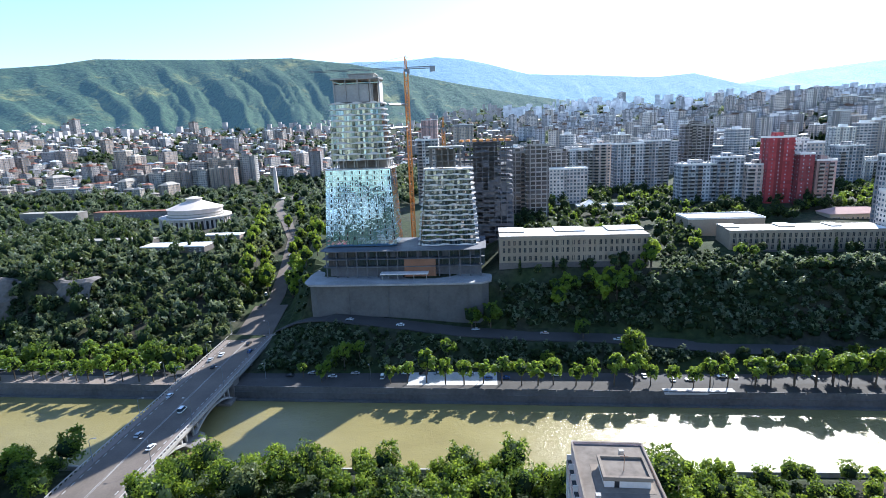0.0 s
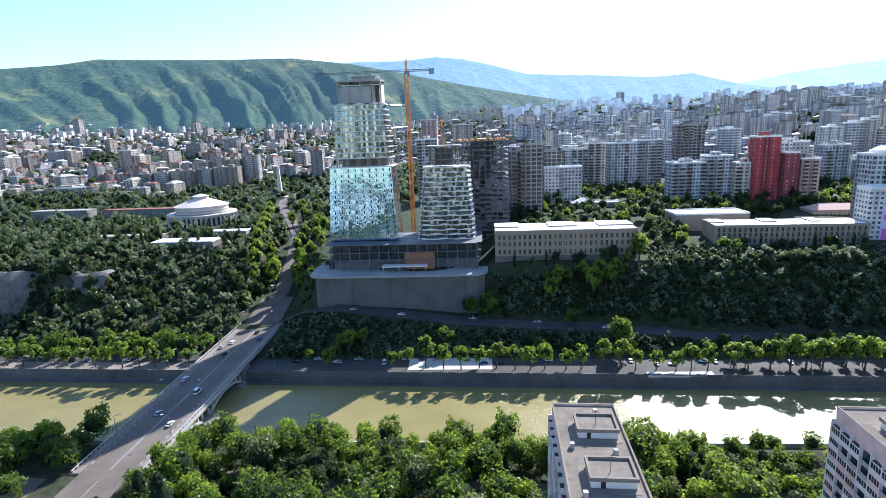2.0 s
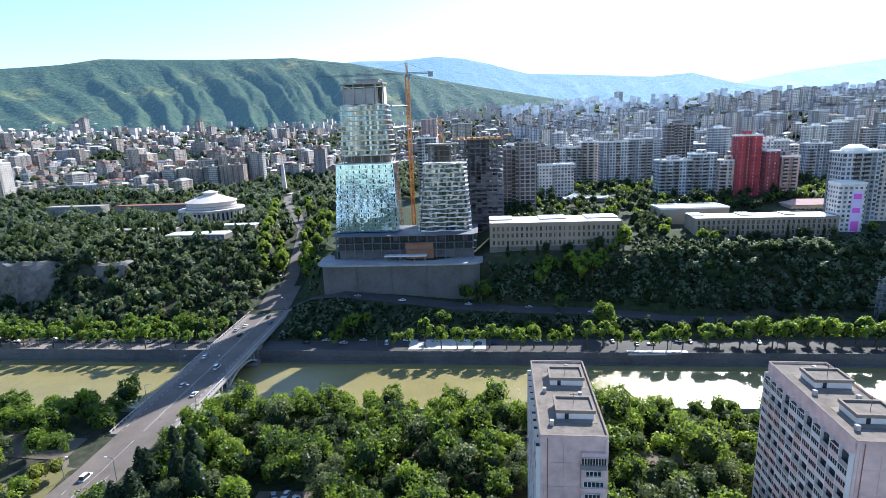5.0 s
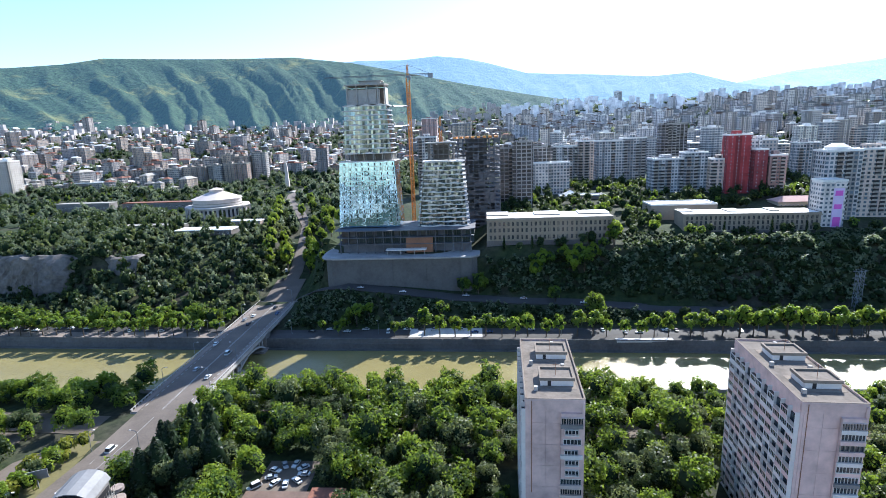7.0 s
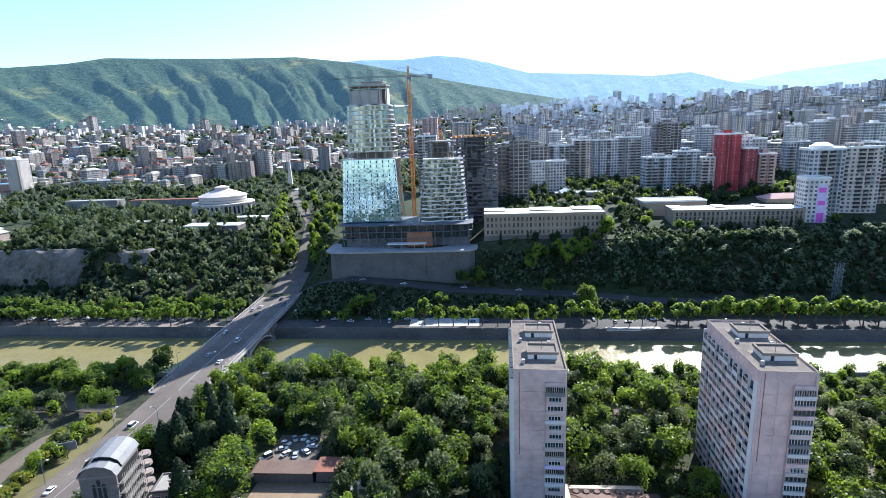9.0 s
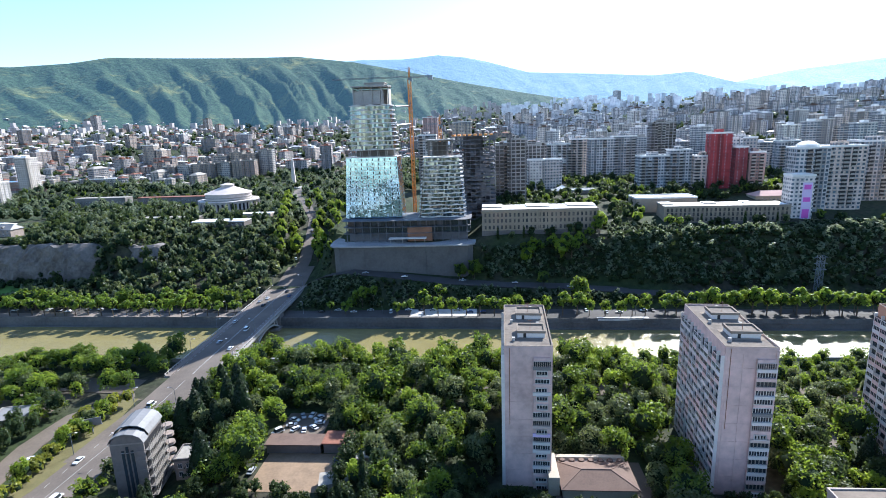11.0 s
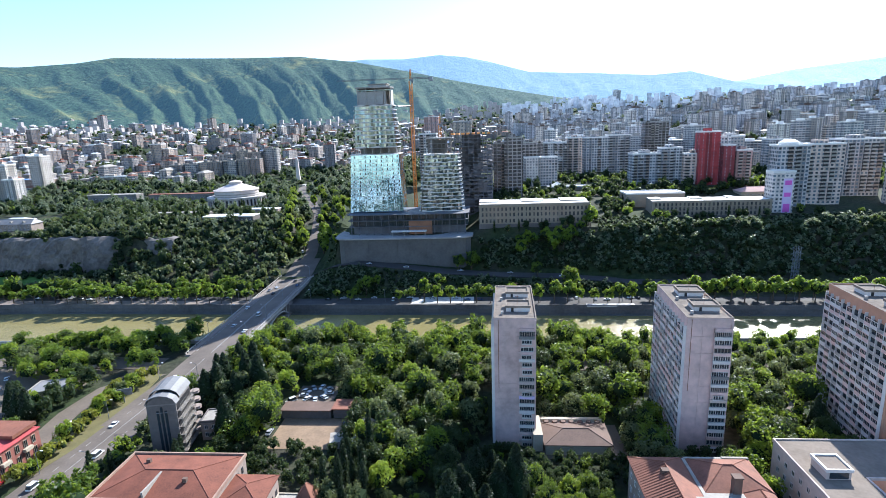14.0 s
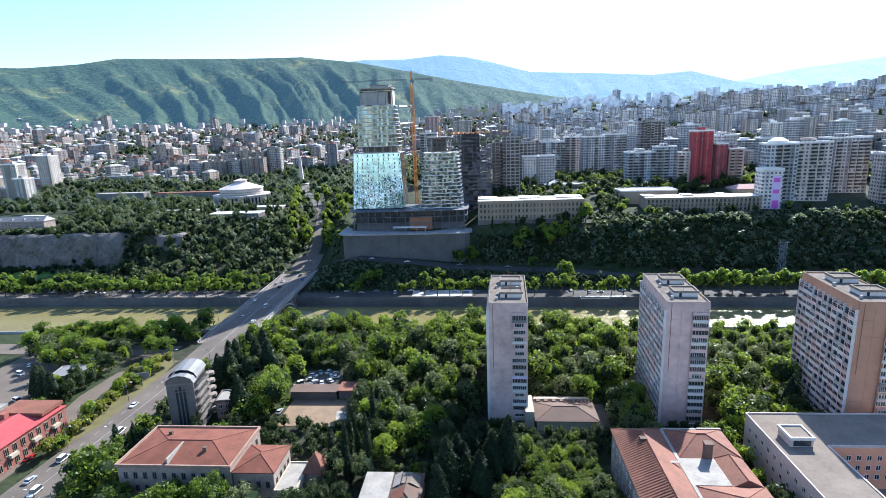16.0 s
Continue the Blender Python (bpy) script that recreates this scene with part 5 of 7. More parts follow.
windows(o, WIN_OLD, span(0.5, 12, 4), (3.0, 8.4)), windows(o, WIN_OLD, span(0.5, 13, 4), (3.0, 8.4), 12.6, 90)
o = walls("annex", pose(-64.6, 134, 9), 6.5, 14, 7.5, MAT["cream"], "cream annex with a flat pale roof beside the house", "house")
flat_roof(o, 6.5, 14, 7.5, MAT["roof_dirty"], MAT["cream"], high=0.5)
piece("door", Build().box(2.4, -0.1, 0, 3.5, -0.004, 2.1), MAT["dark"], o)
windows(o, WIN_OLD, span(0.5, 13, 3), (4.4,), 6.5, 90)
setting("pavement_lane", Build().box(-57.8, 128, 8.6, -52.5, 150, 9.14), MAT["paving"], "pale concrete lane between the houses")

# the tall narrow house with an arched gable and open galleries
o = thing("narrow_house", pose(-121.8, 175.2, 9, 0, 0, 10), "narrow gray house with arched gable, barrel roof and galleries", "house")
arch = [(0, -2), (10, -2), (10, 21.0), (9.2, 22.4), (7.4, 23.4), (5, 23.8), (2.6, 23.4), (0.8, 22.4), (0, 21.0)]
piece("wall", Build().ring([[(x, y, z) for x, z in arch] for y in (13.4, 0)]), MAT["plaster_gray"], o)
ra = [(-0.4, 20.8), (0.6, 22.6), (2.5, 23.7), (5, 24.1), (7.5, 23.7), (9.4, 22.6), (10.4, 20.8)]
for y0, y1, up in ((3.2, 13.9, 0.9), (-0.5, 3.0, 0.0)):
    sec = [(x, z + up) for x, z in ra] + [(x, z + up + 0.25) for x, z in reversed(ra)]
    rfb = Build().ring([[(x, y, z) for x, z in sec] for y in (y1, y0)])
    piece("roof", rfb, MAT["roof_gray"], o, "curved gray sheet roof")
for x in (3.6, 5, 6.4):
    piece("gable_window", Build().box(x - 0.42, -0.14, 2.0, x + 0.42, -0.004, 18.4 + (1.4 if x == 5 else 0)), MAT["glass_dark"], o)
    piece("window_rail", Build().box(x - 0.5, -0.2, 17.6, x + 0.5, -0.141, 17.8), MAT["steel"], o)
piece("stringcourse", Build().box(-0.15, -0.12, 20.5, 10.15, -0.004, 20.9), MAT["concrete_dark"], o)
for k in range(6):
    z = 1.6 + k * 3.2
    piece("gallery_void", Build().box(10.0, 0.8, z + 0.25, 10.12, 12.9, z + 2.9), MAT["dark"], o)
    piece("gallery_floor", Build().box(10.0, 0.5, z - 0.1, 11.5, 13.2, z + 0.16), MAT["concrete_dark"], o)
    piece("gallery_rail", Build().box(11.4, 0.5, z + 0.95, 11.5, 13.2, z + 1.05).box(11.4, 0.5, z + 0.5, 11.5, 13.2, z + 0.58), MAT["roof_dirty"], o)
    for i in range(13):
        piece("gallery_post", gallery_post, None, o, at=pose(11.45, 0.6 + i * 1.04, z))
    piece("corner_balcony", Build().box(8.2, -1.2, z - 0.1, 10.6, 0, z + 0.12).box(8.2, -1.2, z + 0.12, 10.6, -1.1, z + 1.0), MAT["plaster_gray"], o)
    piece("rear_balcony", Build().tube(11.2, 14.6, z - 0.1, z + 0.9, 1.7, k=12), MAT["plaster"], o)
o = walls("annex", pose(-110, 187, 9, 0, 0, 10), 9, 9, 7.5, MAT["plaster"], "worn low annex with a terrace behind the narrow house", "house")
flat_roof(o, 9, 9, 7.5, MAT["roof_dirty"], MAT["plaster_gray"], high=0.6)
windows(o, WIN, span(0.5, 8.5, 3), (2.4, 5.4)), windows(o, WIN, span(0.5, 8.5, 3), (2.4, 5.4), 9.0, 90)

# hip-roofed pair with a pale flat roof between them
o = walls("school", pose(39.5, 112, 9), 33.2, 44.8, 15.0, MAT["plaster"], "large house with rust-red ribbed roofs around a pale terrace", "house")
hip_roof(o, 14.5, 44.8, 15.0, 4.2, MAT["roof_rust"], 0.6, 0, 0)
hip_roof(o, 17.6, 15.0, 15.0, 3.6, MAT["roof_rust"], 0.4, 15.6, 29.8, name="roof_wing")
hip_roof(o, 17.6, 17.0, 15.0, 3.6, MAT["roof_rust"], 0.4, 15.6, 0, name="roof_wing")
piece("flat_terrace", Build().box(15.6, 17.4, 15.05, 25.2, 29.4, 15.5), MAT["roof_dirty"], o, "pale flat roof between the red roofs")
hip_roof(o, 7.6, 12.6, 15.0, 2.0, MAT["roof_rust"], 0.2, 25.5, 17.1, ridge=0.4, name="roof_wing")
piece("gutter", Build().box(14.6, 0, 15.0, 15.5, 44.6, 15.7), MAT["roof_dirty"], o)
piece("flashing", Build().box(11.0, 25.0, 16.9, 14.6, 26.0, 17.0).box(26.0, 44.2, 15.2, 33.4, 45.0, 16.0).box(15.2, 44.2, 15.2, 26.0, 45.0, 15.8), MAT["roof_dirty"], o)
piece("chimney", Build().box(22.5, 29.0, 15, 24.6, 30.8, 20.0).box(22.3, 28.8, 20.0, 24.8, 31.0, 20.4), MAT["roof_brown"], o)
piece("dormer", Build().box(5.4, 33.0, 17.5, 7.4, 34.6, 19.4), MAT["roof_brown"], o)
for x in (17.5, 20.5, 23.5, 26.5, 29.5):
    piece("roof_seam", Build().beam((x, 0.2, 15.4), (x, 8.4, 18.7), 0.07), MAT["roof_rust"], o)
for i in range(44):
    y = 0.5 + i * 1.0
    sb = Build().beam((-0.5, y, 15.35), (7.2 if 7.2 < y < 37.6 else max(0.1, min(y, 44.8 - y)), y, 19.3 if 7.2 < y < 37.6 else 15.3 + 0.56 * min(y, 44.8 - y)), 0.06)
    piece("roof_seam", sb, MAT["roof_rust"], o)
windows(o, WIN, span(1, 32, 9), (3, 7, 11.5)), windows(o, WIN, span(1, 44, 11), (3, 7, 11.5), 0.0, -90)

# white flat-roofed hall with an orange court
o = thing("hall", pose(86, 108, 9), "white flat-roofed hall around an orange courtyard", "hall")
piece("wall", Build().box(0, 42, -2, 62, 60, 14.4), MAT["hall_wall"], o), piece("wall", Build().box(0, 0, -2, 15, 42, 14.4), MAT["hall_wall"], o)
piece("court_wall", Build().box(15.0, 41.6, -2, 62, 41.99, 14.2), MAT["orange_wall"], o, "orange plastered courtyard wall")
piece("court_wall", Build().box(15.002, 0, -2, 15.4, 41.5, 14.2), MAT["orange_wall"], o, "orange plastered courtyard wall")
piece("court_floor", Build().box(15.4, 0, -1, 62, 41.5, 0.4), MAT["paving"], o)
windows(o, WIN, span(17, 61, 15), (4.5, 7.6, 10.8), 41.6)
piece("roof", Build().box(0.3, 42.3, 14.404, 61.7, 59.7, 14.7).box(0.3, 0.3, 14.404, 14.7, 42.3, 14.7), MAT["roof_lead"], o, "gray sheet roof")
for b in (Build().box(-0.2, 59.8, 14, 62.2, 60.2, 15.1), Build().box(-0.2, 0.4, 14, 0.2, 59.8, 15.1), Build().box(61.8, 42.4, 14, 62.2, 59.8, 15.1), Build().box(15.0, 41.5, 14.21, 62.2, 41.95, 14.95), Build().box(14.9, 0, 14.41, 15.4, 41.4, 14.95)):
    piece("parapet", b, MAT["hall_wall"], o)
piece("stair_hut", Build().box(4.0, 41, 14.7, 10.5, 48, 17.2), MAT["hall_wall"], o), piece("hut_roof", Build().box(4.3, 41.3, 17.2, 10.2, 47.7, 17.5), MAT["roof_lead"], o)
piece("hut_rim", Build().box(3.7, 40.7, 17.0, 10.8, 41.2, 17.9).box(3.7, 47.8, 17.0, 10.8, 48.3, 17.9).box(3.7, 41.2, 17.0, 4.2, 47.8, 17.9).box(10.3, 41.2, 17.0, 10.8, 47.8, 17.9), MAT["white"], o)
piece("hut_window", Build().box(4.8, 40.9, 15.0, 9.8, 40.996, 16.8), MAT["glass_dark"], o)
windows(o, WIN, span(2, 58, 15), (3.0, 7.0, 11), 0.0, -90)

# small houses and sheds
o = walls("house", pose(-38.5, 128, 9), 18, 16.5, 6.5, MAT["cream"], "small house with a patched brown roof and pale terrace", "house")
hip_roof(o, 9, 16.5, 6.5, 2.6, MAT["roof_brown"], 0.4, 9, 0), piece("terrace", Build().box(0, 0, 6.5, 8.6, 16.5, 7.2), MAT["roof_dirty"], o)
for x, y, w, d, m in ((9.5, 2, 4, 5, "roof_rust"), (12, 9, 5.4, 5, "roof_lead"), (9.2, 9, 2.4, 6, "roof_dirty")):
    piece("roof_patch", Build().ring([[(x + a * w, y + b * d, 7.0 + (4.6 - abs(x + a * w - 13.5)) * 0.58 + z) for a, b in ((0, 0), (0.5, 0), (1, 0), (1, 1), (0.5, 1), (0, 1))] for z in (0.0, 0.1)]), MAT[m], o)
o = walls("house", pose(-58, 142, 9), 6, 7, 8, MAT["plaster"], "little plaster house with a steep rust-red roof", "house")
hip_roof(o, 6, 7, 8, 5.2, MAT["roof_rust"], 0.4)
o = walls("house", pose(18, 180.5, 9), 22, 15, 4.0, MAT["cream"], "low house with a wide brown roof behind a garden wall", "house")
hip_roof(o, 22, 13, 4.0, 2.4, MAT["roof_brown"], 0.8)
piece("parapet", Build().box(-0.5, 15, 0, 22, 16.6, 5.0), MAT["cream"], o, "pale crumbling rear wall")
piece("side_wall", Build().box(-4.2, 2, 0, -0.9, 15, 6.5), MAT["cream"], o, "sunlit cream side wall")
for i in range(7):
    piece("roof_vault", Build().tube(1.6 + i * 3.1, 14.0, 3.5, 4.9, 1.4, 0.9, 8), MAT["roof_brown"], o)
o = walls("shed", pose(-85, 203, 9), 20, 6, 3.6, MAT["plaster_gray"], "long low shed with a flat brown roof", "shed", "sheds round the yard")
piece("roof", Build().box(-0.5, -0.8, 3.6, 20.4, 6.6, 4.0), MAT["roof_brown"], o)
o = walls("shed", pose(-64, 203.5, 9), 10, 7, 4.0, MAT["plaster_gray"], "low shed with a rusty roof", "shed", "sheds round the yard")
piece("roof", Build().box(-0.5, -0.8, 4.0, 10.5, 7.6, 4.4), MAT["roof_rust"], o)
for x, y in ((-59, 182), (-50, 196)):
    o = walls("garage", pose(x, y, 9, 0, 0, 12), 5, 6, 2.8, MAT["concrete"], "small garage with a pale sheet roof", "garage", "garages in the yard")
    piece("roof", Build().box(-0.4, -0.4, 2.8, 5.4, 6.4, 3.0), MAT["roof_dirty"], o)
o = walls("town_house", pose(-187, 146, 9), 19, 33, 9.6, MAT["brick"], "two-storey red brick house with a red sheet roof", "house")
hip_roof(o, 19, 33, 9.6, 2.6, MAT["roof_cherry"], 0.5)
piece("roof_hut", Build().box(4, 20, 10.4, 6.2, 22, 13.4), MAT["brick"], o)
piece("flat_end", Build().box(0.2, 23, 11.0, 18.6, 33.2, 12.3), MAT["roof_rust"], o)
windows(o, WIN_TALL, span(1, 32, 9), (2.6, 7.0), 19.0, 90), windows(o, WIN_TALL, span(1, 18, 5), (2.6, 7.0), 0)
for y in (8, 18, 27):
    piece("balcony", Build().box(19.0, y - 1.6, 4.3, 20.3, y + 1.6, 5.5), MAT["cream"], o)
o = walls("pavilion", pose(-206, 214, 9, 0, 0, 12), 14, 12, 4.6, MAT["plaster"], "pale pavilion with awnings by the crossing", "pavilion")
flat_roof(o, 14, 12, 4.6, MAT["roof_gray"], MAT["roof_dirty"], high=0.4)
o = walls("pavilion", pose(-224, 176, 9), 20, 14, 4.2, MAT["concrete"], "low building with a pale sheet roof", "pavilion")
flat_roof(o, 20, 14, 4.2, MAT["roof_dirty"], MAT["roof_dirty"], high=0.3)
# a simple stand-in for the dark gantry by the road
o = thing("billboard", pose(-160, 214, 9, 0, 0, 25), "steel roadside gantry with a gray panel", "billboard")
piece("post", Build().box(-0.2, -0.2, 0, 0.2, 0.2, 7), MAT["steel"], o), piece("panel", Build().box(-3.4, -0.15, 4, 3.4, 0.15, 7), MAT["roof_gray"], o), piece("panel_frame", Build().box(-3.6, -0.1, 3.8, 3.6, 0.1, 3.98), MAT["steel"], o)
o = walls("kiosk", pose(146, 214, 9), 9, 5, 3.2, MAT["concrete"], "kiosk with a pale awning", "kiosk")
piece("roof", Build().box(-0.8, -1.2, 3.2, 9.8, 5.6, 3.5), MAT["roof_white"], o)
# ---- buildings on the far plateau ----
def institute(at, w, d, h, label, raised, rows, n):
    o = walls("institute", at, w, d, h, MAT["stone"], label, "building", "long institutes on the plateau")
    flat_roof(o, w, d, h, MAT["roof_white"], MAT["stone"], high=0.4)
    for x0, x1 in raised:
        at = piece("attic", Build().box(x0, d * 0.45, h, x1, d - 0.35, h + 0.8), MAT["stone"], o, "raised roof block")
        piece("attic_roof", Build().box(x0 - 0.2, d * 0.44, h + 0.8, x1 + 0.2, d - 0.2, h + 1.0), MAT["roof_white"], at)
    piece("cornice", Build().box(-0.6, -0.7, h - 1.3, w + 0.6, 0, h - 0.7), MAT["stone"], o)
    piece("plinth", Build().box(-0.3, -0.35, -2, w + 0.3, -0.004, 2.2), MAT["plaster_gray"], o)
    windows(o, WIN_TALL, span(1, w - 1, n), rows)
    for x in span(1, w - 1, n // 2):
        piece("pilaster", Build().box(x - 0.25, -0.3, 2.2, x + 0.25, -0.004, h - 1.3), MAT["stone"], o)
    return o


py = thing("power_pylon", pose(204, 371, 12), "gray lattice power pylon on the shaded bank", "pylon")
piece("mast", lattice(Build(), (0, 0, -1), (0, 0, 26), 3.0, 2.6, 0.13), MAT["steel"], py)
for z in (17, 21, 25):
    piece("cross_arm", Build().beam((-4, 0, z), (4, 0, z), 0.12).beam((-4, 0, z), (0, 0, z + 1.6), 0.08).beam((4, 0, z), (0, 0, z + 1.6), 0.08), MAT["steel"], py)
institute(pose(-5.7, 418.0, 47, 0, 0, -0.6), 83.0, 26, 17.2, "long three-storey stone institute with a pale flat roof", ((0.2, 15), (33, 50), (63, 83)), (4.6, 9.4, 13.6), 27)
institute(pose(130, 438, 47, 0, 0, -3.0), 88, 21, 13.8, "long pale institute with a white flat roof among trees", ((0.2, 9), (32, 40), (60, 66)), (4.2, 7.8, 11.2), 28)
o = walls("institute", pose(118, 470, 50), 48, 22, 13, MAT["stone"], "low pale building behind the long institute", "building")
flat_roof(o, 48, 22, 13, MAT["concrete"], MAT["roof_white"])
o = walls("house", pose(228, 505, 48), 37, 16, 10, MAT["cream"], "cream house with a pale orange hipped roof", "house")
hip_roof(o, 37, 16, 10, 4, MAT["pink"], 0.6), windows(o, WIN, span(1, 36, 11), (3, 7))
o = walls("pavilion", pose(62, 548, 56), 40, 14, 6, MAT["plaster"], "low building with a pointed pale roof", "pavilion")
flat_roof(o, 40, 14, 6, MAT["concrete"], MAT["roof_white"]), hip_roof(o, 12, 12, 6.4, 4.5, MAT["roof_white"], 0.5, 4, 1, name="tent_roof")


def circus():
    o = thing("circus", pose(-287, 606, 44), "round white circus hall with a stepped conical roof", "circus")
    piece("wall", Build().tube(0, 0, -2, 11.0, 30.5, k=48), MAT["circus"], o)
    piece("terrace_roof", Build().tube(0, 0, 11.0, 12.0, 32, k=48), MAT["circus"], o)
    for i in range(44):
        a = 6.28319 * i / 44
        piece("column", Build().tube(31.7 * math.cos(a), 31.7 * math.sin(a), 0, 11, 0.5, k=6), MAT["circus"], o)
        piece("opening", opening, None, o, at=pose(30.55 * math.cos(a + 0.07), 30.55 * math.sin(a + 0.07), 5.5, 0, 0, math.degrees(a + 0.07) + 90))
    piece("drum", Build().tube(0, 0, 12.0, 18.5, 24, k=40), MAT["circus"], o)
    piece("drum_band", Build().tube(0, 0, 14.6, 15.4, 24.3, k=40).tube(0, 0, 12.0, 12.9, 25.5, k=40), MAT["roof_dirty"], o)
    piece("roof", Build().tube(0, 0, 18.5, 19.3, 25, k=40).tube(0, 0, 19.3, 25.5, 24.5, 7.5, 40), MAT["circus"], o)
    piece("lantern", Build().tube(0, 0, 25.5, 28, 7, k=24).tube(0, 0, 28, 30, 7.8, 0.8, 24), MAT["circus"], o)


opening = Build().box(-1.0, -0.2, -3.8, 1.0, 0.25, 3.8).mesh("opening", MAT["dark"])
circus()
o = thing("obelisk", pose(-277, 788, gz(-277, 788)), "tall pale stone monument with a tapering shaft", "monument")
piece("shaft", Build().ring([[(-s, -s * 0.7, z), (s, -s * 0.7, z), (s, s * 0.7, z), (-s, s * 0.7, z)] for z, s in ((0, 4.5), (1, 3.2), (40, 1.5), (41, 1.2))]), MAT["circus"], o)
piece("base", Build().box(-12, -10, -1, 12, 10, 1.4), MAT["concrete"], o)
o = thing("memorial_wing", pose(-238, 770, gz(-238, 770)), "low curved concrete wings around a lawn", "monument")
piece("wing", Build().ring([[(-20 + 5 * i, 6 * math.sin(i / 3), 0), (-20 + 5 * i, 6 * math.sin(i / 3) + 5, 0), (-20 + 5 * i, 6 * math.sin(i / 3) + 5, 1 + i * 0.9), (-20 + 5 * i, 6 * math.sin(i / 3), 1 + i * 0.9)] for i in range(9)]), MAT["concrete_dark"], o)
piece("lawn", Build().box(-22, -16, -0.6, 16, -4, 0.4), MAT["lawn"], o)
for x, y, w, d, h, m, rf, lab in ((-494, 636, 64, 14, 12, "concrete_dark", "roof_dirty", "long dark stone building with a pale roof"), (-428, 655, 92, 13, 9, "concrete_dark", "roof_rust", "long low building with a red sheet roof"),
                                  (-262, 480, 48, 16, 5, "plaster_gray", "roof_white", "low restaurant with a white flat roof among trees"), (-330, 512, 56, 11, 4.5, "plaster_gray", "roof_dirty", "low building with a pale roof on the hill"),
                                  (-236, 520, 30, 10, 6, "plaster", "roof_white", "small flat-roofed building on the hill"), (-420, 540, 40, 9, 5, "plaster_gray", "concrete", "low building on the hill edge")):
    o = walls("low_building", pose(x, y, gz(x + w / 2, y + d / 2)), w, d, h, MAT[m], lab, "building", "low buildings on the hill")
    flat_roof(o, w, d, h, MAT[rf], MAT[rf], high=0.4)
    windows(o, WIN, span(1, w - 1, int(w / 4)), (h * 0.55,))

o = walls("low_building", pose(-456, 447, gz(-425, 447)), 54, 13, 6.0, MAT["plaster"], "long gray house with a dark pitched roof above the cliff", "building", "low buildings on the hill")
hip_roof(o, 54, 13, 6.0, 4.2, MAT["roof_gray"], 0.6, ridge=1.5), windows(o, WIN, span(1, 53, 14), (2.0, 4.6))
for x in (9, 21, 33, 45):
    piece("dormer", Build().box(x, 1.2, 6.6, x + 1.6, 4.4, 8.8), MAT["roof_dirty"], o)
o = walls("low_building", pose(-452, 470, gz(-440, 470)), 24, 12, 7.0, MAT["cream"], "small pale house with a light sheet roof above the cliff", "building", "low buildings on the hill")
hip_roof(o, 24, 12, 7.0, 2.4, MAT["roof_white"], 0.5)
o = walls("low_building", pose(-700, 742, gz(-670, 742)), 66, 18, 15, MAT["cream_worn"], "long worn building with a pale blue sheet roof", "building", "low buildings on the hill")
flat_roof(o, 66, 18, 15, MAT["blue_sheet"], MAT["roof_white"], high=0.4), windows(o, WIN, span(1, 65, 18), (4, 8, 12))


def highrise(x, y, w, d, top, material, label, roof="roof_white", turn=0.0, hut=True, group="high-rise housing on the plateau", name="apartment_building", steps=0):
    z = min(gz(x, y), gz(x + w, y + d), gz(x, y + d), gz(x + w, y))
    h = top - z
    o = thing(name, pose(x, y, z, 0, 0, turn), label, "apartment building", group)
    material = MAT[material] if isinstance(material, str) else material
    piece("wall", Build().box(0, 0, -4, w, d, h), material, o)
    piece("roof", Build().box(0.4, 0.4, h + 0.004, w - 0.4, d - 0.4, h + 0.25), MAT[roof], o)
    rim = Build().box(-0.25, -0.25, h - 0.5, w + 0.25, 0.35, h + 0.9).box(-0.25, d - 0.35, h - 0.5, w + 0.25, d + 0.25, h + 0.9).box(-0.25, 0.35, h - 0.5, 0.35, d - 0.35, h + 0.9).box(w - 0.35, 0.35, h - 0.5, w + 0.25, d - 0.35, h + 0.9)
    piece("cornice", rim, MAT[roof], o)
    if hut:
        piece("roof_hut", Build().box(w * 0.3, d * 0.3, h, w * 0.62, d * 0.75, h + 3.6), material, o)
    r = random.Random(int(x * 7 + y))
    if y < 760 and x > -100 and h > 20 and hut and material != MAT["fac_red"]:
        cols = max(2, int(w / 5.5))
        for c in range(cols):
            cx, kind = w * (c + 0.5) / cols, r.random()
            if kind < (0.6 if steps else 0.35):
                mesh = BALCONY[r.randrange(3)]
                for k in range(1, int(h / 3.0)):
                    if r.random() < 0.93:
                        piece("balcony", mesh, None, o, at=pose(cx + r.uniform(-0.1, 0.1), -0.004, 3.0 * k))
            elif kind < 0.62:
                piece("bay", Build().box(cx - 1.5, -1.0, 2.5, cx + 1.5, -0.004, h - r.choice((0.8, 3.5, -1.2))), material, o)
        for _ in range(2):
            hx, hy = w * r.uniform(0.08, 0.8), d * r.uniform(0.1, 0.7)
            piece("roof_box", Build().box(hx, hy, h + 0.254, hx + r.uniform(1.2, 3.0), hy + r.uniform(1.2, 2.6), h + r.uniform(1.2, 2.6)), MAT["concrete"], o)
        piece("aerial", Build().tube(w * 0.45, d * 0.5, h + 3.6, h + 7.5, 0.09, 0.05, 5), MAT["steel"], o)
    return o


# the black box paints the shaded depth behind each rail
BALCONY = [two_mats(Build().box(-1.7, -0.5, 0.2, 1.7, -0.004, 2.4), MAT["dark"], Build().box(-1.9, -1.3, -0.12, 1.9, -0.004, 0.1).box(-1.9, -1.3, 0.1, 1.9, -1.2, 1.0), MAT[m], "balcony") for m in ("concrete", "roof_dirty", "plaster")]


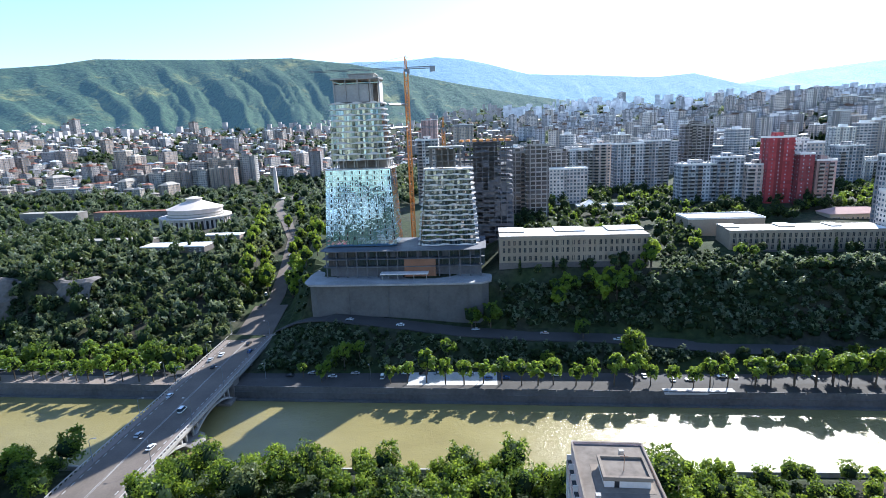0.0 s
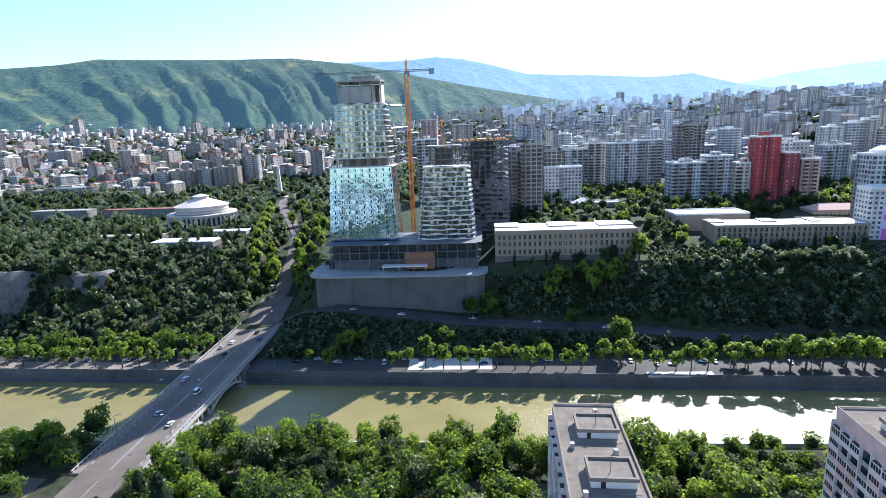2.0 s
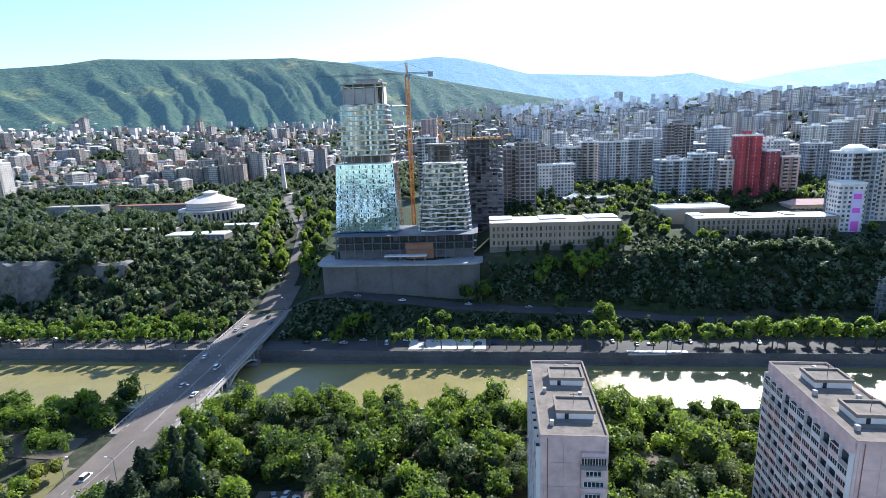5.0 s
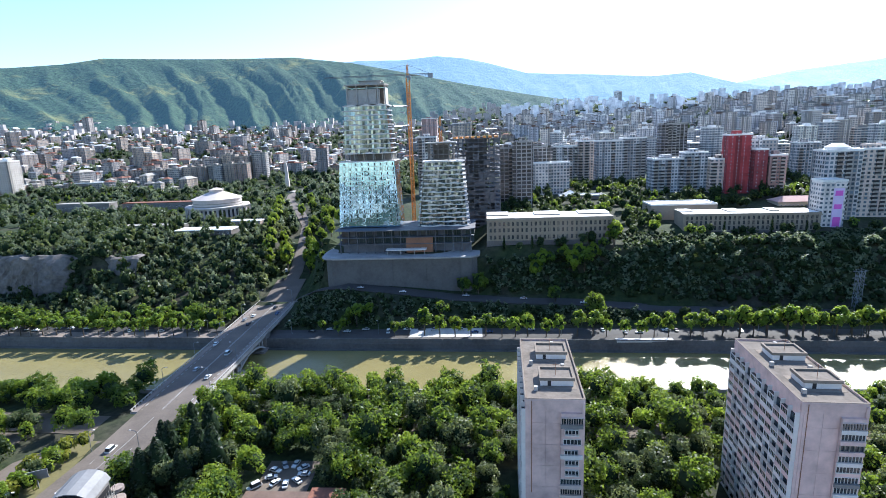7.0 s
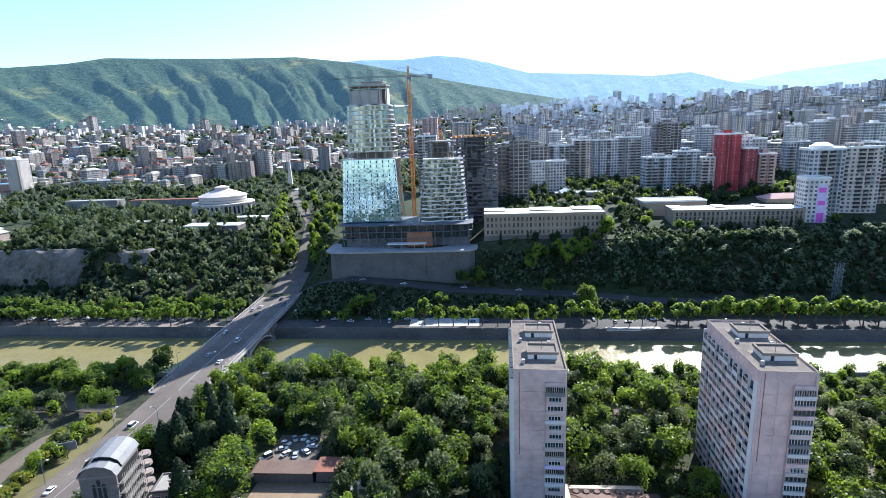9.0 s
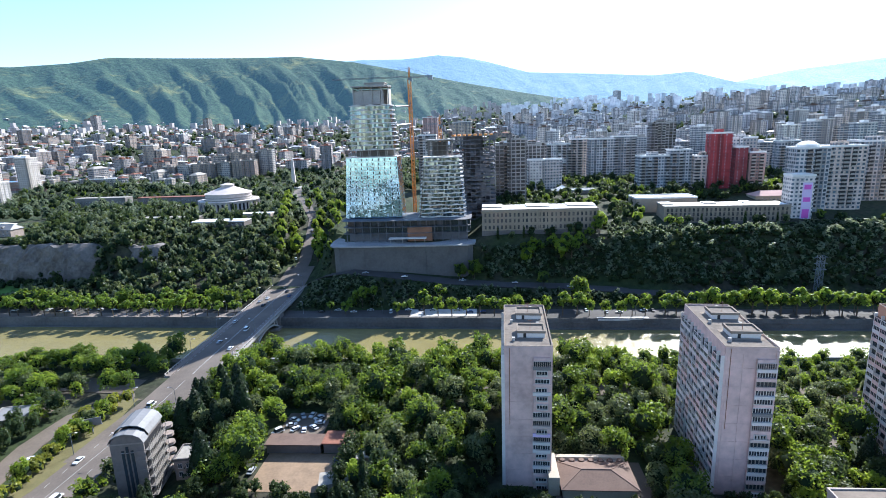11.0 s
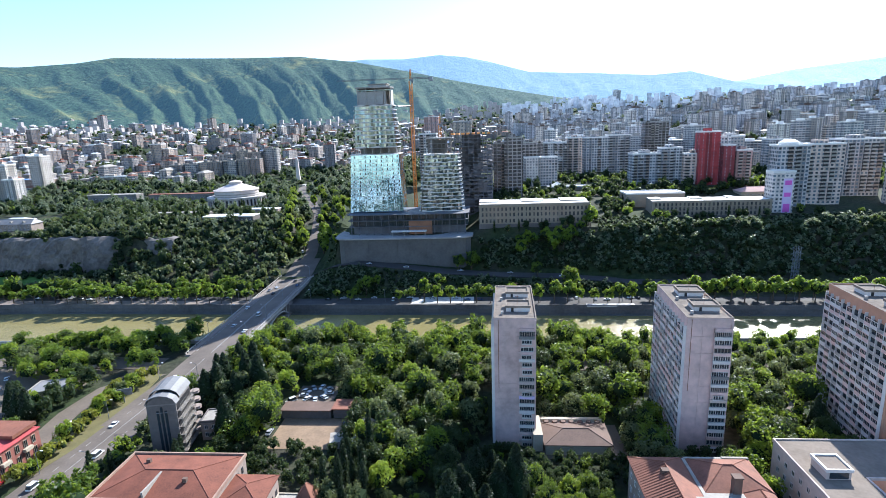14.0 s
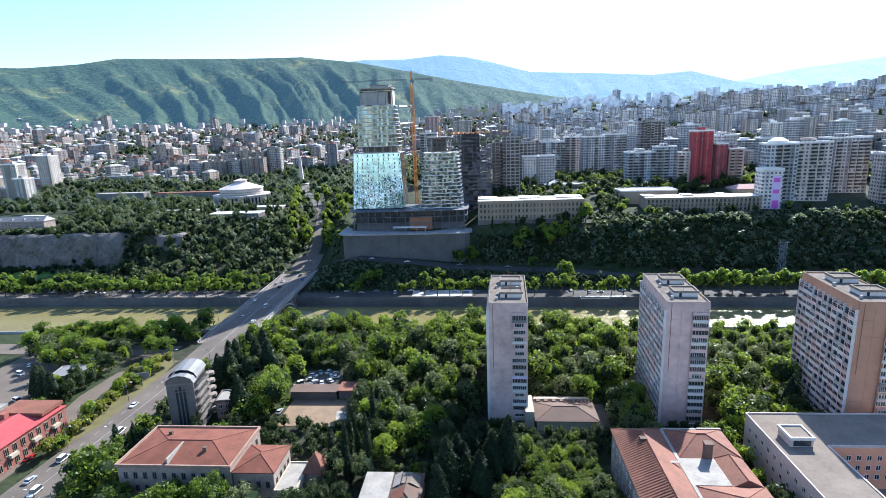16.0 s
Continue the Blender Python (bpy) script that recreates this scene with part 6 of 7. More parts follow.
highrise(209, 556, 19, 15, 111, "fac_red", "tall bright red clad apartment tower", turn=-3, steps=0)
highrise(229, 562, 24, 14, 106, "fac_white", "white apartment tower behind the red one", turn=-3)
highrise(228.5, 548, 10.5, 12, 98, "fac_maroon", "lower maroon clad apartment tower with a flat roof", turn=-3, hut=False)
highrise(240, 546, 14, 12, 93, "fac_pink", "pink plaster apartment tower beside the red", turn=-3)
highrise(313, 636, 21, 16, 99, "fac_dark", "dark gray apartment tower with flat roof", turn=-4)
highrise(336, 650, 44, 18, 84, FAC[2], "pale lower apartment house", turn=-4)
highrise(150, 572, 30, 16, 91, "fac_blue", "gray-blue apartment house with balconies", turn=3, steps=8)
highrise(178, 570, 20, 16, 96, "fac_blue", "gray-blue apartment house with rounded balconies", steps=10)
highrise(198, 564, 20, 15, 90, "fac_brown", "tan apartment house end", turn=-8)
highrise(118, 660, 27, 18, 107, "fac_dark", "large dark gray apartment house", steps=14)
highrise(145, 660, 25, 18, 109, "fac_dark", "large gray apartment house", steps=14)
highrise(101, 682, 20, 16, 107, "fac_brown", "tan apartment house with pale roof", steps=10)
highrise(61, 688, 42, 16, 102, "fac_white", "white apartment house with many windows", turn=-3, steps=0)
highrise(41, 578, 17, 14, 90, "fac_white", "white narrow apartment tower", hut=False)
highrise(58.5, 581, 17, 14, 90, "fac_dark", "gray narrow apartment tower", hut=False)
highrise(198, 698, 28, 18, 123, "fac_frame", "open dark concrete frame of a tower", roof="concrete")
highrise(18, 520, 17, 16, 112, "fac_frame", "dark frame tower with pale slabs", roof="concrete")
highrise(8, 530, 12, 14, 107, "fac_frame", "dark lower frame tower", roof="concrete")
highrise(36, 600, 26, 18, 105, "fac_frame", "concrete frame tower further back", roof="concrete")
hb = highrise(220.5, 440, 15.5, 14, 81, "fac_white", "white apartment house with a tall magenta banner", turn=-4, hut=False)
bz = 81 - hb.location.z
piece("banner", Build().box(7.4, -0.35, bz - 34, 13.8, -0.02, bz - 5), MAT["lilac"], hb, "tall lilac printed banner")
for z, h in ((bz - 10, 3.5), (bz - 19, 3.2), (bz - 31, 6.5)):
    piece("banner_mark", Build().box(8.3, -0.4, z, 13.0, -0.36, z + h), MAT["magenta"], hb, "magenta print")
highrise(231, 456, 23, 18, 100, "fac_dark", "gray apartment tower with a pale dome roof", turn=-4, steps=16)
o = thing("roof_dome", pose(242, 464, 101), "low pale dome on the tower roof", "dome")
piece("dome", Build().tube(0, 0, -1, 1.5, 7.6, k=20).tube(0, 0, 1.5, 3.8, 7.2, 3.4, 20), MAT["roof_white"], o)
highrise(258, 466, 28, 18, 100, "fac_brown", "brown apartment tower with balconies", turn=-4, steps=16)
highrise(300, 492, 33, 20, 102, "fac_dark", "wide gray apartment tower", turn=-4, steps=16)
highrise(318, 450, 26, 16, 90, "fac_brown", "tan apartment tower at the cliff edge", turn=-4, steps=14)
highrise(-74, 620, 20, 14, 118, "fac_white", "white and blue apartment tower behind the crane")
highrise(-130, 1200, 32, 20, 152, "fac_pink", "pinkish apartment tower in the valley")
highrise(-66, 1190, 40, 18, 140, FAC[0], "beige apartment house with a flat roof")
highrise(143, 1237, 62, 16, 114, "blue_sheet", "building with a bright blue sheet roof", roof="blue_sheet", hut=False)
highrise(630, 1245, 28, 20, 182, "fac_dark", "dark high-rise on the far hill", roof="concrete")
highrise(603, 1100, 26, 20, 162, FAC[0], "beige high-rise on the far hill")
highrise(632, 1104, 24, 20, 160, FAC[3], "beige high-rise with balconies on the far hill")
highrise(471, 900, 20, 16, 135, FAC[2], "pale slim high-rise on the slope")
highrise(494, 905, 22, 16, 128, FAC[0], "beige plaster high-rise with a flat roof")
highrise(558, 2400, 28, 24, 265, "fac_blue", "slim bluish tower far off", group="distant towers")
highrise(330, 1900, 24, 20, 184, "fac_blue", "slim bluish tower block far off", group="distant towers")
highrise(356, 1905, 18, 20, 172, "fac_blue", "slim bluish tower block far off", group="distant towers")
highrise(-629, 986, 22, 18, 115, OLD[2], "pale tall apartment tower")
highrise(-606, 988, 12, 16, 106, OLD[2], "beige plaster apartment tower in town")
highrise(-611, 795, 60, 16, 69, OLD[2], "yellowish stone office building")
highrise(-619, 640, 20, 16, 98, FAC[0], "beige apartment tower by the cliff"), highrise(-598, 630, 16, 16, 80, FAC[2], "yellow apartment tower by the cliff")
for i in range(7):
    highrise(-516 + i * 22, 856 + (i % 3) * 6, 21, 14, 81 + (i * 37 % 9), OLD[i % 3], "six-storey town house with balconies", roof="roof_dirty", steps=5)
for i in range(4):
    highrise(-452 + i * 25, 900 + (i % 2) * 8, 23, 14, 94 + (i * 29 % 8), OLD[(i + 1) % 3], "eight-storey pale town house", roof="roof_dirty")


# ---- the town: rows of houses that fill the valley ----
def town_kind(w, d, floors, mat, roof, pitched, label):
    h = floors * 3.0 + 0.8
    o = thing("town_building", pose(-200 - w * 3, -700 - d * 5 - floors * 30, 9), label, "building", "town buildings")
    piece("wall", Build().box(-w / 2, -d / 2, -9, w / 2, d / 2, h), mat, o)
    if pitched:
        b = Build()
        s = min(w, d) / 2
        e = [(-w / 2 - 0.5, -d / 2 - 0.5, h), (w / 2 + 0.5, -d / 2 - 0.5, h), (w / 2 + 0.5, d / 2 + 0.5, h), (-w / 2 - 0.5, d / 2 + 0.5, h)]
        r = [(-w / 2 + s, 0, h + s * 0.55), (w / 2 - s + 0.1, 0, h + s * 0.55)]
        b.v += e + r
        b.f += [(0, 1, 5, 4), (2, 3, 4, 5), (1, 2, 5), (3, 0, 4), (3, 2, 1, 0)]
        piece("roof", b, MAT[roof], o)
    else:
        piece("roof", Build().box(-w / 2 - 0.3, -d / 2 - 0.3, h, w / 2 + 0.3, d / 2 + 0.3, h + 0.5).box(-w * 0.1, -d * 0.2, h + 0.5, w * 0.18, d * 0.25, h + 3.2), MAT[roof], o)
    return o


rng = random.Random(11)
TOWN = []
for i in range(12):
    TOWN.append(town_kind(rng.choice((11, 14, 17, 21)), rng.choice((10, 12, 13)), rng.choice((2, 3, 4, 5, 5)), FAC[i % 4], rng.choice(("roof_gray", "roof_white", "roof_rust", "concrete", "roof_brown")), i % 3 != 0, "town house with a sheet roof"))
OLD_TOWN = [town_kind(rng.choice((9, 11, 14, 18)), rng.choice((9, 10, 12)), rng.choice((2, 3, 3, 4, 5)), OLD[i % 3], rng.choice(("roof_gray", "roof_rust", "roof_dirty", "roof_white", "roof_dirty")), i % 4 != 0, "old town house with a weathered sheet roof") for i in range(12)]
OLD_SLABS = [town_kind(rng.choice((20, 26, 34)), 13, rng.choice((6, 7, 8, 9)), OLD[(i + 1) % 3], rng.choice(("roof_dirty", "roof_gray", "roof_rust")), i % 2 == 0, "worn multi-storey apartment house in the old town") for i in range(6)]
SLABS = []
for i in range(8):
    SLABS.append(town_kind(rng.choice((22, 30, 38)), rng.choice((13, 15)), rng.choice((7, 8, 9, 9, 12)), FAC[(i + 1) % 4], rng.choice(("roof_white", "concrete", "roof_gray")), False, "multi-storey apartment house with a flat roof"))
POINTS = [town_kind(20, 18, rng.choice((12, 14, 16)), FAC[i % 4], "roof_white", False, "tall pale apartment tower with a flat roof") for i in range(4)]

KEEP_OUT = [(-520, 600, -330, 760), (-330, 560, -180, 860), (-180, 540, 20, 700), (20, 500, 280, 760), (280, 560, 360, 700), (-640, 620, -560, 700)]


def blocked(x, y, rects, pad=0.0):
    return any(x0 - pad < x < x1 + pad and y0 - pad < y < y1 + pad for x0, y0, x1, y1 in rects)


town_spots = []
yy = 700.0
while yy < 1750:
    step = 23 + (yy - 700) * 0.012
    xx = -0.98 * (yy + 60)
    while xx < 0.86 * (yy + 60):
        x, y = xx + rng.uniform(-6, 6), yy + rng.uniform(-6, 6)
        park = math.sin(x / 120 + 1.2) * math.cos(y / 95 + 0.4) > (0.62 if x < 150 else 0.7)
        if not (blocked(x, y, KEEP_OUT, 8) or park or (-340 < x < -60 and y < 900) or (y < 790 and -640 < x < -340)):
            town_spots.append((x, y))
        xx += step * rng.uniform(0.85, 1.25)
    yy += step * 1.02
MASS_WALL, MASS_ROOF = [Build(), Build(), Build(), Build()], [Build(), Build(), Build(), Build()]


def mass_house(x, y, w, d, h, turn):
    """A house of the far town: walls and a roof, added to the joined mass."""
    c, sn = math.cos(turn), math.sin(turn)
    z = gz(x, y)
    q = lambda a, b, zz: (x + a * c - b * sn, y + a * sn + b * c, zz)
    # east of 60 the walls whose colour carries the haze
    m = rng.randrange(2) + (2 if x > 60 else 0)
    foot = [(-w / 2, -d / 2), (w / 2, -d / 2), (w / 2, d / 2), (-w / 2, d / 2)]
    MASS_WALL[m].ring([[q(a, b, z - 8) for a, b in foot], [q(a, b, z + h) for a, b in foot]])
    r = MASS_ROOF[rng.choice((0, 0, 1, 2) if x > 60 else (0, 3, 2, 1, 3, 1, 1))]
    if h < 19 and rng.random() < 0.6:
        s = min(w, d) * 0.22
        r.ring([[q(a * 1.06, b * 1.08, z + h + 0.05) for a, b in foot], [q(a * 0.55, b * 0.04, z + h + s) for a, b in foot]])
    else:
        r.ring([[q(a * 1.02, b * 1.02, z + h + 0.05) for a, b in foot], [q(a * 1.02, b * 1.02, z + h + 0.6) for a, b in foot]])
        r.ring([[q(a * 0.3, b * 0.4, z + h + 0.6) for a, b in foot], [q(a * 0.3, b * 0.4, z + h + 3.2) for a, b in foot]])


town_spots.sort(key=lambda p: p[1])
for i, (x, y) in enumerate(town_spots):
    far_right = x > 60
    k = rng.random()
    turn = rng.choice((0, 90, 0)) + rng.gauss(-6, 7)
    tall, slab = (0.1, 0.42) if far_right else (0.006, 0.07)
    if i < 250:
        kind = rng.choice(POINTS) if k < tall else (rng.choice(SLABS if far_right else OLD_SLABS) if k < slab else rng.choice(TOWN if far_right else OLD_TOWN))
        copy_thing(kind, pose(x, y, gz(x, y) + 0.2, 0, 0, turn))
    else:
        w, d, h = (20, 18, rng.choice((36, 42, 48))) if k < tall else ((rng.choice((22, 30, 38)), 14, rng.choice((22, 25, 28))) if k < slab else (rng.choice((10, 12, 15, 20)), rng.choice((9, 11, 13)), rng.choice((6, 8, 11, 14))))
        mass_house(x, y, w, d, h, radians(turn))
# the same town behind the viewer, on the near side: it shows in the mirror glass of the tower
for i in range(90):
    x, y = rng.uniform(-420, 330), rng.uniform(-620, 60)
    if not -185 < x < -120:
        copy_thing(rng.choice(TOWN + SLABS + SLABS + POINTS), pose(x, y, 9, 0, 0, rng.choice((0, 90)) + rng.gauss(0, 4)))


def distant_town():
    """Houses too far to tell apart, as one mass."""
    west, east = Build(), Build()
    r = random.Random(21)
    for i in range(2600):
        az = radians(r.uniform(-46, 42))
        d = r.uniform(1700, 2650) if r.random() < 0.8 else r.uniform(2300, 3100)
        x, y = -8 + d * math.sin(az), 60 + d * math.cos(az)
        if az < radians(-12) and d > 2000 and r.random() < 0.93:
            continue
        if math.sin(x / 150) * math.cos(y / 130) > 0.75:
            continue
        z = gz(x, y) if az > radians(-5) else gz(x, y) - max(0, d - 2000) * 0.0
        w, e, h = r.uniform(8, 20), r.uniform(8, 14), r.choice((5, 7, 9, 12, 15, 15, 24, 36 if az > 0 else 9))
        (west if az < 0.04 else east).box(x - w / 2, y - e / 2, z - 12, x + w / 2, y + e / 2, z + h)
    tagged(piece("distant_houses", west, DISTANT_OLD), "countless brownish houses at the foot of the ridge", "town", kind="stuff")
    # the eastern houses take the wall colour that holds the haze
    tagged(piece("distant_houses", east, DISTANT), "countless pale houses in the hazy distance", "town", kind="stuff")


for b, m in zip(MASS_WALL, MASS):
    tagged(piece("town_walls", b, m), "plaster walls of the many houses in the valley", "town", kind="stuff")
for b, m in zip(MASS_ROOF, ("roof_gray", "roof_white", "roof_brown", "roof_rust")):
    tagged(piece("town_roofs", b, MAT[m]), "sheet roofs of the many houses in the valley", "town", kind="stuff")
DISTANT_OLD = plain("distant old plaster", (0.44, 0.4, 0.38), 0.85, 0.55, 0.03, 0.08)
# pale and bluish: haze over the eastern houses is painted in
DISTANT = plain("hazed distant plaster", (0.64, 0.66, 0.7), 0.8, 0.5, 0.03, 0.06)
distant_town()
# ---- planting ----
def put(kind, x, y, s=1.0, z=None):
    return copy_thing(kind, pose(x, y, (gz(x, y) if z is None else z) - 0.1, 0, 0, rng.uniform(0, 360)) @ Matrix.Diagonal((s, s, s * rng.uniform(0.9, 1.12), 1)))


rng = random.Random(77)
NEAR_OUT = [(-163, 90, -131, 284), (-184, 90, -163, 246), (-420, 254, -160, 263), (-117, 131, -57, 159), (-64, 133, -57, 150), (-1, 183, 18, 228), (61, 181, 83, 226), (121, 174, 144, 219), (37, 110, 75, 159), (84, 106, 150, 170), (-41, 126, -18, 146), (16, 178, 43, 199),
            (-126, 171, -104, 204), (-85, 184, -56, 212), (-86, 214, -68, 231), (-190, 144, -166, 181), (-252, 205, -232, 240), (-210, 212, -190, 228), (-226, 174, -202, 192), (-12, 251, 2, 262)]
LOW = [(-92, 160, -52, 181), (12, 160, 46, 180), (-10, 168, 20, 187), (60, 166, 84, 184), (-130, 158, -104, 176), (-64, 150, -36, 166), (-26, 128, 2, 150)]
placed, plan = [], []


def near_tree(kind, x, y, s=1.0, gap=2.2):
    if s > 0.55 and kind not in (CEDAR, CYPRESS) and blocked(x, y, LOW, 1.0):
        s, gap, kind = 0.5, gap * 0.6, NEAR[5]
    if x > 62 and y > 236:
        s = min(s, 0.62 if y > 250 else 0.75)
    if abs(x) > 0.93 * y + 14 or blocked(x, y, NEAR_OUT, 2.0) or any((x - a) ** 2 + (y - c) ** 2 < (gap + g) ** 2 for a, c, g in placed):
        return False
    placed.append((x, y, gap))
    plan.append((kind, x, y, s))
    return True


# conifers first, then the large trees that stand out, the belt above the water, and the gardens
for x, y in ((-131, 238), (-120, 227), (-120, 242), (-117, 215), (-106, 203), (-110, 227), (-111, 198), (-100, 187), (-109, 214), (-111, 238), (-121, 212), (-102, 222), (-126, 232), (-6, 155), (-1, 158), (1, 149), (-10, 147), (-13, 141), (-15, 135), (-8, 145), (-19, 133), (6, 152), (-3, 141), (-201, 203), (-194, 199), (-189, 197)):
    near_tree(CEDAR, x, y, rng.uniform(0.85, 1.2), 1.3)
for x, y in ((-44, 156), (-40, 153), (-49, 169), (-43, 176), (-45, 146), (-52, 152), (-42, 160), (-48, 161), (-47, 151), (-128, 154), (-107, 169), (-104, 172), (-126, 160)):
    near_tree(CYPRESS, x, y, rng.uniform(0.9, 1.15), 0.9)
for x, y in ((-238, 239), (-221, 232), (-219, 246), (-215, 257), (-205, 240), (-183, 209), (-177, 193), (-193, 265), (-187, 269), (-181, 278), (-169, 262), (-178, 249), (-170, 248), (-168, 286), (-172, 272), (-201, 261), (-228, 252), (-246, 250)):
    near_tree(NEAR[1] if rng.random() < 0.6 else NEAR[0], x, y, rng.uniform(0.85, 1.2), 1.4)
for x, y in ((-113, 229), (-99, 242), (-97, 238), (-96, 211), (-95, 184), (-84, 178), (-47, 219), (-46, 246), (-27, 196), (-47, 184), (-39, 180), (-33, 167), (-35, 157), (-10, 185), (-20, 178), (-23, 169), (7, 175), (-35, 212), (-88, 170), (-72, 168), (-100, 128), (-88, 126), (-91, 131), (-132, 173), (-140 + 9, 146)):
    near_tree(NEAR[0] if rng.random() < 0.5 else NEAR[1], x, y, rng.uniform(0.9, 1.15), 2.0)
for x, y in ((42, 259), (70, 274), (58, 259), (47, 276), (89, 200), (97, 208), (88, 177), (91, 160), (80, 170), (119, 208), (112, 225), (130, 262), (127, 250), (22, 276), (100, 270), (150, 262), (165, 256)):
    near_tree(NEAR[1] if rng.random() < 0.65 else NEAR[2], x, y, rng.uniform(0.9, 1.15), 1.8)
for x, y in ((-122, 168), (-116, 167.4), (-110, 168.6), (-127, 167), (-105, 168), (-101, 176), (-119, 163), (-113, 163), (-106, 163)):
    near_tree(NEAR[5] if rng.random() < 0.7 else NEAR[3], x, y, 0.54, 0.8)
for x, y in ((11, 158), (11, 146), (5, 141), (15, 151), (20, 142), (17, 165), (25, 150), (29, 159), (32, 146), (22, 157)):
    near_tree(NEAR[3] if rng.random() < 0.5 else NEAR[0], x, y, rng.uniform(0.6, 1.0), 1.2)
for i in range(150):
    x = -130 + i * 2.9 + rng.uniform(-1.2, 1.2)
    near_tree(rng.choice((NEAR[0], NEAR[1], NEAR[1], NEAR[2])), x, 270 + rng.uniform(-7, 9), rng.uniform(0.8, 1.05) * (1 if x < 60 else 0.75), 2.0)
for i in range(70):
    near_tree(rng.choice((NEAR[0], NEAR[1], NEAR[3])), -186 - i * 3.4, 270 + rng.uniform(-4, 5), rng.uniform(0.5, 0.85), 1.5)
for i in range(60):
    near_tree(rng.choice((NEAR[0], NEAR[5], NEAR[4], NEAR[1])), -192 - i * 3.2, 247 + rng.uniform(-6, 4), rng.uniform(0.65, 0.95), 1.6)
for x, y in ((-160, 158), (-160, 149), (-160, 142), (-118, 146), (-119, 136), (-122, 168), (-160, 166), (-159, 176), (-133, 160), (-134, 210), (-133, 222), (-134, 184), (-133, 198)):
    near_tree(NEAR[4] if rng.random() < 0.5 else NEAR[3], x, y, rng.uniform(0.6, 0.95), 1.0)
for _ in range(4200):
    x, y = rng.uniform(-130, 240), rng.uniform(126, 270)
    dusky = -60 < x < 6 and y < 190
    near_tree(rng.choice((NEAR[4], NEAR[5], NEAR[5], NEAR[5], NEAR[5])) if dusky else rng.choice((NEAR[0], NEAR[5], NEAR[2], NEAR[4], NEAR[5], NEAR[1], NEAR[4])), x, y, rng.choice((0.5, 0.65, 0.8, 0.9, 1.0, 1.15)) * rng.uniform(0.92, 1.08), 2.5)
for _ in range(1500):
    near_tree(rng.choice((NEAR[3], NEAR[5])), rng.uniform(-130, 240), rng.uniform(126, 275), rng.uniform(0.4, 0.7), 0.9)
for _ in range(300):
    near_tree(rng.choice((NEAR[3], NEAR[1], NEAR[5], NEAR[0])), rng.uniform(-330, -187), rng.uniform(150, 262), rng.uniform(0.6, 1.0), 2.4)
NEAR_OUT = [(-157.0, 90, -137, 262), (-181, 90, -170, 240)]
for x, y in ((-168, 221), (-163, 197), (-165, 207), (-167, 214), (-161, 188), (-161, 228), (-158.5, 180), (-160, 236), (-164, 232), (-159, 172), (-160, 160)):
    near_tree(YELLOW, x, y, rng.uniform(0.6, 1.25), 0.8)
for x, y in ((-184, 200), (-185.5, 215), (-187, 228), (-189, 240), (-184, 188), (-186, 208), (-190, 222), (-199, 236), (-192, 214)):
    near_tree(NEAR[1] if rng.random() < 0.4 else NEAR[5], x, y, rng.uniform(0.75, 1.05), 0.8)
for x, y in ((-212, 236), (-226, 240), (-236, 232), (-252, 244), (-262, 252), (-244, 262), (-232, 262), (-274, 246), (-284, 256)):
    near_tree(NEAR[0] if rng.random() < 0.6 else NEAR[5], x, y, rng.uniform(0.75, 1.05), 1.0)
for i in range(46):
    y = 112 + i * 2.5 + rng.uniform(-1, 1)
    near_tree(rng.choice((NEAR[3], NEAR[4], YELLOW, NEAR[1])), -160.5 + rng.uniform(-2, 1.5) - (2.5 if y > 190 else 0), y, rng.uniform(0.35, 0.85), 0.7)
    near_tree(rng.choice((NEAR[3], NEAR[5], NEAR[4])), -134.5 + rng.uniform(-1, 2.5), y, rng.uniform(0.35, 0.7), 0.7)
for x, y in ((-136, 150), (-135.5, 140), (-135, 176), (-135.5, 192), (-135, 128)):
    near_tree(NEAR[3], x, y, rng.uniform(0.8, 1.1), 0.8)


for x, y, s in ((-134, 143, 1.1), (-120, 149, 0.8), (-125, 143, 1.0), (-113, 132, 1.0), (-96, 130.5, 1.05), (-160, 150, 0.7), (-159, 143, 0.75), (-158, 172, 0.6), (-134, 176, 0.65), (-165, 212, 0.75), (-182, 262, 1.1), (-188, 268, 1.0), (-163, 266, 0.9), (-197, 262, 0.9)):
    near_tree(NEAR[1] if s < 0.9 else NEAR[0], x, y, s, 0.5)
for i in range(26):
    near_tree(NEAR[rng.choice((0, 0, 1, 5))], -166 - i * 3.1, 277 + rng.uniform(-7, 4), rng.uniform(0.7, 1.0), 0.6)
for x, y, s in ((81, 158, 0.95), (79, 164, 0.7), (90, 201, 1.15), (86, 174, 1.0), (80.5, 147, 0.7)):
    near_tree(NEAR[1], x, y, s, 0.5)


def join_trees(name, label, trees):
    """Trees past the count that can be told apart, joined kind by kind."""
    for proto in dict.fromkeys(k.name for k, *_ in trees):
        seed, mat, kw = STOCK[proto]
        kw = dict(kw, leaves=int(kw["leaves"] * 0.4), size=kw["size"] * 1.5)
        mine = [(x, y, s) for k, x, y, s in trees if k.name == proto and s >= 0.72]
        small = [(x, y, s) for k, x, y, s in trees if k.name == proto and s < 0.72]
        for j in range(4):
            join(name, label, mine[j::4], [(mat, kw)])
        join(name, label, small, [(mat, dict(kw, leaves=int(kw["leaves"] * 0.4), size=kw["size"] * 1.5))])


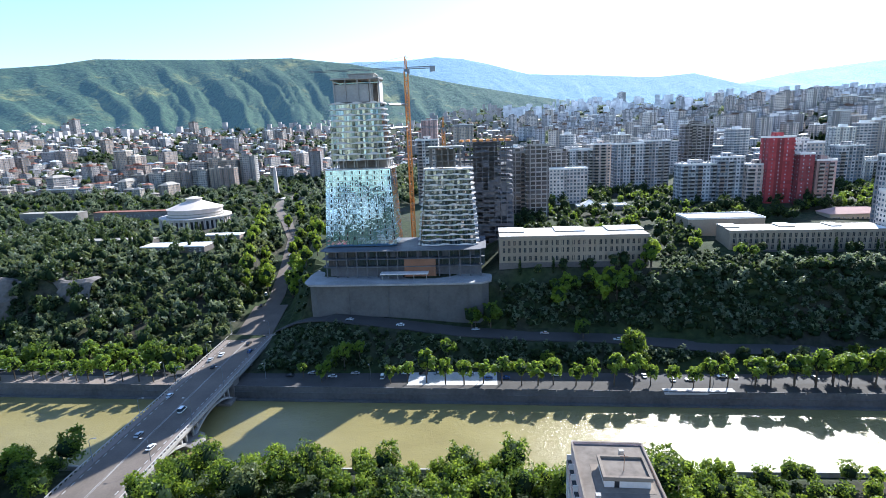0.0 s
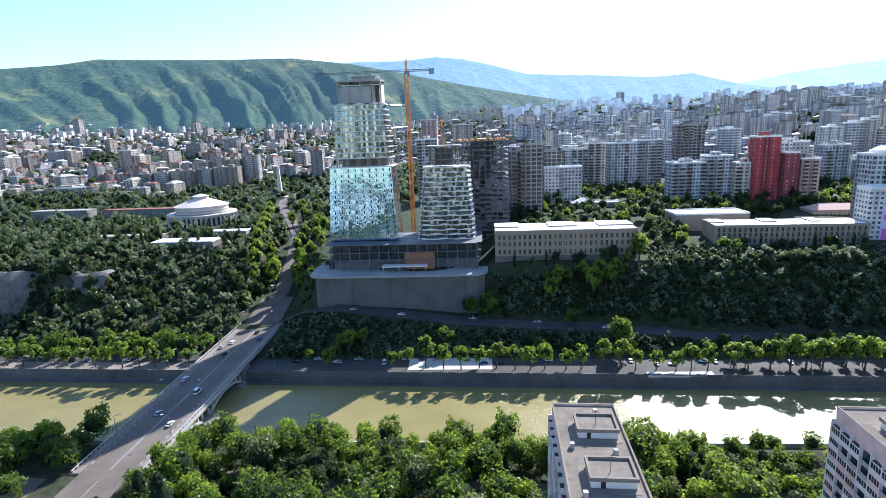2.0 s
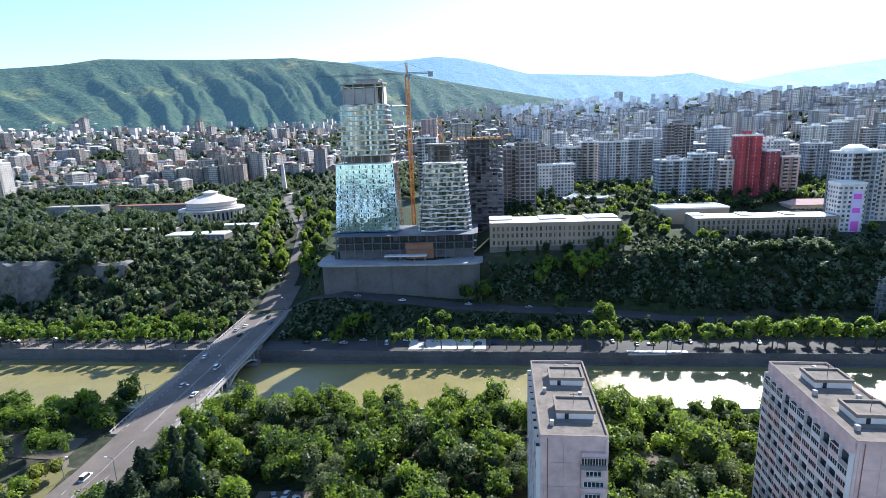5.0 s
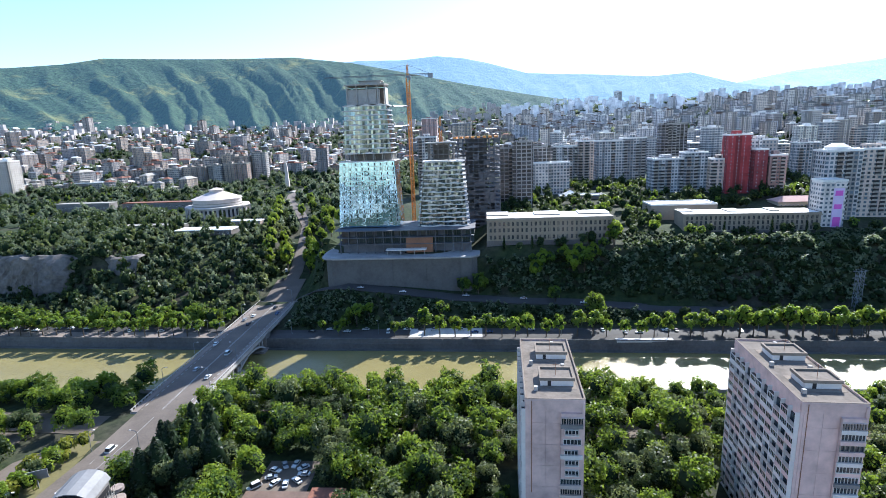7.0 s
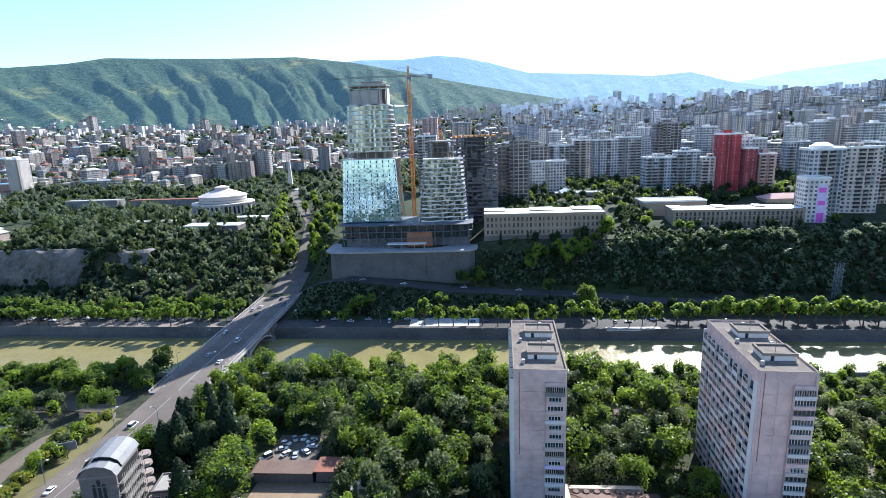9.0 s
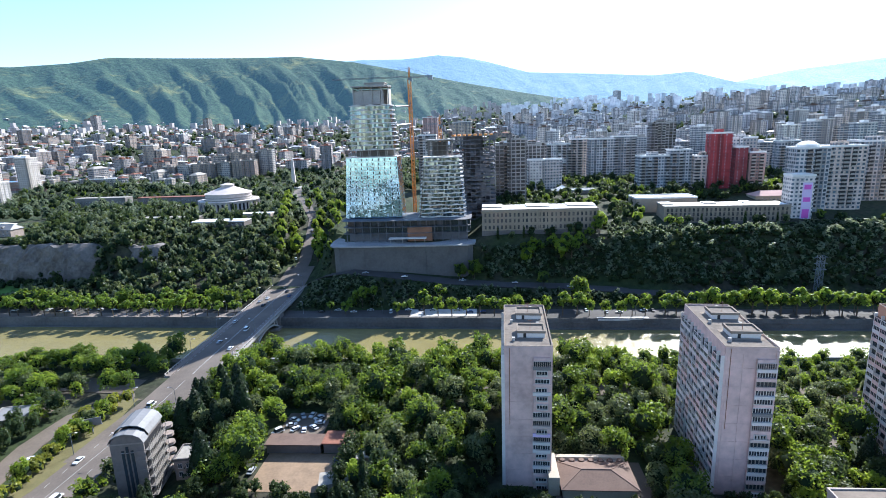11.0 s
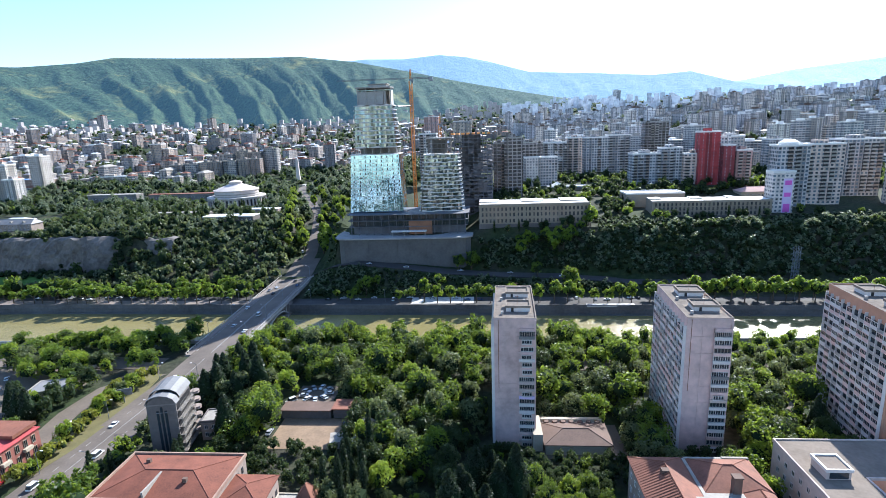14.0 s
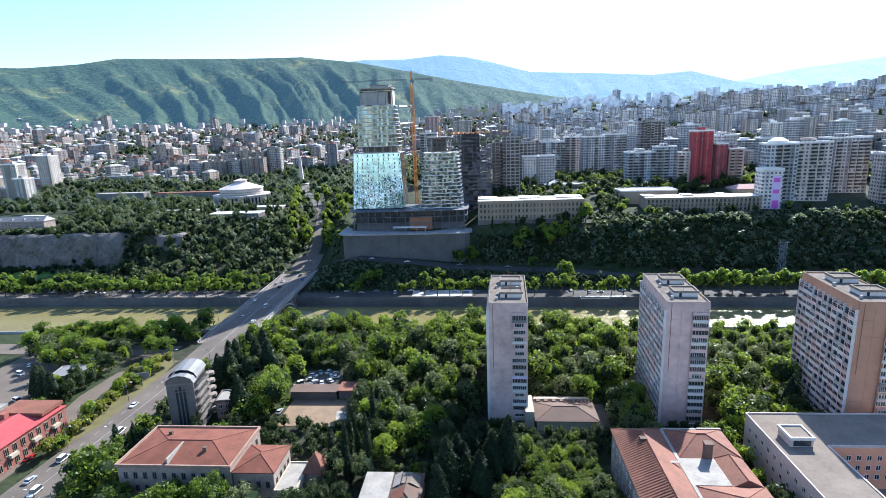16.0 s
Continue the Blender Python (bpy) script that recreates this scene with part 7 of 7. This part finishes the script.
def join(name, label, spots, kinds):
    r = np.random.default_rng(len(spots))
    for i, (mat, kw) in enumerate(kinds):
        part = spots[i::len(kinds)]
        if not part:
            continue
        q, core = crown_arrays(np.random.default_rng(100 + i), **kw)
        q, cf = q.reshape(-1, 3), ICO_F
        xs, ys, ss = (np.array(a) for a in zip(*part))
        zs = ground_z(xs, ys) - 0.3
        V, Q, T, n = [], [], [], 0
        for x, y, z, s in zip(xs, ys, zs, ss):
            a = r.uniform(0, 6.283)
            rot = np.array([[math.cos(a), math.sin(a), 0], [-math.sin(a), math.cos(a), 0], [0, 0, r.uniform(0.9, 1.12)]]) * s
            V += [q @ rot + (x, y, z), core @ rot + (x, y, z)]
            Q.append(np.arange(len(q)).reshape(-1, 4) + n)
            T.append(cf + n + len(q))
            n += len(q) + len(core)
        Q, T = np.concatenate(Q), np.concatenate(T)
        me = fast_mesh(name, np.concatenate(V), Q, T, [MAT[mat], MAT["shade_core"]], np.zeros(len(Q)), np.ones(len(T)))
        tagged(new(name, me), label, "woods", kind="stuff")


plan += [(NEAR[5], -120, 166.5, 0.8), (NEAR[4], -113.5, 165.5, 0.75), (NEAR[5], -126.5, 166, 0.65), (NEAR[1], -131.5, 168, 0.7), (CEDAR, -107, 166, 0.7), (NEAR[1], 87, 176, 0.95), (NEAR[4], 101, 205, 0.9), (NEAR[1], 109, 214, 0.8), (CEDAR, 116, 196, 0.75), (NEAR[5], 104, 190, 0.8), (NEAR[1], 80.5, 157, 0.85)]
plan.sort(key=lambda p: math.hypot(p[1], p[2] - 60))
for kind, x, y, s in plan[:110]:
    put(kind, x, y, s)
join_trees("woods_near", "dense leafy trees of the gardens and the near bank", plan[110:])

# the far promenade: one long row, with a denser row to the east
for i in range(86):
    x = -420 + i * 8.4 + rng.uniform(-1.6, 1.6)
    if -162 < x < -122:
        continue
    if -122 < x < -60 and rng.random() < 0.75:
        continue
    off = float(quay_y(x)) - 343.5 - (2.0 if x < -165 else 0.0)
    if x > 95:
        put(MID[0], x, off + 351 + rng.uniform(-1, 1), rng.uniform(1.25, 1.6), 9.0)
        put(MID[0], x + 3, off + 357 + rng.uniform(-1, 2), rng.uniform(0.9, 1.15), 9.0)
    else:
        put(MID[rng.randrange(2)], x, off + 350.5 + rng.uniform(-1, 1), rng.uniform(0.95, 1.4), 9.0)
    if x < -165:
        put(rng.choice(MID[:3]), x + 2, 367 + rng.uniform(-3, 4), rng.uniform(1.0, 1.35), 9.0)
for x, y, s in ((-85, 362, 1.25), (-92, 354, 0.9), (-78, 366, 1.0), (-34, 366, 1.1), (-104, 356, 0.8)):
    put(MID[0], x, y, s)
for i in range(40):
    x = -118 + i * 9.0 + rng.uniform(-2, 2)
    if not (-56 < x < -6 or 66 < x < 94):
        put(MID[rng.choice((2, 3, 4, 4))], x, 366 + rng.uniform(-3, 3), rng.uniform(0.55, 0.8) * (1.25 if x > 95 else 1.0), 9.0)
# bright trees along the climbing road, and those standing out on the slope
for x, y, s in ((-170, 446, 1.4), (-173, 458, 1.5), (-136, 440, 1.3), (-137, 452, 1.6), (-141, 464, 1.4), (-177, 472, 1.3), (-184, 492, 1.2), (-150, 482, 1.3), (-190, 512, 1.4), (-160, 520, 1.3), (-196, 536, 1.4), (-165, 545, 1.3), (-205, 560, 1.4), (-160, 565, 1.4), (-214, 590, 1.5), (-182, 598, 1.4), (-190, 585, 1.3), (-226, 622, 1.4), (-198, 640, 1.5), (-140, 500, 1.2), (-122, 424, 0.9), (-125, 436, 1.1), (-121, 447, 1.0), (-126, 458, 1.2), (-120, 470, 1.1), (-128, 478, 1.2), (-119, 486, 1.1)):
    put(AVENUE, x, y, s * 0.92)
for x, y, s in ((25, 398, 1.5), (30, 404, 1.3), (48, 399, 1.7), (53, 404, 1.5), (44, 405, 1.4), (78, 414, 1.5), (-22, 392, 1.0), (-12, 393, 1.1), (62, 405, 1.1), (35, 381, 0.9), (56, 366, 1.2)):
    put(MID[2] if y < 396 else AVENUE, x, y, s * (1.0 if y < 396 else 0.85))
for x, y, s in ((-160, 456, 2.5), (-163, 466, 2.2), (-141, 450, 2.5), (-140, 461, 2.4), (-144, 474, 2.1), (-171, 482, 1.9), (-151, 490, 1.8), (-178, 500, 1.7), (-160, 510, 1.7), (56, 400, 1.75), (62, 403, 1.4), (50, 403, 1.5), (28, 402, 1.5), (34, 404, 1.2), (24, 404, 1.3), (76, 410, 1.4), (70, 408, 1.2), (128, 418, 1.3), (135, 420, 1.1), (-20, 393, 1.2), (-13, 394, 1.0)):
    put(MID[0] if y < 430 else AVENUE, x, y, s * (0.8 if y < 430 else 0.64))
for i in range(26):
    put(MID[5], rng.uniform(-330, -180), rng.uniform(420, 560), rng.uniform(0.8, 1.2))

for x0, x1, y, n in ((2, 76, 413.5, 9), (134, 214, 430.5, 11)):
    for x in span(x0, x1, n):
        put(MID[rng.choice((3, 4, 4, 5))], x + rng.uniform(-3, 3), y - 0.05 * (x - x0) * (y > 420) + rng.uniform(-1, 1), rng.uniform(0.55, 0.85))


def scatter(n, x0, x1, y0, y1, test, s0, s1, gap, seed):
    r = np.random.default_rng(seed)
    x, y = r.uniform(x0, x1, n * 8), r.uniform(y0, y1, n * 8)
    good = test(x, y)
    out, cells = [], set()
    for a, b in zip(x[good].tolist(), y[good].tolist()):
        k = (int(a // gap), int(b // gap))
        if k not in cells:
            cells.add(k)
            out.append((a, b, r.uniform(s0, s1)))
            if len(out) >= n:
                break
    return out


def clear(x, y, rects, pad=2.0):
    m = np.ones(x.shape, bool)
    for x0, y0, x1, y1 in rects:
        m &= ~((x > x0 - pad) & (x < x1 + pad) & (y > y0 - pad) & (y < y1 + pad))
    return m


def ok(x, y):
    return (polyline_near(x, y, ROAD_UP)[0] > np.where(y > 434, 8.5, 14.0)) & (polyline_near(x, y, ROAD_SIDE)[0] > 9.0) & clear(x, y, FAR_OUT)


FAR_OUT = [(-462, 426, -384, 466), (-118, 396, -8, 500), (-10, 411, 82, 446), (124, 428, 222, 500), (-330, 545, -244, 645), (-500, 630, -330, 675), (-265, 478, -210, 500), (-332, 511, -270, 526), (205, 434, 360, 520), (58, 540, 105, 565), (36, 575, 80, 600), (140, 560, 280, 590), (-240, 515, -204, 534)]
R1 = dict(rx=4.8, z0=0.2, z1=9.5, clumps=14, leaves=120, size=1.1)
R2 = dict(rx=4.2, z0=0.0, z1=7.5, clumps=12, leaves=100, size=1.0)
R3 = dict(rx=5.4, z0=0.4, z1=13, clumps=15, leaves=140, size=1.2)
R4 = dict(rx=4.6, z0=-0.5, z1=6.5, clumps=10, leaves=50, size=1.45)
R5 = dict(rx=4.9, z0=0.0, z1=10, clumps=12, leaves=60, size=1.3)
# the palest leaves in these woods stand in for haze over the far side
join("woods_slope", "dense dark scrub and trees on the hill above the river", scatter(1250, -420, -158, 370, 600, lambda x, y: ok(x, y) & ~((x < -306) & (y > 403) & (y < 419)) & ~((x < -350) & (y > 388) & (y < 412)), 0.55, 1.05, 4.6, 1), [("foliage_olive", R1), ("foliage_hazed", R2), ("foliage_olive", R2), ("foliage_hazed", R1), ("foliage_dark", R3), ("foliage_olive", R4)])
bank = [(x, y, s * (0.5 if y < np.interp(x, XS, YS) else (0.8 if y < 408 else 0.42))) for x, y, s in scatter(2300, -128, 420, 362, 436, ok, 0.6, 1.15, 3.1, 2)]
join("woods_bank", "shaded dark trees and scrub on the steep bank", bank, [("foliage_hazed", R5), ("foliage_dark", R4), ("foliage_hazed", R4), ("foliage_dark", R4)])
join("woods_cliff", "dark scrub clinging to the steep cliff", scatter(380, -440, -290, 401, 428, lambda x, y: (y < 410) | (y > 412.0), 0.25, 0.8, 2.6, 9), [("foliage_conifer", R4), ("foliage_dark", R4)])
join("woods_plateau", "leafy park trees between the plateau buildings", scatter(620, -8, 420, 430, 640, ok, 0.6, 1.0, 6.0, 3), [("foliage_dark", R3), ("foliage", R1), ("foliage_dark", R1)])
join("woods_park", "green park trees round the circus and the avenue", scatter(1150, -640, -60, 540, 960, lambda x, y: ok(x, y) & ~((x < -340) & (y > 850)) & ~((x > -120) & (y < 620)), 0.75, 1.3, 6.0, 4), [("foliage_hazed", R3), ("foliage_dark", R1), ("foliage_hazed", R1), ("foliage", R2)])
T1 = dict(rx=6.0, z0=0.0, z1=10, clumps=8, leaves=44, size=2.1)
join("woods_town", "green trees scattered through the town", scatter(1300, -1650, 1500, 780, 1800, lambda x, y: np.abs(x) < 0.95 * y + 40, 0.65, 1.3, 11.0, 5), [("foliage_hazed", T1), ("foliage_dark", T1)])
join("woods_town", "green trees scattered through the town", scatter(700, -1500, 20, 760, 1700, lambda x, y: np.abs(x) < 0.95 * y + 40, 0.7, 1.4, 13.0, 18), [("foliage_hazed", T1), ("foliage_dark", T1)])
T2 = dict(rx=9.0, z0=-1.0, z1=11, clumps=7, leaves=30, size=3.2)
join("woods_town", "green trees scattered through the town", scatter(520, 60, 1300, 700, 1700, lambda x, y: np.abs(x) < 0.95 * y + 40, 1.2, 2.0, 16.0, 8), [("foliage_hazed", T1), ("foliage_dark", T1)])
join("woods_far", "far tree masses at the foot of the hills", scatter(900, -2400, 2200, 1750, 2700, lambda x, y: np.abs(x) < 0.95 * y, 0.7, 1.4, 18.0, 6), [("foliage_hazed", T2)])


# ---- vehicles ----
def car_kind(paint, label, van=False):
    o = thing("car", pose(-147, -300 + len(CARS) * 12, 9.3), label, "car", "cars on the roads and quays")
    L, Wd, H = (4.9, 1.9, 2.1) if van else (4.3, 1.75, 1.42)
    sec = [(-Wd / 2, 0.35), (Wd / 2, 0.35), (Wd / 2, 0.82), (-Wd / 2, 0.82)]
    body = Build().ring([[(x * k, y, z + dz) for x, z in sec] for y, k, dz in ((-L / 2, 0.86, 0.0), (-L / 2 + 0.3, 1, 0.05), (L / 2 - 0.3, 1, 0.05), (L / 2, 0.88, -0.04))])
    a, b = (-L * 0.46, L * 0.28) if van else (-L * 0.36, L * 0.2)
    body.ring([[(-Wd * 0.43, a + 0.35, H - 0.08), (Wd * 0.43, a + 0.35, H - 0.08), (Wd * 0.43, b - 0.5, H - 0.08), (-Wd * 0.43, b - 0.5, H - 0.08)], [(-Wd * 0.41, a + 0.4, H), (Wd * 0.41, a + 0.4, H), (Wd * 0.41, b - 0.55, H), (-Wd * 0.41, b - 0.55, H)]])
    piece("body", body, paint, o)
    piece("window_band", Build().ring([[(-Wd * 0.49, a, 0.85), (Wd * 0.49, a, 0.85), (Wd * 0.49, b, 0.85), (-Wd * 0.49, b, 0.85)], [(-Wd * 0.42, a + 0.36, H - 0.08), (Wd * 0.42, a + 0.36, H - 0.08), (Wd * 0.42, b - 0.52, H - 0.08), (-Wd * 0.42, b - 0.52, H - 0.08)]], cap=False), MAT["glass_dark"], o)
    for sx in (-1, 1):
        for y in (-L * 0.31, L * 0.31):
            w = Build().ring([[(sx * (Wd / 2 - q), y + 0.32 * math.cos(i * 0.7854), 0.32 + 0.32 * math.sin(i * 0.7854)) for i in range(8)] for q in (0.2, -0.02)])
            piece("wheel", w, MAT["rubber"], o)
    CARS.append(o)


CARS = []
for nm, col, lab in (("white car paint", (0.75, 0.75, 0.74), "white passenger car with dark windows"), ("silver car paint", (0.45, 0.46, 0.47), "silver passenger car with dark windows"), ("black car paint", (0.03, 0.03, 0.035), "black passenger car with shiny paint"), ("red car paint", (0.45, 0.03, 0.03), "red passenger car with dark windows"), ("blue car paint", (0.05, 0.1, 0.25), "dark blue passenger car with windows")):
    car_kind(plain(nm, col, 0.25, 0.05, metal=0.2, spec=0.6), lab)
car_kind(plain("van paint", (0.72, 0.72, 0.7), 0.3, 0.05), "white delivery van with dark windows", True)


def car(x, y, z, turn, k=None):
    copy_thing(CARS[rng.choice((0, 0, 1, 1, 2, 4, 5)) if k is None else k], pose(x, y, z, 0, 0, turn))


for x, y, k in ((-152.5, 372, 0), (-155.5, 366, 1), (-150, 358, 2), (-143.5, 318, 5), (-151, 300, 1), (-144, 386, 2), (-139, 376, 4), (-156, 330, 0), (-141, 292, 0)):
    car(x, y, bridge_z(y) + 0.03, rng.gauss(0, 2), k)
for x, y, z in ((-160, 452, 22), (-157, 436, 18.7), (-172, 536, 36), (-176, 548, 37.6), (-196, 600, 44.2), (-190, 582, 41.8), (-167, 520, 33)):
    car(x, y, gz(x, y) + 0.5, 16)
for x, y in ((-150, 236), (-143, 214), (-152, 196), (-144, 176), (-153, 158), (-148, 140), (-142, 232), (-141, 150), (-155, 146)):
    car(x, y, 9.32, rng.choice((0, 180)))
car(-166, 158, 9.4, -4, 3), car(-171, 196, 9.4, 8, 0)
for i in range(46):
    x = -330 + i * 10.5 + rng.uniform(-3, 3)
    if not -164 < x < -126 and rng.random() < 0.8:
        car(x, float(quay_y(x)) + rng.choice((12.8, 16.3)) + rng.uniform(-0.5, 0.5), 9.0, 90 + rng.gauss(0, 3) if rng.random() < 0.6 else rng.gauss(0, 6))
for x in (-88, -60, -20, 16, 52):
    car(x, float(np.interp(x, XS, YS)) + rng.choice((-2.5, 2.5)), float(np.interp(x, XS, ZS)) + 0.12, 90 - 4, rng.choice((0, 1)))
for i in range(9):
    a = i * 0.7
    car(-77 + 5.5 * math.cos(a), 223 + 5.5 * math.sin(a), 9.14, math.degrees(a) + 90, rng.choice((0, 1, 0)))
for x, y in ((-86, 216), (-58, 198), (-52, 188), (-86, 192), (-236, 236), (-232, 226), (-228, 208), (-240, 214), (-210, 200), (-236, 196), (100, 176), (110, 190), (104, 204), (92, 230), (146, 232), (160, 234), (178, 233), (100, 234), (112, 214)):
    car(x, y, 9.14, rng.uniform(0, 360))
